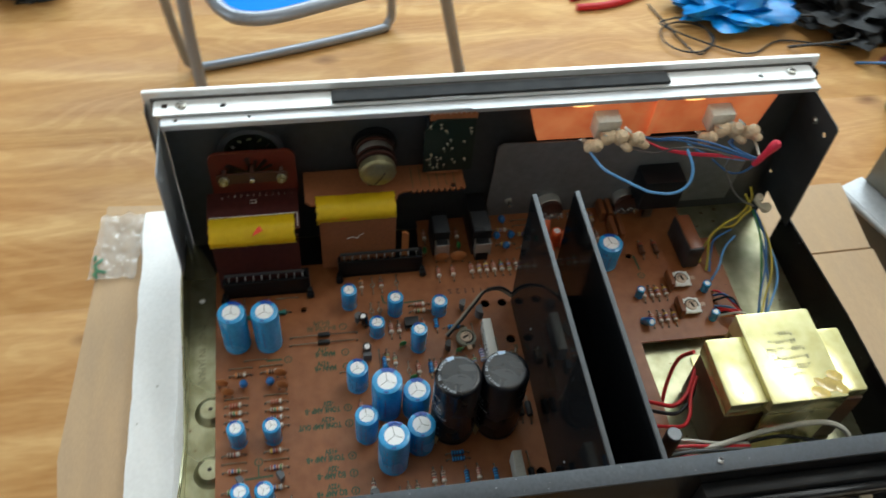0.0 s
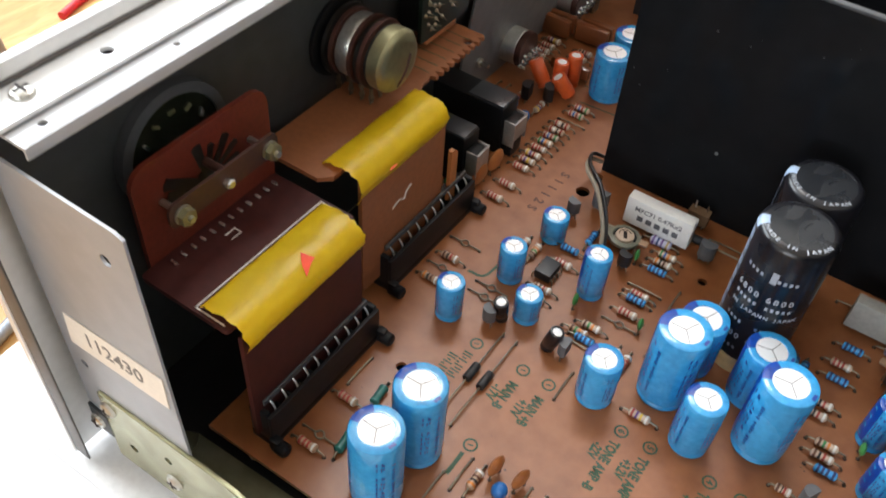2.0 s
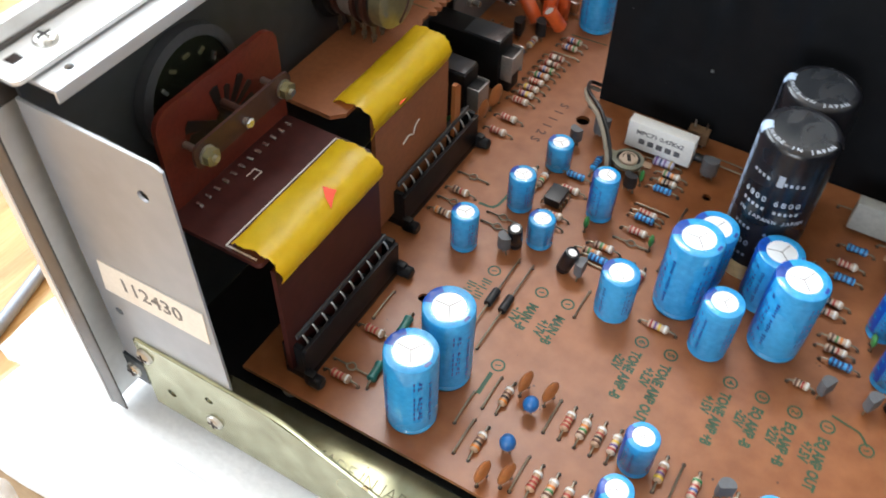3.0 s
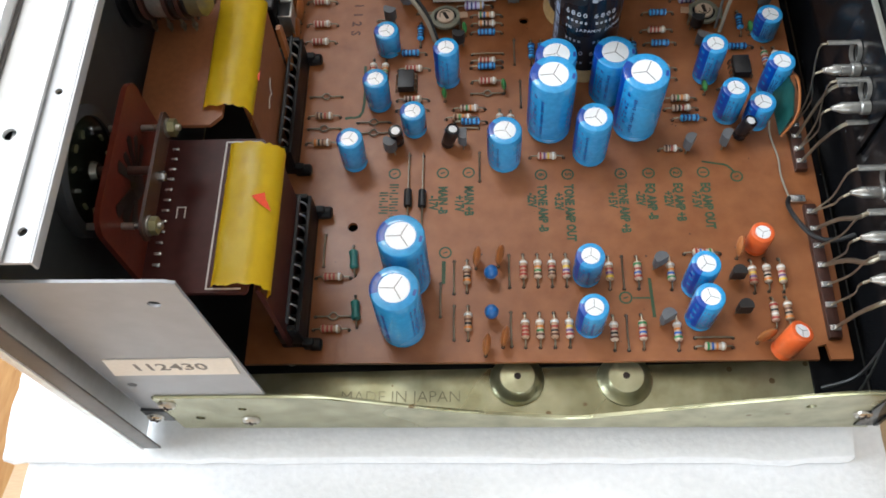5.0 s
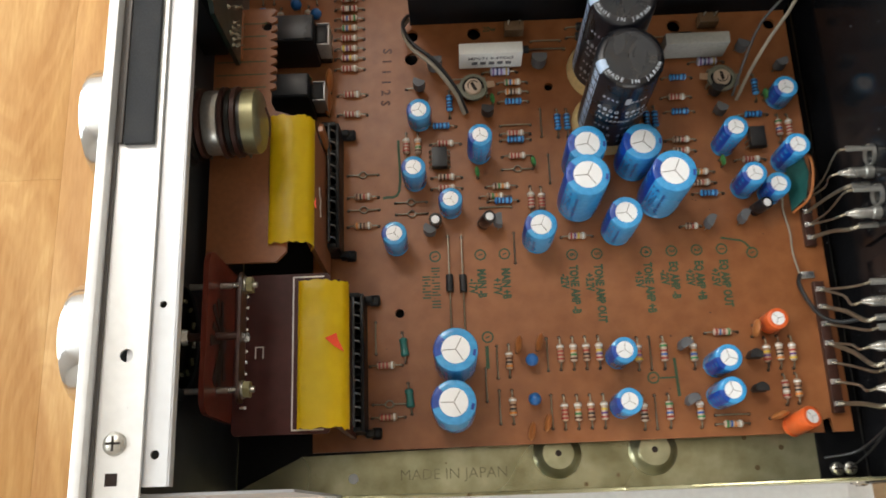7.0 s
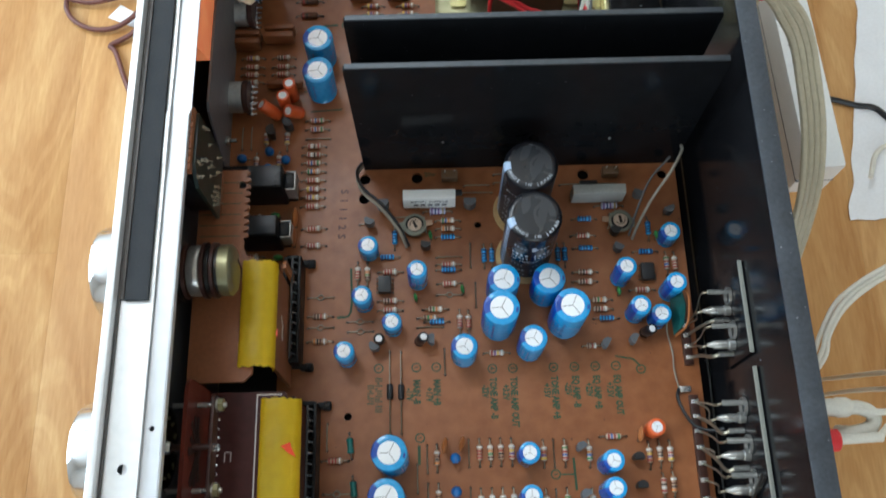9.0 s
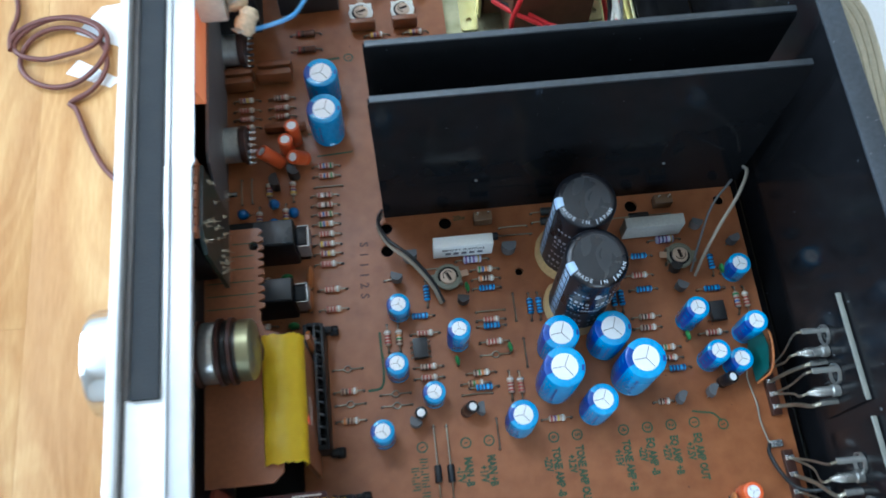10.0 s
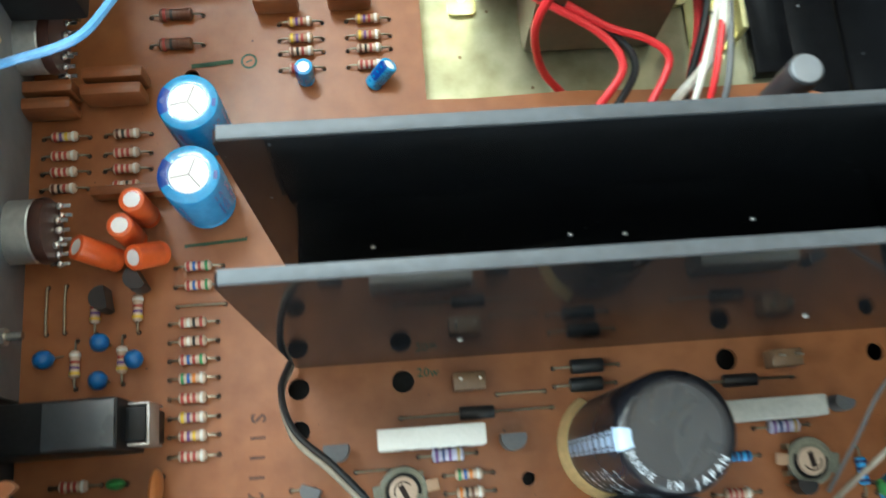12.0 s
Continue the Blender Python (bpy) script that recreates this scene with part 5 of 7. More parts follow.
def disc_cap(x, y, turn=0.0, w=8.0, h=7.0, t=2.6, colour="disc_brown", z=1.6, label="orange-brown dipped disc capacitor standing on two leads"):
    c = thing("disc_capacitor", label, "capacitor", at(x, y, 0, 0, 0, turn), "disc capacitors")
    hang("body", shared(("disc", w, h, t), lambda: shifted(joined_scale(lathe([(0, -1), (0.5, -0.85), (0.86, -0.5), (1, 0), (0.86, 0.5), (0.5, 0.85), (0, 1)], 20, "y"), w / 2, t / 2, h / 2), 0, 0, z + h / 2), colour), c)
    for s in (-1, 1):
        hang("lead", shared(("disc_lead", w, h), lambda: tube([(w * 0.18, 0, z + 0.6 + h * 0.1), (w * 0.3, 0, 1.2), (w * 0.3, 0, -0.6)], 0.3, 6, 3), "lead_tin"), c, at(0, 0, 0, 0, 0, 0 if s > 0 else 180))
    a = radians(turn)
    HOLES.extend(((x + math.cos(a) * w * 0.3, y + math.sin(a) * w * 0.3), (x - math.cos(a) * w * 0.3, y - math.sin(a) * w * 0.3)))


def joined_scale(bm, a, b, c):
    bmesh.ops.transform(bm, matrix=Matrix.Diagonal((a, b, c, 1)), verts=bm.verts)
    return bm


def film_cap(x, y, w=17.0, t=3.8, h=10.5, turn=0.0):
    c = thing("film_capacitor", "glossy brown film capacitor block standing on the board", "capacitor", at(x, y, 0, 0, 0, turn), "film capacitors")
    hang("body", shared(("film", w, t, h), lambda: box(-w / 2, -t / 2, 1.0, w / 2, t / 2, h, 1.6), "film_brown"), c)
    for s in (-1, 1):
        hang("lead", shared(("film_lead", w), lambda: tube([(w * 0.42, 0, 2.0), (w * 0.44, 0, 0.6), (w * 0.44, 0, -0.6)], 0.35, 6, 2), "lead_tin"), c, at(0, 0, 0, 0, 0, 0 if s > 0 else 180))


def transistor(x, y, turn=0.0, colour="epoxy_grey", z=3.0, lean=0, size=1.12):
    word = "grey" if colour == "epoxy_grey" else "black"
    t = thing("transistor", f"small {word} plastic transistor on three leads", "transistor", at(x, y, 0, lean, 0, turn), "transistors")
    pts = [(2.3 * size * math.cos(radians(a)), 2.3 * size * math.sin(radians(a))) for a in range(-20, 201, 20)]
    hang("body", shared(("to92", colour, size), lambda: plate(pts, 0, 4.8 * size), colour), t, at(0, 0, z))
    for dx in (-1.5, 0, 1.5):
        hang("lead", shared(("to92_lead", z, dx), lambda: tube([(dx * 0.8, 0.4, z + 0.2), (dx * 1.3, 0.4, 1), (dx * 1.3, 0.4, -0.6)], 0.28, 6, 2), "lead_tin"), t)


def trimmer(x, y, turn=0.0, pale=False):
    t = thing("trimmer", "open trimmer potentiometer with pale rotor on a " + ("white square base" if pale else "grey phenolic base"), "trimmer", at(x, y, 0, 0, 0, turn), "trimmers")
    part("base", joined(lathe([(1.0, 3.2), (6.0, 3.2), (6.2, 3.8), (6.0, 4.5), (4.9, 4.7), (4.6, 4.3), (1.0, 4.3)], 28), box(-7.6, -2.6, 3.3, -5.0, 2.6, 4.3, 0.3), *([box(-5.6, -5.6, 3.0, 5.6, 5.6, 4.2, 0.4)] if pale else [])), "ceramic_white" if pale else "trimmer_base", t, "white square base" if pale else "grey-green phenolic base")
    part("track", lathe([(4.55, 4.32), (4.5, 4.5), (3.7, 4.5), (3.7, 4.32)], 22, "z", -20, 200), "black_plastic", t)
    part("rotor", lathe([(0, 5.5), (2.6, 5.5), (3.5, 5.2), (3.7, 4.6), (3.7, 4.3)], 24), "res_ivory", t, "pale rotor")
    part("slot", joined(shifted(box(-0.7, -2.4, 5.4, 0.7, 1.6, 5.62, 0.05), 0, 0, 0, 0, 0, 18), lathe([(2.5, 5.5), (2.5, 5.58), (2.1, 5.58), (2.1, 5.5)], 16, "z", 30, 200)), "lead_hole", t, "dark rotor slot")
    part("lug", box(5.4, -1.5, 3.6, 9.2, 1.5, 4.5, 0.5), "res_tan", t, "tan solder lug")
    for dx, dy in ((-5.6, 0), (5.4, 3.4), (5.4, -3.4)):
        part("leg", box(dx - 0.4, dy - 0.7, -0.6, dx + 0.4, dy + 0.7, 3.6, 0.1), "lead_tin", t)


def chip(x, y, turn=0.0):
    t = thing("dual_transistor", "small black dual in-line package", "integrated circuit", at(x, y, 0, 0, 0, turn), "dual in-line packages")
    part("body", box(-3.2, -4.4, 1.0, 3.2, 4.4, 4.6, 0.35), "epoxy_black", t)
    for s in (-1, 1):
        for k in range(4):
            part("leg", tube([(s * 3.1, -3.6 + 2.4 * k, 2.4), (s * 4.0, -3.6 + 2.4 * k, 2.2), (s * 4.1, -3.6 + 2.4 * k, -0.5)], 0.32, 6, 2), "lead_tin", t)


def cement_resistor(x, y, marked):
    t = thing("cement_resistor", "white ceramic block resistor" + (" with grey printed rating" if marked else " with dulled top"), "resistor", at(x, y, 0), "cement resistors")
    part("block", box(-13.4, -2.6, 2.0, 13.4, 2.6, 14.6, 0.5), "ceramic_white" if marked else "ceramic_dull", t)
    if marked:
        part("marking", letters("MPC71 0.47Kx2", 2.9, 0.03, "CENTER"), "ink_grey", t, "grey printed rating", at(0, -2.63, 10.4, 90, 0, 0))
        part("marking_bar", joined(*[box(-8 + 3.6 * k, -2.68, 5.2, -5.6 + 3.6 * k, -2.6, 7.6) for k in range(5)]), "ink_grey", t)
    for dx in (-11, 0, 11):
        part("lead", tube([(dx, 0, 2.4), (dx, 0, -0.6)], 0.45, 6), "lead_tin", t)


def power_device(x, y):
    t = thing("mica_device", "clear sleeved flat power device beside the heatsink", "transistor", at(x, y, 0), "flat power devices")
    part("body", box(-4.2, -2.4, 3, 4.2, 2.2, 9, 0.5), "mica_clear", t)
    for dx in (-2.4, 2.4):
        part("lead", tube([(dx, 0, 12.5), (dx, 0.6, 9), (dx, 0.6, -0.6)], 0.35, 6, 3), "steel", t)


def tantalum(x, y, tilt=(0, 0), s=1.0):
    t = thing("tantalum_capacitor", "small deep blue dipped bead capacitor", "capacitor", at(x, y, 0, tilt[0], tilt[1], 0), "bead capacitors")
    hang("bead", shared(("bead", s), lambda: lathe([(0, 2.0), (1.2 * s, 2.4), (2.3 * s, 4.2), (2.5 * s, 5.6), (2.0 * s, 7.2), (1.0 * s, 8.0), (0, 8.2)], 16), "tantalum_blue"), t)
    for dx in (-1.2, 1.2):
        hang("lead", shared(("bead_lead", dx), lambda: tube([(dx * 0.5, 0, 2.6), (dx, 0, 1), (dx, 0, -0.6)], 0.28, 6, 2), "lead_tin"), t)


def place_components():
    # near rows
    body = ("tan", "ivory")
    for k, x in enumerate((62.5, 67.6, 72.6, 77.7)):
        resistor(x, -18.7, "v", body[k % 2 if k else 0], (0, 4, 3, 1)[k])
        resistor(x, -41.5, "v", body[k % 2 if k else 0], (0, 4, 3, 1)[k])
    for x, y, b, s in ((42.4, -20.7, "tan", 8), (42.8, -38.7, "tan", 8), (92.8, -19.9, "tan", 2), (92.8, -42.7, "ivory", 3), (102.8, -19.9, "ivory", 6), (102.6, -42.4, "ivory", 6), (114.3, -20.3, "ivory", 7), (114.3, -42.8, "ivory", 7),
                       (142.6, -21.9, "tan", 1), (147.6, -21.4, "ivory", 8), (152.6, -21.6, "ivory", 2)):
        resistor(x, y, "v", b, s)
    resistor(147.9, -36.0, "v", "ivory", 5, 11.5)
    resistor(152.6, -35.6, "v", "tan", 8, 11.5)
    resistor(126.3, -12.8, "h", "ivory", 6)
    resistor(126.2, -48.3, "h", "ivory", 7)
    for x, y in ((37.8, -21.1), (57.5, -18.9), (97.7, -19.8), (33.1, -29.9), (37.9, -38.6), (57.7, -41.1), (97.5, -42.7), (-9.7, -9.7), (47.2, 25.4), (61.7, 80.4), (63.7, 59.2)):
        jumper(x, y, "v")
    for x, y, lp in ((126.5, -44.8, False), (-4.8, -35.9, True), (-14.2, 59.6, True), (-14.0, 44.1, True), (5.6, 46.7, True), (5.8, 41.6, True), (50.8, 79.6, False), (50.5, 59.6, True), (-17.4, 148.5, False), (40.5, 43.0, False), (28, 102, False)):
        jumper(x, y, "h", 12.7, lp)
    jumper(-58.0, 149.6, "v")
    jumper(-53.2, 149.8, "v")
    jumper(66.2, 119.2, "h")
    jumper(8, 98.6, "h", 6)
    for x, y, s in ((-5.8, -20.9, 0), (-5.2, -41.0, 0), (-14.2, 49.6, 3), (-14.2, 36.9, 8)):
        resistor(x, y, "h", "tan", s)
    resistor(1.4, -14.0, "v", "teal", 0, 12.0, 7.4, 1.5, 0.0, 6)
    resistor(3.2, -34.0, "v", "teal", 0, 12.0, 7.4, 1.5, 0.0, 6)
    # long column beside the tone switches
    for k, y in enumerate((143.8, 138.8, 133.9, 129.0, 123.9, 118.9, 114.2, 109.1)):
        resistor(-19.5, y, "h", "ivory", (5, 5, 6, 7, 0, 2, 1, 0)[k])
    for k, y in enumerate((159.2, 153.9)):
        resistor(-18.0, y, "h", "ivory", 6)
    resistor(-18.5, 96.7, "h", "ivory", 0)
    resistor(-18.5, 87.3, "h", "ivory", 0)
    for k, y in enumerate((198.8, 193.1, 188.3, 183.5)):
        resistor(-54.5, y, "h", "ivory", (1, 0, 0, 3)[k])
        resistor(-37.5, y, "h", "ivory", (3, 0, 0, 5)[k])
    for x, y in ((-45.0, 148.8), (-33.9, 148.6), (-49.9, 134.7), (-37.8, 135.2)):
        resistor(x, y, "v", "ivory", 2)
    for y in (235.3, 225.8):
        resistor(-24, y, "h", "brown", 0, 15, 9.5, 1.7)
    for x in (11.8, 31.5):
        for k, y in enumerate((231.2, 225.8, 221.6, 216.3)):
            resistor(x, y, "h", "tan" if k < 2 else "ivory", (2, 2, 3, 0)[k])
    resistor(-49.2, 103.7, "h", "ivory", 0)
    resistor(-50, 82, "h", "ivory", 0)
    # amplifier stages, one each side of the filter capacitors
    for x, y, w, b, s in ((50.6, 99.4, "h", "ivory", 7), (50.7, 94.9, "h", "ivory", 8), (50.5, 90.4, "h", "blue", 0), (50.5, 75.4, "h", "ivory", 0), (50.4, 72.6, "h", "blue", 0), (50.7, 65.2, "h", "ivory", 0),
                          (68.6, 79.8, "v", "blue", 0), (72.6, 79.8, "v", "blue", 0), (23.2, 90.6, "v", "blue", 0), (19.3, 80.2, "h", "blue", 0), (20.8, 72.1, "h", "ivory", 0), (4.3, 71.6, "v", "ivory", 0), (9.2, 71.4, "v", "ivory", 4),
                          (20.8, 56.9, "h", "ivory", 3), (20.7, 52.0, "h", "ivory", 0), (43.3, 52.0, "h", "ivory", 4), (40.5, 47.6, "h", "tan", 4), (43.8, 45.6, "h", "blue", 0), (55.2, 45.3, "v", "ivory", 0), (59.5, 44.8, "v", "tan", 0), (72.8, 29.0, "h", "ivory", 1),
                          (121.3, 98.5, "h", "blue", 0), (120.0, 89.3, "h", "ivory", 0), (120.7, 82.5, "h", "blue", 0), (106.3, 79.4, "v", "blue", 0), (109.8, 79.4, "v", "blue", 0), (119.6, 69.6, "h", "ivory", 3), (119.2, 64.6, "h", "ivory", 3),
                          (125.7, 54.8, "h", "ivory", 4), (125.7, 50.0, "h", "ivory", 3), (128.3, 45.3, "h", "blue", 0), (153.7, 92.5, "v", "blue", 0), (151.2, 79.8, "h", "blue", 0), (161.2, 73.3, "v", "ivory", 6), (165.4, 73.2, "v", "ivory", 0), (147.6, 59.4, "h", "ivory", 0)):
        resistor(x, y, w, b, s)
    resistor(119.6, 31.4, "h", "ivory", 3, 8.5, 5.0, 1.2)
    resistor(45.5, 104.6, "h", "lavender", 0, 15, 8.4, 1.7)
    resistor(134.7, 105.4, "h", "lavender", 0, 15, 8.4, 1.7)
    diode(20.3, 11.2, "v", 39.6)
    diode(25.7, 10.9, "v", 39.6)
    diode(84.3, 124.9, "h", 17.7, 8.5, 1.9, "switch_grey")
    diode(83.6, 120.1, "h", 16.5, 8.5, 1.9, "switch_grey")
    diode(54.0, 114.8, "h", 39.8, 9.0, 1.7)
    diode(125, 118.2, "h", 30, 9.0, 1.7)
    for x, y, m in ((41.4, 108.9, True), (128.2, 109.7, False)):
        cement_resistor(x, y, m)
    power_device(52.2, 122.6)
    power_device(135.9, 122.8)
    # electrolytics
    for x, y, d, h, f in ((21.6, -21.4, 16, 33.6, 168), (20.2, -40.0, 16, 33.4, 165), (56.6, 28.5, 12.6, 20.0, 172), (89.0, 30.7, 13, 24.0, 172), (74.1, 43.4, 17, 32.7, 170), (107.0, 43.6, 17, 32.6, 172), (76.5, 60.0, 15.6, 23.6, 175), (98.2, 59.6, 15.6, 24.4, 178),
                          (22.0, 43.3, 9.6, 12.6, 170), (-0.6, 28.4, 9.8, 16.8, 175), (7.6, 56.0, 9.8, 16.4, 172), (34.8, 67.0, 9.8, 20.6, 200), (10.3, 83.2, 10, 12.2, 178), (84.8, -20.9, 10, 16.4, 190), (84.7, -40.0, 10, 17.0, 195),
                          (-16.1, 198.2, 16, 21.5, 175), (-15.5, 177.6, 16, 23, 175)):
        electrolytic(x, y, d, h, "blue", f)
    for x, y, d, h, f in ((136.8, 66.2, 10, 20.0, 205), (142.4, 47.2, 10, 17.6, 205), (153.0, 44.0, 10, 13.0, 205), (160.5, 58.0, 10, 19.0, 205), (162.4, 86.8, 10, 12.2, 205), (122.4, -25.6, 10, 19, 210), (122.2, -37.7, 10, 19.5, 210)):
        electrolytic(x, y, d, h, "blue", f)
    for x, y in ((12.9, 213.2), (12.9, 257.6), (35, 255.6)):
        electrolytic(x, y, 5.2, 8.5, "blue", 200)
    electrolytic(31.8, 210.6, 5.2, 9.0, "blue", 200, (-18, 38))
    electrolytic(145.2, -10.2, 8.2, 11.6, "orange", 0, group="orange electrolytic capacitors")
    electrolytic(147.6, -50.4, 8.2, 13.2, "orange", 0, (-12, 18), 1.4, group="orange electrolytic capacitors")
    for x, y, h in ((-31.6, 174.2, 16.2), (-35.1, 168.0, 14.5)):
        electrolytic(x, y, 6.8, h, "orange", 0, group="orange electrolytic capacitors")
    electrolytic(-38.4, 161.4, 6.8, 13.0, "orange", 0, (-8, -38), 3.4, group="orange electrolytic capacitors")
    electrolytic(-27.0, 163.0, 6.8, 11.0, "orange", 0, (18, -30), 3.2, group="orange electrolytic capacitors")
    for x, y, tl in ((15.6, 37.2, (10, 0)), (34.8, 35.8, (0, 14)), (145.9, 37.0, (0, 12))):
        electrolytic(x, y, 5.2, 10.5, "black", 0, tl, 0.6, group="black electrolytic capacitors")
    big_capacitor(89, 104.2, 0)
    big_capacitor(89.2, 79.0, 14)
    # transistors and small parts
    for x, y, a, c in ((17.4, 107.8, 180, "epoxy_grey"), (62.2, 107.4, 180, "epoxy_grey"), (10.6, 98.3, 160, "epoxy_grey"), (39.1, 85.0, 170, "epoxy_black"), (13.2, 33.0, 150, "epoxy_grey"), (41.5, 35.6, 90, "epoxy_grey"), (126.5, 31.4, 60, "epoxy_grey"),
                       (140.2, 33.0, 60, "epoxy_grey"), (136.8, 81.4, 150, "epoxy_grey"), (164.4, 101.2, 200, "epoxy_grey"), (135.8, 90.4, 170, "epoxy_black"), (110.4, -18.0, 30, "epoxy_grey"), (110.8, -39.4, 30, "epoxy_grey"), (136.4, -23.4, 0, "epoxy_black"), (136.8, -36.2, 0, "epoxy_black"),
                       (-41.0, 150.4, 100, "epoxy_black"), (-32.4, 155.2, 120, "epoxy_black"), (149.5, 110.5, 160, "epoxy_grey")):
        transistor(x, y, a, c, size=1.4 if y > 105 and x < 100 else 1.12)
    chip(18.1, 65.0)
    chip(150.8, 68.6)
    trimmer(33.6, 96.4, 8)
    trimmer(139.2, 96.0, 172)
    for x in (4.8, 26.0):
        trimmer(x, 243.5, 90, True)
        film_cap(x + 0.5, 235.6, 13, 3.4, 9)
    for x, y, a in ((46.0, -15.4, 80), (54.2, -14.8, 75), (49.2, -48.6, 80), (55.4, -45.6, 75), (138.6, -12.6, 80), (142.8, -46.0, 20)):
        disc_cap(x, y, a, 7.4, 8.0, 2.8)
    for x, y in ((-27.6, 101.5), (-28.2, 90.6)):
        disc_cap(x, y, 86, 10.5, 10.0, 3.2, "disc_brown", 1.0, "upright orange film capacitor with two leads")
    for x, y in ((57.0, 61.5), (135.2, 58.6), (157.0, 88.0), (41.5, 91.0), (33.5, 57.8)):
        disc_cap(x, y, 100, 4.6, 4.6, 2.0, "wire_green", 1.6, "tiny green dipped capacitor on two leads")
    for x, y, tl in ((50.2, -21.5, (0, 8)), (51.0, -36.6, (0, 0)), (-42.4, 139.4, (0, 0)), (-42.6, 129.6, (0, 0)), (-54.8, 137.2, (14, -22)), (-34.6, 135.6, (12, 10))):
        tantalum(x, y, tl)
    for x, y in ((-58.5, 205.4), (-58.2, 210.4), (-39.8, 208.8), (-39.4, 213.8)):
        film_cap(x, y)
    film_cap(-36.0, 180.6, 20, 3.2, 7)
    disc_cap(-38, 103.5, 0, 5, 5, 3, "wire_green", 1.4, "tiny green dipped capacitor on two leads")
    disc_cap(-36, 80.5, 0, 5, 5, 3, "wire_green", 1.4, "tiny green dipped capacitor on two leads")
    for x0, x1, y0, y1 in ((-66, -31.8, 110.8, 123.2), (-53, -33.4, 85.2, 96.2)):
        s = thing("push_switch", "black plastic push switch body with grey top face", "switch", None, "push switches")
        part("body", box(x0, y0, 0.2, x1, y1, 23.4, 1.0), "black_plastic", s)
        part("top_face", box(max(x0 + 5, -49), y0 + 0.7, 23.2, x1 - 0.5, y1 - 0.7, 24.2, 0.4), "switch_top", s, "slate grey top face")
        part("end_block", box(x1 - 0.4, y0 + 2.0, 0.2, x1 + 4.8, y1 - 2.2, 17.5, 0.4), "black_plastic", s)
        part("end_clip", joined(box(x1 + 0.6, y0 + 1.0, 6, x1 + 5.8, y0 + 1.5, 18.0, 0.15), box(x1 + 0.6, y1 - 1.7, 6, x1 + 5.8, y1 - 1.2, 18.0, 0.15), box(x1 + 5.0, y0 + 1.4, 9, x1 + 5.8, y1 - 1.6, 17.6, 0.2)), "pin_dull", s, "bent dull end clip")
    rl = thing("relay_block", "dark rectangular relay block with a bare grey top", "relay", at(-21.4, 254, 0, 0, 0, 2))
    part("body", box(-15, -5.2, 0.1, 15, 5.2, 19, 0.8), "switch_grey", rl)
    part("top", box(-14, -4.4, 18.9, 14, 4.4, 19.8, 0.3), "film_brown", rl)
    sb = thing("speaker_switch", "black selector switch block behind the sub-panel", "switch", at(-50, 238, 0))
    part("body", box(-15, -14, 20, 8, 14, 46, 1.5), "black_plastic", sb)
    part("plate", box(-15.6, -17, 18, -14.4, 17, 48), "sub_panel_grey", sb)
    part("leg", box(-4, -3, -0.5, -2, 3, 21, 0.3), "lead_tin", sb)
    b = thing("black_capacitor", "black can capacitor with a bright scored top behind the heatsinks", "capacitor", at(133, 184, 0))
    part("sleeve", lathe([(0, 0.1), (4, 0.1), (4.2, 1), (3.9, 2), (4.2, 3), (4.2, 51.5), (3.8, 52), (3.4, 52), (3.4, 51.5)], 28), "epoxy_black", b)
    part("top", lathe([(3.7, 52.02), (3.5, 52.3), (0, 52.4)], 28), "bracket_grey", b)


def place_holes():
    bm = bmesh.new()
    for x, y in HOLES:
        ring = [bm.verts.new((x + 0.75 * math.cos(radians(60 * k)), y + 0.75 * math.sin(radians(60 * k)), 0.035)) for k in range(6)]
        bm.faces.new(ring)
    tagged(part("lead_hole", bm, "lead_hole", BOARD, "dark drilled lead holes"), kind="stuff")


# ---- rear sockets and wiring ----


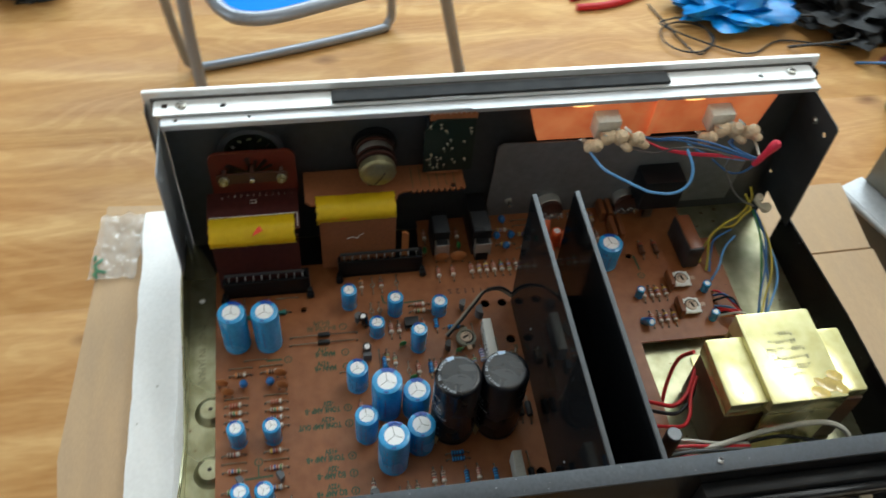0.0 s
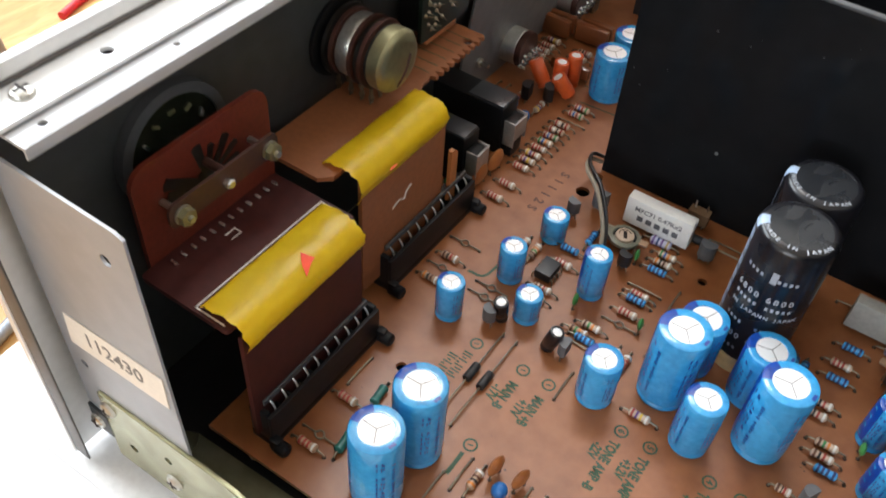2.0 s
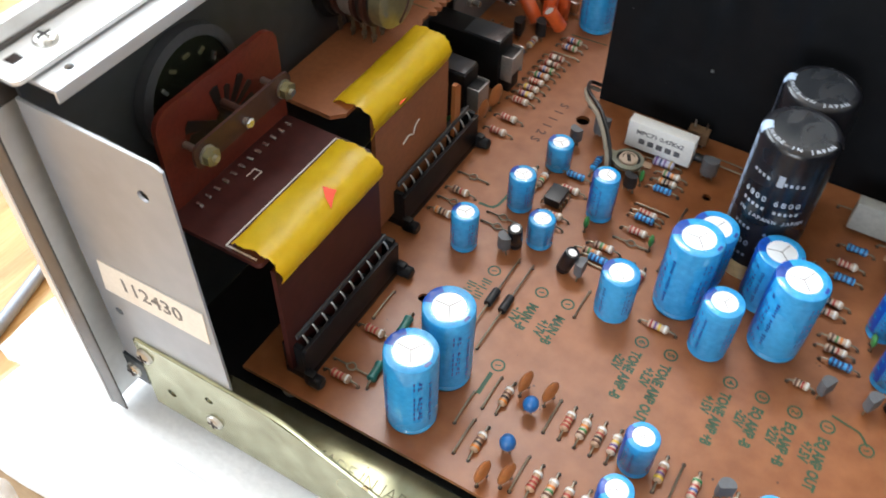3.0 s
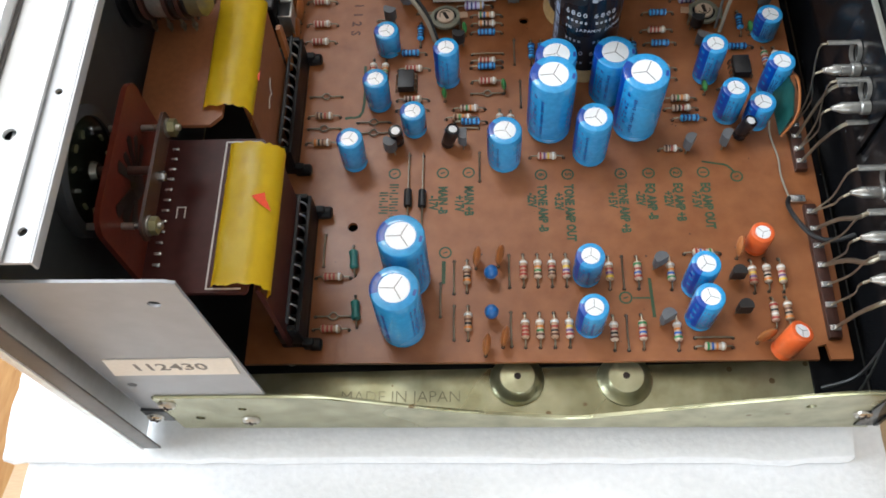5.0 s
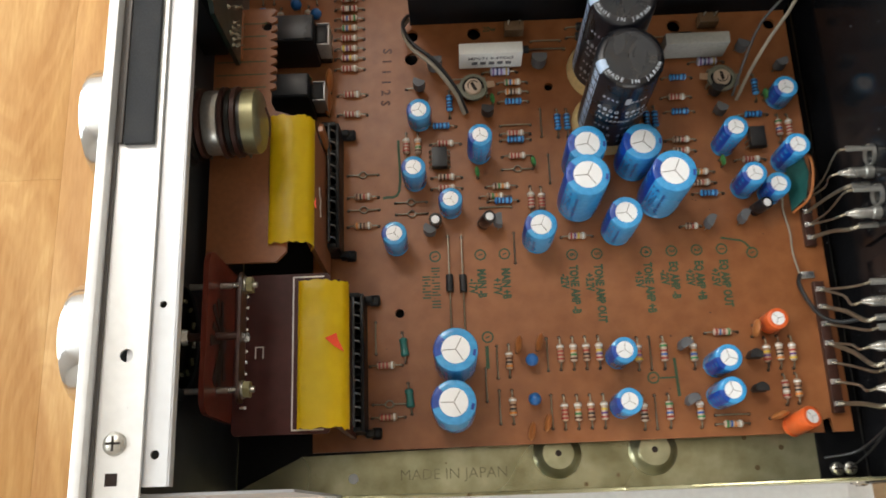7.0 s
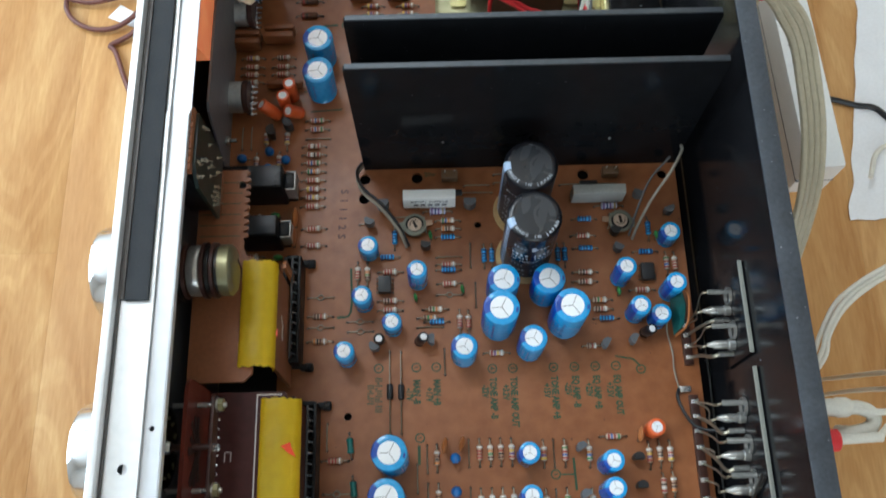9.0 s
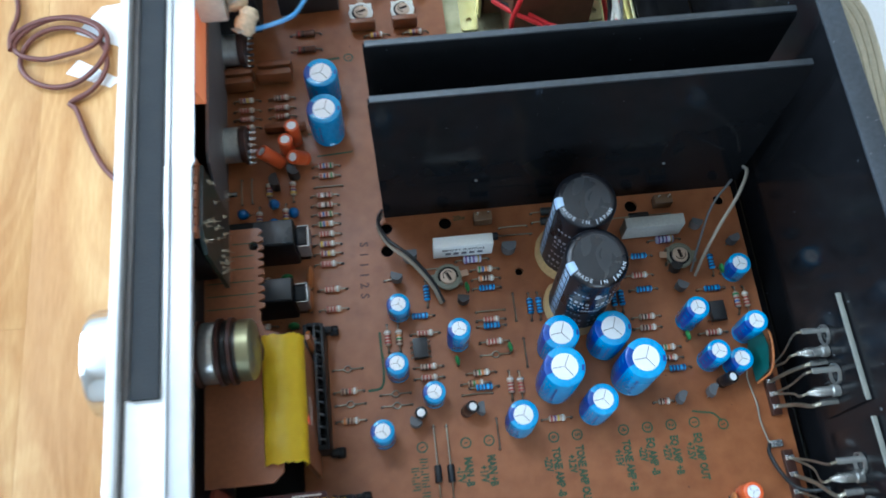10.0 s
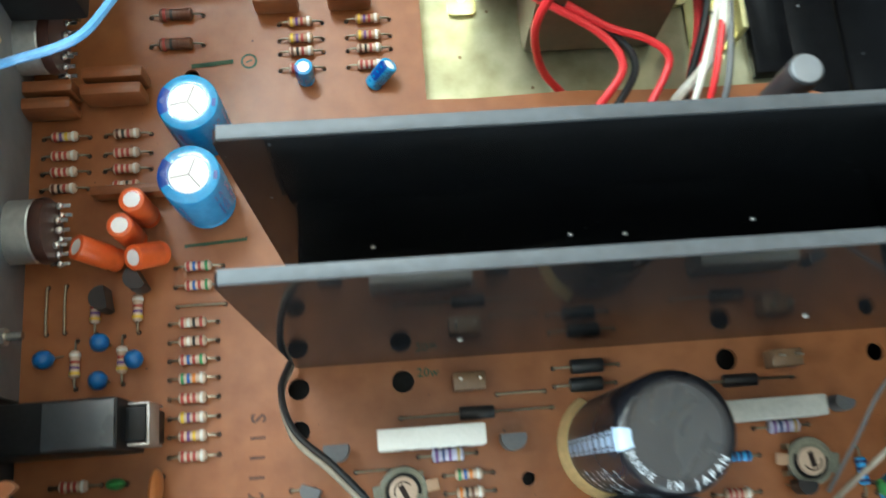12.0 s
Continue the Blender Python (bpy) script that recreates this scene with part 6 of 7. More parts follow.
def jack_group(y0, y1, jacks, pins):
    g = thing("jack_strip", "phono jack strip with bright tags inside the rear panel", "jack strip", None, "jack strips")
    part("insulator", box(177.2, y0, 22, 178.0, y1, 58.5, 0.1), "rear_black", g, "black phenolic backing strip")
    part("insulator_edge", box(176.4, y0, 58.3, 178.0, y1, 59.4, 0.1), "strip_edge", g, "pale cut edge of the strip")
    base = part("board_header", box(164.4, min(pins) - 3.4, 0.05, 168.6, max(pins) + 3.4, 2.6, 0.3), "bakelite", g, "brown header strip")
    rows = sorted(jacks, reverse=True)
    order = sorted(pins, reverse=True)
    for n, y in enumerate(rows):
        drop = 6.0 if y0 > 0 else 4.4
        j = part("jack", lathe([(0, -12.4), (0.7, -12.2), (1.5, -9.6), (1.9, -8.8), (1.9, -3), (2.4, -2.6), (2.4, 0), (0, 0)], 20, "x"), "tin_dull", g, "dull tinned phono socket tail", at(177, y - drop, 39))
        part("earth_ring", shifted(lathe([(3.7, -1.4), (4.1, -1.3), (4.1, 0), (3.6, 0), (3.7, -1.4)], 24, "x"), 0, drop, 2), "tin_dull", j, "thin earth ring")
        part("outer_tail", lathe([(0, 3), (1.2, 3), (1.2, 9), (0, 9)], 10, "x"), "sub_panel_grey", j)
        tags = ([(166.2, y + 1.2, 44.6), (176.6, y + 1.2, 44.6)], None, [(170.4, y - 9.6, 35.6), (178, y - 9.4, 35.6)])
        for k, ends in enumerate(tags):
            p = order[min(len(order) - 1, (3 * n + k) * len(order) // (3 * len(rows)))]
            if ends:
                part("tag", tube(ends, 1.25, 6, 1, 0.4), "tin_dull", g, "flat tinned tag")
            x, yt, z = ends[0] if ends else (164.8, y - drop, 39)
            part("tag_lead", tube([(x + 0.6, yt, z), (x - 2.4, yt - 0.4, z - 3), (167.4, (p + yt) / 2, 20), (166.6, p, 2.4)], 0.85 if k == 2 else 0.5, 6, 3, 0.5), "lead_tin", g, "thin bent tag lead")
    for y in order:
        part("solder_pad", box(164.8, y - 1.0, 2.5, 168.4, y + 1.0, 3.3, 0.25), "solder", base)


def wire(points, r, material, label, group=""):
    t = thing("wire", label, "wire", None, group)
    part("insulation", tube(points, r, 8, 8), material, t)
    return t


def build_wiring():
    jack_group(13.5, 54.5, (43.4, 27.6), (40.2, 35, 29.5, 24))
    jack_group(-51, 7.4, (-6.6, -22.6, -37), (2.5, -4.5, -11.4, -19, -26.4, -34, -42.4))
    g = thing("film_scrap", "curled dark teal film flap glued beside the jack strip", "film")
    bm = plate([(0, 0), (9, 3), (13, 12), (12, 20), (5, 24), (1, 14)], 0, 0.5)
    part("flap", shifted(bm, 160.4, 35, 3.5, 0, -68, 4), "teal_film", g)
    part("edge", tube([(160.8, 34.6, 3.4), (164.6, 38, 11.8), (166.0, 47, 15.4), (165.6, 55, 14.6), (162.6, 59, 8)], 0.55, 6, 6), "disc_brown", g, "rough brown edge")
    lug = thing("earth_lug", "soldered earth lug with a thin tan bare wire", "terminal", at(162.4, 8.8, 0))
    part("tag", box(-2, -1.4, 0.1, 3.6, 1.6, 1.5, 0.4), "solder", lug)
    part("wire", tube([(-2.2, 0.6, 1.2), (-3.4, 10, 0.6), (-3.2, 18, 0.6), (-4.8, 28, 1.2), (-5.2, 33, 4)], 0.42, 6), "cloth_sleeve", lug)
    wire([(160, 9, 1.6), (158.6, 5, 3), (160, -2, 5), (164, -9, 6), (170, -12, 8), (176, -12, 12)], 0.85, "wire_black", "dark insulated lead from the earth lug")
    wire([(174.5, -36, 58), (176, -44, 40), (175.5, -52, 22), (170, -60, 6), (160, -62, -2)], 0.6, "wire_black", "black lead looping down inside the rear panel")
    wire([(176.5, -37, 56), (174, -50, 30), (172, -60, 12), (170, -66, -4)], 0.4, "wire_black", "thin dark lead beside the phono jacks")
    wire([(144.5, 86, 3), (147, 92, 14), (152, 100, 26), (160, 110, 33), (166, 120, 34), (168, 126, 28)], 0.75, "cloth_sleeve", "beige cloth sleeved lead arching to the heatsink", "sleeved leads")
    wire([(143, 88, 3), (147, 100, 14), (153, 112, 20), (163, 122, 24)], 0.55, "wire_grey", "grey sleeved lead beside the trimmer", "sleeved leads")
    wire([(29.5, 85, 2), (25.5, 92, 9), (17, 102, 14), (8, 111, 14), (4.5, 122, 10), (6.5, 130, 4)], 0.9, "cloth_sleeve", "beige cloth sleeved lead round the heatsink end", "sleeved leads")
    wire([(30.5, 85.5, 2), (26, 93.5, 10), (17.5, 103.5, 15.5), (8.2, 112.5, 15.6), (4.6, 123, 12), (6.5, 131, 6)], 0.8, "wire_black", "thin black lead beside the sleeved lead", "sleeved leads")
    for pts, rad, m, word in (
            ([(-42, 206, 92), (-36, 216, 93), (-32, 228, 97), (-28, 247, 95), (-22, 270, 88), (-19, 277, 87)], 0.85, "wire_blue", "blue lead bunched behind the lamp holders"),
            ([(-43, 207, 91), (-37, 217, 91), (-32, 228, 95), (-27, 246, 93), (-22, 269, 87), (-19, 277, 86)], 0.8, "wire_blue", "blue lead beside the bunch of lamp leads"),
            ([(-42, 210, 88), (-36, 223, 84), (-32, 238, 82), (-27, 255, 84), (-22, 271, 85), (-19, 278, 86)], 0.9, "wire_pink", "red lead between the lamp holders"),
            ([(-42, 209, 89), (-36, 222, 85), (-31, 240, 84), (-26, 256, 86), (-22, 270, 86), (-19, 277, 87)], 0.8, "wire_pink", "second red lead between the lamp holders"),
            ([(-44, 197, 84), (-40, 206, 81), (-36, 219, 81), (-32, 228, 88), (-28, 241, 91), (-23, 267, 85), (-19, 277, 86)], 0.75, "wire_grey", "thin grey lead sagging between the holders"),
            ([(-37, 175, 88), (-32, 178, 85.5), (-24, 180, 86), (-19, 183, 86), (-15.6, 192, 82), (-10.7, 203.5, 78), (-9, 209, 76.4), (-8.5, 221, 74.4), (-9.5, 229.2, 76.6), (-13, 234, 81.5), (-19, 235, 87), (-27, 233, 92)], 1.1, "wire_sky", "slack light blue lead hanging under the lamp holders"),
            ([(-40, 271, 86), (-36, 267, 85), (-28, 269, 86), (-19, 276, 88)], 0.8, "wire_blue", "short blue lead curling from the holder"),
            ([(-38, 268, 88), (-32, 262, 90), (-26, 264, 90), (-20, 275, 88)], 0.75, "wire_blue", "short dark blue lead looping to the sleeve"),
            ([(-34, 257, 74), (-30, 268, 66), (-24, 273, 71), (-20, 277, 82)], 0.8, "wire_blue", "blue lead sagging below the sleeve"),
            ([(-33, 236, 90), (-31, 246, 84), (-28, 258, 82), (-22, 270, 84)], 0.75, "wire_sky", "light blue lead crossing the bunch"),
            ([(-42, 277, 90), (-34, 281, 86), (-20, 277, 89)], 0.95, "wire_white", "short white lamp lead"),
            ([(-24, 268, 88), (-26, 262, 78), (-26, 270, 60), (-26, 282, 44), (-27, 297, 33)], 0.8, "wire_grey", "grey lead dropping from the sleeve")):
        wire(pts, 0.8 * rad, m, word, "lamp leads")
    s = thing("red_sleeve", "bright red insulating sleeve over joined leads", "sleeve", at(-19, 277, 87, -18, 8, 0))
    part("sleeve", lathe([(0, -5), (1.5, -5), (2.0, -2), (1.9, 6), (2.3, 9), (3.0, 13), (2.9, 16), (1.8, 17.6), (0, 18)], 16), "wire_pink", s)
    c = thing("cable_clip", "translucent nylon wiring clip on the chassis side", "clip", at(-31, 303, 30, 10, 20, 30))
    part("clip", joined(box(-5, -1.5, -1.5, 5, 1.5, 1.5, 0.8), shifted(lathe([(0, -3), (3, -2.4), (3.4, 0), (3, 2.4), (0, 3)], 14), 4, 2, 0), shifted(lathe([(0, -2.4), (2.4, -2), (2.6, 1), (0, 2.2)], 12), -4, 2.6, 1)), "nylon_clip", c)
    trunk = smooth_line([(-31, 301, 24), (-16, 302, 21), (-2, 301, 18), (14, 297, 14), (30, 289, 11), (44, 282, 8), (52, 276, 2)], 6)
    for k, (m, word) in enumerate((("wire_yellow", "yellow"), ("wire_blue", "blue"), ("wire_green", "green"), ("wire_blue", "blue"), ("wire_sky", "light blue"))):
        pts = []
        for j, p in enumerate(trunk):
            s = j / (len(trunk) - 1)
            w = 1.1 + 2.6 * math.sin(math.pi * s) ** 2 * (0.6 + 0.25 * k)
            an = 1.26 * k + 2.4 * s
            pts.append(p + Vector((0.5 * w * math.cos(an), w * math.cos(an), w * math.sin(an))))
        wire(pts, 0.72, m, word + " lead of the loom along the chassis side", "loom leads")
    ty = thing("cable_tie", "dark blue binding round the wiring loom", "tie", at(50.5, 278.5, 3.6, 0, 0, 0))
    part("binding", joined(*[tube([(1.5 * j + 3.3 * 0.5 * math.cos(q), 3.3 * math.cos(q), 3.3 * math.sin(q)) for q in [radians(30 * i) for i in range(13)]], 0.7, 6, 2) for j in range(3)]), "tantalum_blue", ty)
    twist = ((("wire_yellow", "yellow"), [(-38, 296, 40), (-36, 299, 30), (-28, 290, 25), (-25, 279, 20), (-21, 271, 14), (-16, 265, 5), (-9, 262, 1)]),
             (("wire_yellow", "yellow"), [(-38, 294, 34), (-30, 297, 28), (-26, 291, 26), (-22, 284, 21), (-24, 276, 17), (-19, 269, 12), (-8, 266, 6), (-2, 264, 1)]),
             (("wire_blue", "blue"), [(-20, 282, 20), (-17, 271, 14), (-10, 268, 8), (-1, 266, 1)]), (("wire_sky", "light blue"), [(-16, 284, 18), (-10, 276, 13), (2, 269, 9), (6, 265, 1)]))
    for (m, word), pts in twist:
        wire(pts, 0.75, m, word + " lead twisting down to the small board", "loom leads")
    for k, (m, word) in enumerate((("wire_red", "red"), ("wire_black", "dark"), ("wire_orange", "orange"))):
        wire([(28 + 3 * k, 262, 1), (36 + 2 * k, 266 + k, 8), (46, 274 + 2 * k, 9), (60, 286 + 2 * k, 4), (72, 292, 2)], 0.95, m, word + " transformer lead at the board edge", "transformer leads")
    for k in range(6):
        wire([(14 + 4 * k, 263 - k, 1), (20 + 4 * k, 265 + k, 6 + 3 * (k % 3)), (34 + 2 * k, 270 + 1.5 * k, 9 - k), (47 + k, 276 + k, 4)], 0.7, ("wire_red", "wire_blue", "wire_black", "wire_sky", "wire_red", "wire_white")[k], "thin loose lead bunched at the corner of the small board", "corner leads")
    wire([(70, 232, 20), (78, 224, 21), (94.5, 213, 20), (100.5, 204, 18), (96, 197, 13), (88, 190, 5), (84, 186, 0.5)], 1.2, "wire_red", "red transformer lead looping to the board", "transformer leads")
    wire([(72, 234, 18), (82, 225, 19), (98, 214, 18), (104.5, 205, 16), (100, 196, 11), (92, 189, 4), (89, 185, 0.5)], 1.1, "wire_black", "black transformer lead looping to the board", "transformer leads")
    wire([(86, 221, 22), (97, 214, 21), (108, 210, 20), (113.5, 205, 18), (110, 197, 12), (104, 189, 4), (102, 185, 0.5)], 1.1, "wire_red", "red transformer lead curving beside the winding", "transformer leads")
    for k, (m, word) in enumerate((("wire_white", "white"), ("wire_red", "red"), ("wire_grey", "grey"))):
        wire([(130 + 1.5 * k, 236, 22), (128 + 1.8 * k, 220, 22), (121 + 4 * k, 197, 17), (118 + 4.4 * k, 186, 0.5)], 1.0, m, word + " mains lead running down to the board", "transformer leads")
    wire([(80, 216, 40), (76, 212, 26), (80, 209, 8), (88, 206, -4)], 1.2, "wire_red", "dark red lead against the winding", "transformer leads")
    wire([(118, 198, 2), (129, 212, 20), (126.5, 245, 28), (127, 275, 32), (130, 292, 24), (138, 294, 16), (143, 284, 6), (146, 278, -4)], 1.6, "wire_white", "white lead arching behind the transformer", "rear leads")
    wire([(122, 200, 2), (128, 225, 16), (127, 255, 20), (130, 280, 14)], 1.1, "wire_black", "thin black lead behind the transformer", "rear leads")
    wire([(124, 204, 1), (128, 222, 6), (129, 246, 8), (134, 266, 5)], 1.2, "wire_red", "dark red lead on the chassis floor", "rear leads")
    wire([(127, 204, 1), (131, 224, 5), (132, 248, 7), (137, 266, 4)], 1.2, "wire_red", "dark red lead beside the rear panel", "rear leads")
    tb = thing("terminal_bracket", "pale gold terminal bracket with round holes on the chassis floor", "bracket")
    part("sheet", plate(rounded(130, 220, 145, 268, 2.5), -8.8, -7.6, [(137, 231, 3), (137, 246, 2), (137, 260, 2.4)]), "trafo_gold", tb)
    part("flange", box(143.4, 222, -7.7, 145, 266, 2, 0.3), "trafo_gold", tb)
    b = thing("ceramic_fuse_block", "white fuse block with gold tag near the rear panel", "fuse block", at(133, 284, -9, 0, 0, 25))
    part("block", box(-9, -6, 0, 9, 6, 12, 1.2), "ceramic_white", b)
    part("tag", box(-12, -4, 0.2, -8, 4, 6, 0.5), "trafo_gold", b)
    d = thing("selector_strip", "dark strip bracket fixed between board and rear panel", "bracket")
    part("strip", box(148, 210, -8.9, 160, 300, -4, 0.5), "rear_black", d)
    q = thing("speaker_terminals", "black spring terminal block on the rear panel with beige leads", "terminal block")
    part("base", box(180.1, 166, 58, 187, 296, 104, 1), "black_plastic", q)
    part("ridge", joined(box(187, 168, 97, 191, 294, 101, 0.6), box(187, 168, 88, 189, 294, 90, 0.5)), "rear_black", q)
    for k in range(8):
        part("lever", box(186.5, 170 + 15.6 * k, 66, 195, 179 + 15.6 * k, 80, 1), "black_plastic", q)
    for k in range(5):
        y = 194 + 13.5 * k
        wire([(187, y, 85), (200, y + 3, 72), (214, y + 10, 30), (226, y + 16, -40), (238, y - 10, -140), (252, y - 60, -260), (300, y - 110, FLOOR + 6)], 2.9, "cable_beige", "cream speaker lead hanging from the rear terminals", "speaker leads")
    cb = thing("ribbon_cable", "flat beige bundle of cables hanging behind the rear panel", "cable")
    run = [(188, 205, 68), (210, 195, 61), (226, 188, 47), (235, 180, 35), (238, 163, 28), (240, 140, 20), (241, 118, 6), (241, 102, -12), (240, 84, -40), (240, 60, -90), (246, 30, -200), (268, -10, -400), (306, -30, FLOOR + 8)]
    for k in range(4):
        w = 3.1 * (k - 1.5)
        part("strand", tube([(x + w * (0.35 if j < 2 else 0.9), y + w * (0.5 if j < 3 else 0.25), z + 0.3 * w) for j, (x, y, z) in enumerate(run)], 2.0, 8, 8), "cable_beige", cb)
    part("red_tie", shifted(lathe([(5.5, -5), (7.2, -3.5), (7.2, 3.5), (5.5, 5)], 16), 208, 196, 62, 0, 108, -25), "wire_red", cb, "red sleeve at the cable entry")
    for k in range(3):
        u, v = 1.9 * (k - 1), 1.4 * (k % 2)
        wire([(187, -30, 24 + v), (208, 0, 24 + v), (222 - u, 20 + u, 22 + v), (227 - 0.9 * u, 30 + 0.5 * u, 20 + v), (236 - 0.7 * u, 43 + u, 20 + v), (249 - 0.5 * u, 53 + u, 20 - v), (264, 61 + 1.3 * u, 18), (290, 72 + 2 * u, 10), (335, 86 + 2 * u, -4), (430, 112 + 3 * u, -70), (580, 150 + 4 * u, -270), (780, 200 + 9 * u, FLOOR + 4)], 1.15, "wire_white", "thin white cord running off across the floor", "white cords")
    for y, collar in ((-8, False), (-22, True)):
        pl = thing("phono_plug", "cream phono plug" + (" with a red collar" if collar else "") + " in the rear sockets", "plug", at(180, y, 41))
        end = 31 if collar else 40
        part("plug", lathe([(0, 0), (4.6, 0), (4.6, 4), (4.0, 5), (4.0, end - 4), (4.5, end - 3), (4.3, end + 1), (3.2, end + 3), (0, end + 3.4)], 20, "x"), "wire_white", pl)
        if collar:
            part("collar", lathe([(4.2, 29.6), (4.8, 30), (4.8, 34.4), (4.2, 35)], 20, "x"), "wire_red", pl, "red collar")
            part("boot", tube([(30, 0, 0), (42, 0.4, 0.4), (54, 1.0, 0)], 2.2, 12, 6), "wire_white", pl, "cream slim strain relief")
            cord = [(53, 1, 0), (58, 6, 1), (66, 14, 0), (84, 26, -14), (120, 50, -110), (180, 90, -340), (250, 130, FLOOR - 38)]
        else:
            part("boot", tube([(38, 0, 0), (47, -0.5, 0), (52.5, -3.5, -1), (52, -8, -3), (46, -10, -6), (40, -9, -12)], 3.1, 12, 6), "wire_white", pl, "cream strain relief bent double")
            cord = [(42, -9.6, -10), (39, -8, -20), (42, -2, -60), (70, 20, -220), (150, 80, -440), (230, 120, FLOOR - 38)]
        part("cord", tube(cord, 1.6, 8, 6), "wire_white", pl)
    wire([(222, -9, 43), (232, -11, 45), (242, -10.5, 44), (258, -7, 36), (284, 6, 0), (330, 40, -200), (400, 80, FLOOR + 4)], 1.5, "wire_white", "cream signal cord rising over the plugs", "white cords")


# ---- things round the amplifier ----


def build_chair():
    c = thing("folding_chair", "folding tube chair with a bright blue seat and grey steel legs", "chair")
    r = 7.5
    z = -104.0
    rim = [(-760, -192, z), (-560, -112, z), (-476, -78, z), (-446, -62, z), (-434, -42, z), (-436, -8, z), (-462, 64, z), (-492, 150, z), (-508, 184, z), (-532, 198, z), (-562, 192, z), (-900, 66, z)]
    outline = [(p.x + 0.016 * (-680 - p.x), p.y + 0.02 * (10 - p.y)) for p in smooth_line(rim, 6)]
    part("seat", plate(outline, z - 1, z + 5), "chair_blue", c, "bright blue vinyl seat")
    part("seat_rim", tube(rim, r, 12, 8), "chair_tube", c, "grey steel seat rim")
    f = FLOOR + r
    part("leg_loop", tube([(-760, -184, z - 10), (-795, -180, -330), (-826, -174, f + 40), (-834, -166, f + 6), (-836, -140, f), (-868, 0, f), (-908, 140, f), (-918, 160, f + 6), (-920, 166, f + 40), (-890, 150, -300), (-850, 110, z - 10)], r, 12, 8), "chair_tube", c, "bent tube leg loop on the floor")
    part("leg_loop", tube([(-588, -122, z - 8), (-566, -119, -270), (-541, -105, f + 60), (-530, -100, f + 14), (-524, -82, f + 2), (-524, -60, f), (-545, 60, f), (-586, 210, f), (-594, 234, f + 3), (-600, 245, f + 18), (-604, 247, f + 50), (-602, 214, -300), (-560, 172, z - 8)], r, 12, 8), "chair_tube", c, "bent tube leg loop on the floor")


def build_clutter():
    rnd = random.Random(3)
    s = thing("silver_equipment_case", "dull olive-silver equipment case with a pale lid and recessed screw", "equipment case", at(-113, 455, -49.8, 0, 0, 21))
    part("case", box(0, 0, 0, 420, 330, 55, 2.5), "case_silver", s)
    part("top_edge", joined(box(-1.5, -1.5, 50.5, 421.5, 16, 56.2, 1.0), box(-1.5, 15, 50.5, 12, 330, 56.2, 1.0)), "case_edge", s, "pale folded top edge")
    part("lid", box(10, 14, 55.3, 416, 326, 62.5, 2), "case_white", s, "white paper-like lid")
    for x in (75, 330):
        part("screw_recess", lathe([(7, -0.3), (9, -0.5), (9, 0), (0, 0)], 20, "y"), "sub_panel_grey", s, "dark recess round the screw", at(x, 0, 12))
        screw(s, x, -0.3, 12, 6, "y", -1)
    s = thing("silver_equipment_case", "larger dull olive-silver case with a bright rolled edge underneath", "equipment case", at(-106, 432, -134, 0, 0, 21.5))
    part("case", box(0, 0, 0, 440, 350, 84, 3), "case_silver", s)
    part("rolled_edge", joined(box(-2, -2, 81.5, 442, 26, 84.12, 1), tube([(-3, -1, 81.5), (441, -1, 81.5)], 3.2, 10)), "case_edge", s, "bright rolled edge")
    screw(s, 60, 0, 40, 6, "y", -1)
    k = thing("cardboard_carton", "plain brown carton carrying the silver cases", "box", at(-88, 462, FLOOR, 0, 0, 21))
    part("carton", box(0, 0, 0, 400, 320, -134.2 - FLOOR, 3), "cardboard", k)
    p = thing("paper_sheets", "loose white papers on the silver case", "paper", at(30, 580, 12.9, 0, 0, 28))
    for a in range(3):
        part("sheet", shifted(box(-70, -50, 0, 110, 90, 0.4), 9 * a, 6 * a, 0.5 * a, 0, 0, 6 * a), "paper_white", p)
    k = thing("cardboard_carton", "brown cardboard carton standing open on the floor by the tools", "box", at(-560, 1090, FLOOR, 0, 0, 24))
    for x0, y0, x1, y1 in ((0, 0, 4, 210), (216, 0, 220, 210), (4, 0, 216, 4), (4, 206, 216, 210)):
        part("side", box(x0, y0, 0.5, x1, y1, 150, 0.8), "cardboard", k)
    part("bottom", box(4.2, 4.2, 0.2, 215.8, 205.8, 4, 0.4), "cardboard", k)
    for x0, z0, x1, z1, y in ((0, 150, 220, 150, -1), (0, 150, 220, 150, 1)):
        part("flap", shifted(box(2, 0, -1.5, 218, 70, 1.5, 0.5), 0, 0 if y < 0 else 210, 151, -38 if y > 0 else 218, 0, 0), "cardboard", k, "folded back flap")
    can = thing("spray_can", "green, yellow and red spray can standing on the floor", "spray can", at(-640, 985, FLOOR))
    part("body", lathe([(0, 0), (22, 0), (24, 3), (24, 136)], 32), "can_green", can, "green printed body")
    part("band", lathe([(24.2, 136), (24.2, 158)], 32), "grip_red", can, "red band")
    part("upper", lathe([(24, 158), (24, 176), (22, 182), (17, 188), (10, 191), (0, 192)], 32), "can_yellow", can, "gold shoulder")
    badge = joined(*[lathe([(24.3 + 0.02 * k, 94 - 19 * math.cos(radians(10 * k))), (24.3 + 0.02 * k, 94 + 19 * math.cos(radians(10 * k)))], 2, "z", -45 + 5 * k, -40 + 5 * k) for k in range(-8, 9)])
    part("badge", badge, "grip_red", can, "round red badge")
    part("pale_print", lathe([(24.25, 20), (24.25, 60)], 8, "z", -70, -20), "paper_white", can, "pale printed panel")
    part("nozzle", lathe([(0, 190), (7, 190), (8, 198), (6, 214), (0, 216)], 20), "paper_white", can, "white nozzle")
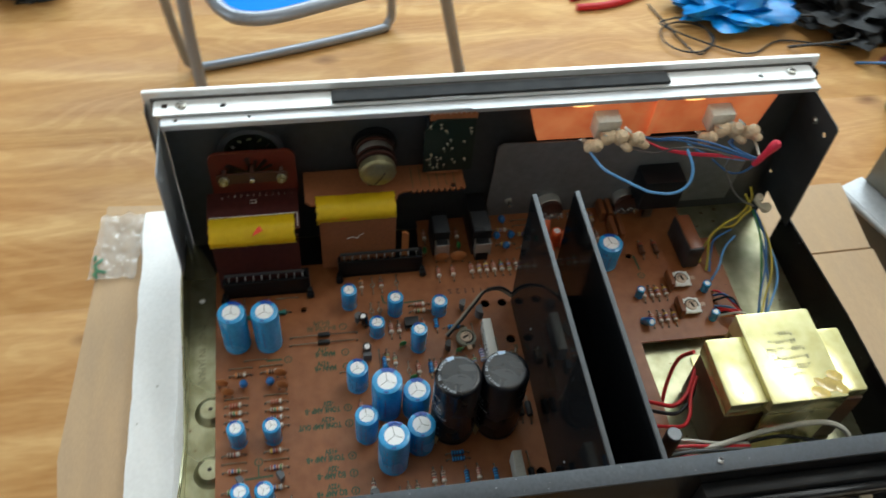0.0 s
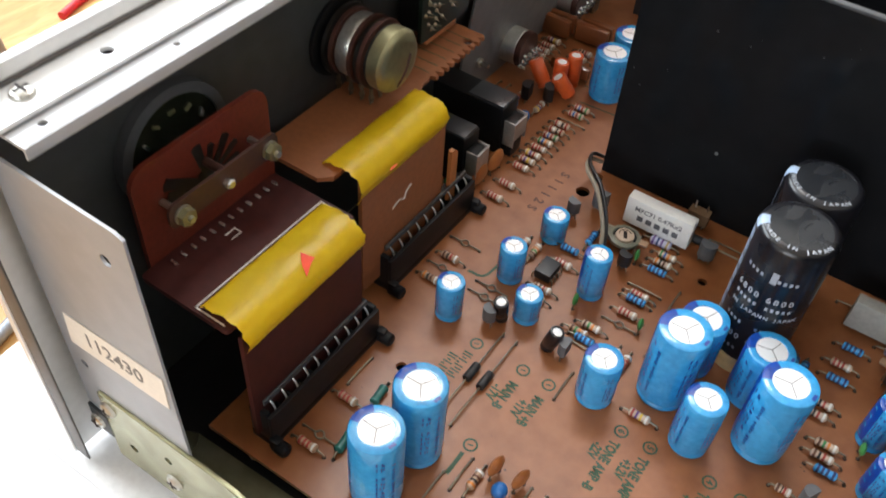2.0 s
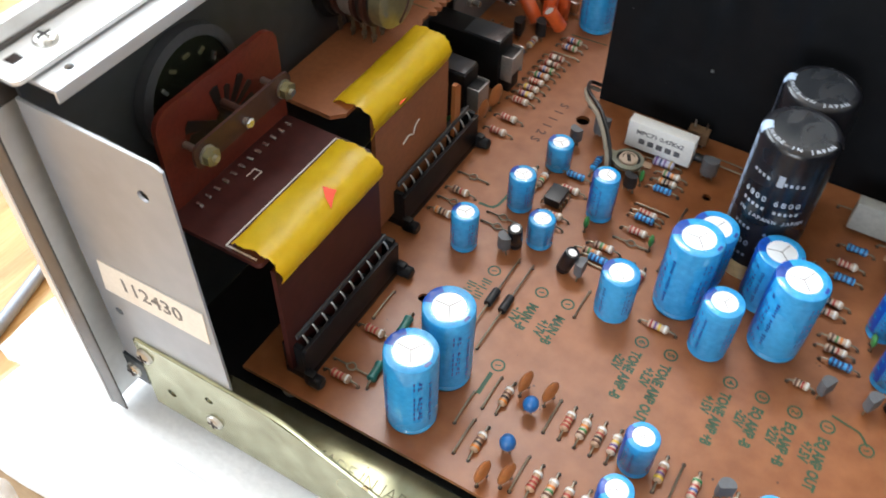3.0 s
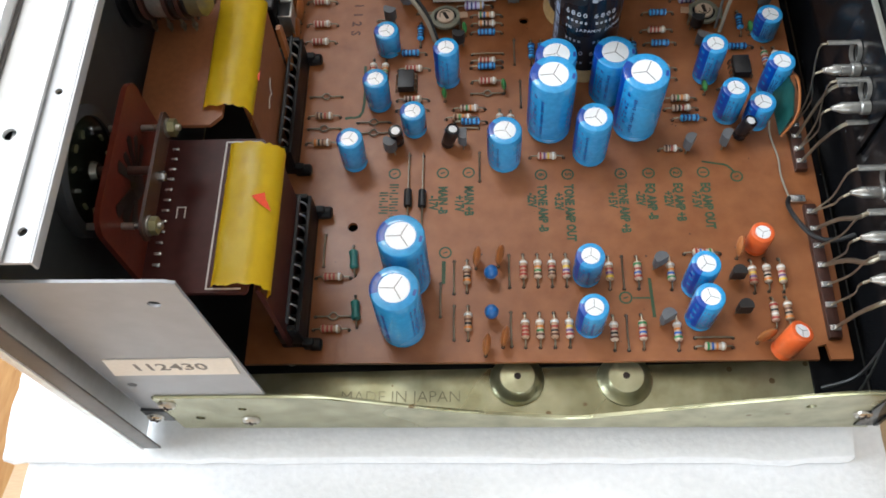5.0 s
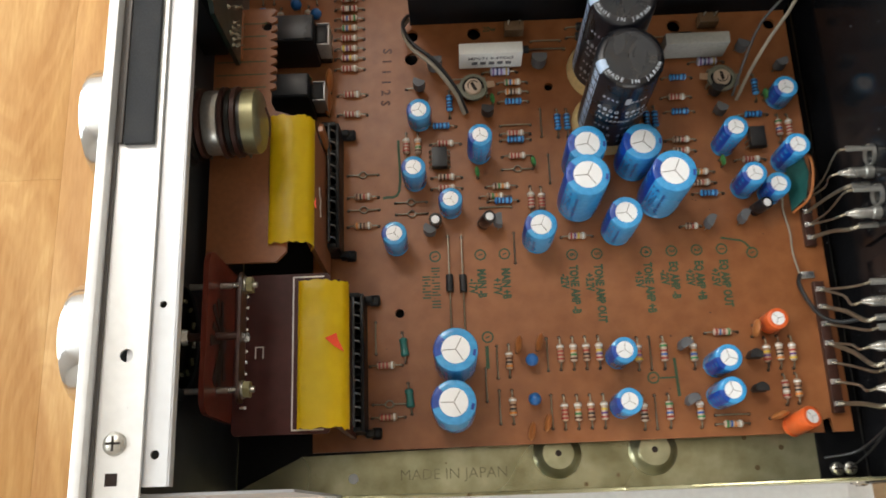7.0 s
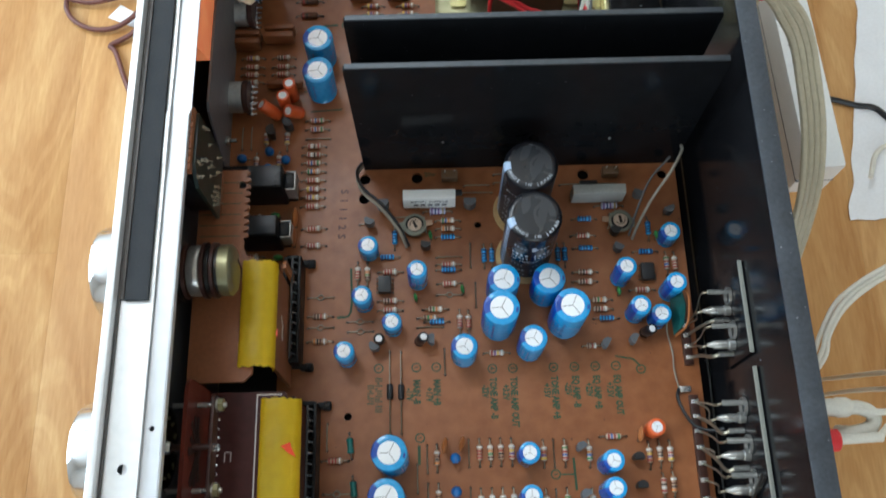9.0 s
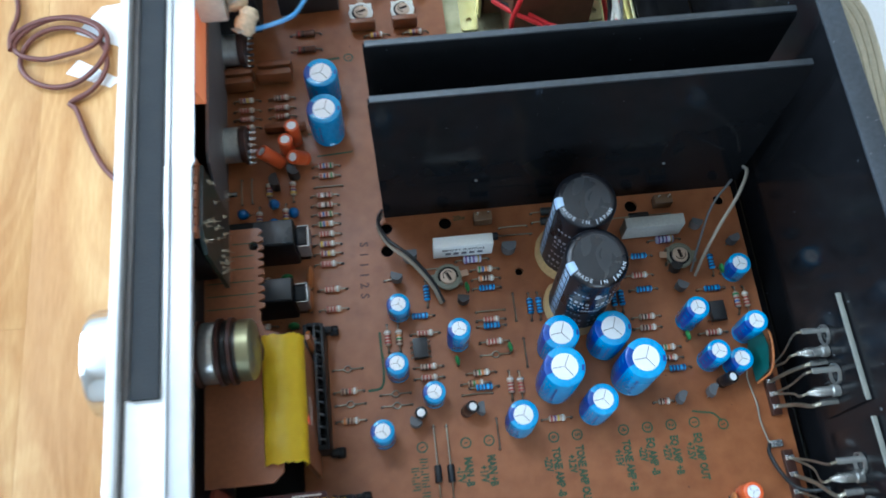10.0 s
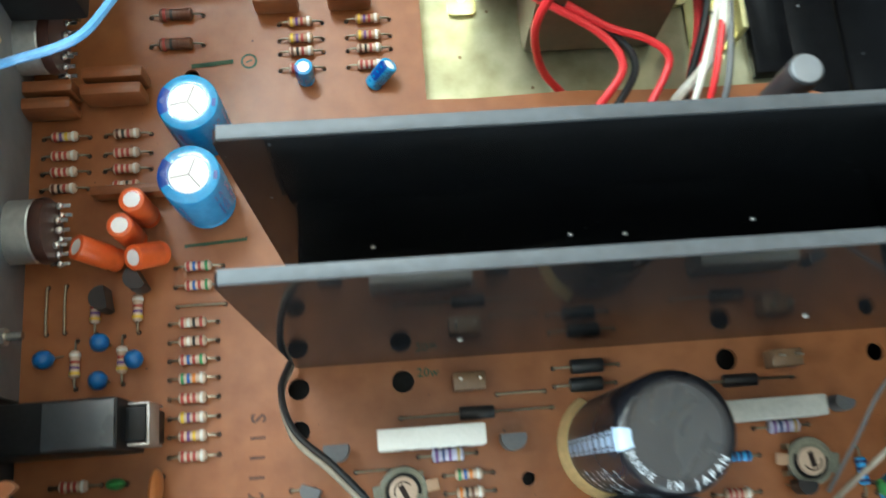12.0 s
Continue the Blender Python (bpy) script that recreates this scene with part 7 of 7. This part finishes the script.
    pl = thing("pliers", "red-handled pliers lying on the floor", "pliers", at(-985, 640, FLOOR, 0, 0, -80))
    for sgn in (-1, 1):
        part("handle", tube([(0, sgn * 3, 6), (45, sgn * 16, 6), (90, sgn * 20, 6), (140, sgn * 14, 6)], 6.5, 10, 6), "grip_red", pl, "red dipped handle")
    part("jaw", joined(box(-50, -8, 1, 4, 8, 11, 3), shifted(lathe([(0, 0), (10, 0), (10, 10), (0, 10)], 18), 0, 0, 1)), "sub_panel_grey", pl, "dark steel jaw")
    loop = thing("cable_coil", "thin black cable looped loosely on the floor", "cable")
    pts = [(-950, 640, FLOOR + 4)]
    for a in range(0, 640, 40):
        pts.append((-850 + (38 + 0.02 * a) * math.cos(radians(a)), 680 + (52 - 0.02 * a) * math.sin(radians(a)), FLOOR + 4 + a * 0.012))
    pts += [(-800, 770, FLOOR + 4), (-830, 850, FLOOR + 4), (-800, 960, FLOOR + 4)]
    part("cable", tube(pts, 1.7, 8, 5), "wire_black", loop)
    for n, (x, y, sx, sy, h, m, word) in enumerate(((-930, 790, 95, 130, 60, "bag_blue", "crumpled bright blue plastic bag"), (-890, 1010, 120, 130, 80, "black_plastic", "heap of dark tools and cables"), (-740, 1110, 90, 110, 60, "maroon_cloth", "crumpled maroon cloth"), (-1080, 1000, 130, 150, 80, "switch_grey", "heap of grey tools"), (-1080, -440, 80, 80, 70, "switch_grey", "dark bundle on the floor"))):
        t = thing(("plastic_bag", "tool_heap", "cloth", "tool_heap", "bundle")[n], word + " on the floor", ("bag", "tools", "cloth", "tools", "bundle")[n], at(x, y, FLOOR))
        bm = bmesh.new()
        bmesh.ops.create_icosphere(bm, subdivisions=4, radius=1)
        for v in bm.verts:
            q = v.co.copy()
            f = 0.75 + 0.5 * noise.noise(q * 2.3 + Vector((n * 7, 0, 0))) + 0.28 * noise.noise(q * 6.1)
            v.co = Vector((q.x * sx * f, q.y * sy * f, max(0, (q.z * 0.6 + 0.4) * h * f)))
        part("crumpled_form", bm, m, t)
    for a in range(7):
        x, y = -920 + 160 * rnd.random(), 840 + 260 * rnd.random()
        w = thing("cable", "thin dark cable among the tools", "cable", None, "loose cables")
        part("cable", tube([(x, y, FLOOR + 3), (x + 60 * rnd.random(), y + 80, FLOOR + 20 + 50 * rnd.random()), (x - 80 * rnd.random(), y + 150, FLOOR + 12), (x + 40, y + 230, FLOOR + 3)], 2.6, 8, 6), ("wire_black", "wire_black", "wire_blue", "wire_grey")[a % 4], w)
    br = thing("cable_coil", "dark brown cable coiled loosely on the floor", "cable")
    pts = [(-270, 410, FLOOR + 4), (-303, 445, FLOOR + 4), (-322, 482, FLOOR + 5), (-338, 524, FLOOR + 6)]
    loops = ((-360, 580, 54, 46), (-354, 606, 50, 48), (-364, 624, 54, 26), (-370, 616, 48, 34))
    for k in range(34):
        n, u = k // 12, k % 12 / 12
        one, two = loops[n], loops[min(n + 1, len(loops) - 1)]
        cx, cy, rx, ry = (p + u * (q - p) for p, q in zip(one, two))
        q = radians(30 * k + 285)
        pts.append((cx + rx * math.cos(q), cy + ry * math.sin(q), FLOOR + 4 + 2.2 * n + 3 * abs(math.sin(0.8 * k))))
    pts += [(-419, 632, FLOOR + 9), (-414, 665, FLOOR + 6), (-420, 700, FLOOR + 5), (-440, 770, FLOOR + 4)]
    part("cable", tube(pts, 3.1, 8, 4), "cable_brown", br)
    pa = thing("paper_sheets", "white paper slips under the brown cable", "paper", at(-325, 600, FLOOR))
    part("sheet", plate([(-30, -22), (22, -46), (34, -36), (-16, -4)], 0.3, 0.9), "paper_white", pa)
    part("sheet", plate([(-22, 34), (44, 4), (44, 74), (8, 70)], 0.3, 0.9), "paper_white", pa)
    st = thing("power_strip", "white multi-way power strip lying on the box flap behind the amplifier", "power strip", at(268, 141, -72, 0, 0, 92))
    part("body", box(0, -14, 0, 250, 9, 37, 2.5), "strip_white", st)
    part("seam", joined(box(-0.25, -13.4, 17.6, 240, 9.2, 18.2)), "epoxy_grey", st, "thin seam round the strip")
    for j in range(14):
        part("slot", box(20.5 + 15 * j + 3 * (j % 2), -4.5, 36.9, 22.4 + 15 * j + 3 * (j % 2), 4.5, 37.2), "lead_hole", st, "dark socket slot")
    wire([(536, 330, FLOOR + 20), (556, 366, FLOOR + 8), (588, 381, FLOOR + 5), (720, 420, FLOOR + 4)], 3.0, "wire_white", "white lead of the power strip on the floor")
    wire([(480, 450, FLOOR + 5), (542, 430, FLOOR + 5), (566, 424, FLOOR + 6), (593, 399, FLOOR + 6), (700, 330, FLOOR + 4)], 3.4, "wire_black", "black cable crossing the floor")
    wire([(440, 640, FLOOR + 5), (480, 650, FLOOR + 30), (520, 610, FLOOR + 8), (640, 700, FLOOR + 5)], 3.4, "wire_black", "black cable near the power strip")
    cl = thing("white_cloth", "white cloth sheet spread on the floor", "cloth")
    bm = bmesh.new()
    bmesh.ops.create_grid(bm, x_segments=40, y_segments=40, size=1)
    for v in bm.verts:
        u, w = v.co.x, v.co.y
        x = 720 + 160 * u + (1 - u) * 0.5 * (40 * w - 7) + 5 * noise.noise(Vector((w * 6, 1, 2)))
        y = 475 + 190 * w + (1 - w) * 4 * noise.noise(Vector((u * 6, 5, 2)))
        v.co = Vector((x, y, FLOOR + 2.2 + 2.0 * noise.noise(Vector((u * 3, w * 3, 4)))))
    bmesh.ops.solidify(bm, geom=bm.faces[:], thickness=0.8)
    part("sheet", bm, "paper_white", cl)


build_room()
build_support()
build_chassis()
build_front_panel()
build_knobs()
BOARD = build_main_board()
build_small_boards()
build_sockets()
build_rotary()
build_inner_plate()
build_heatsinks()
build_transformer()
place_components()
place_holes()
build_wiring()
build_chair()
build_clutter()
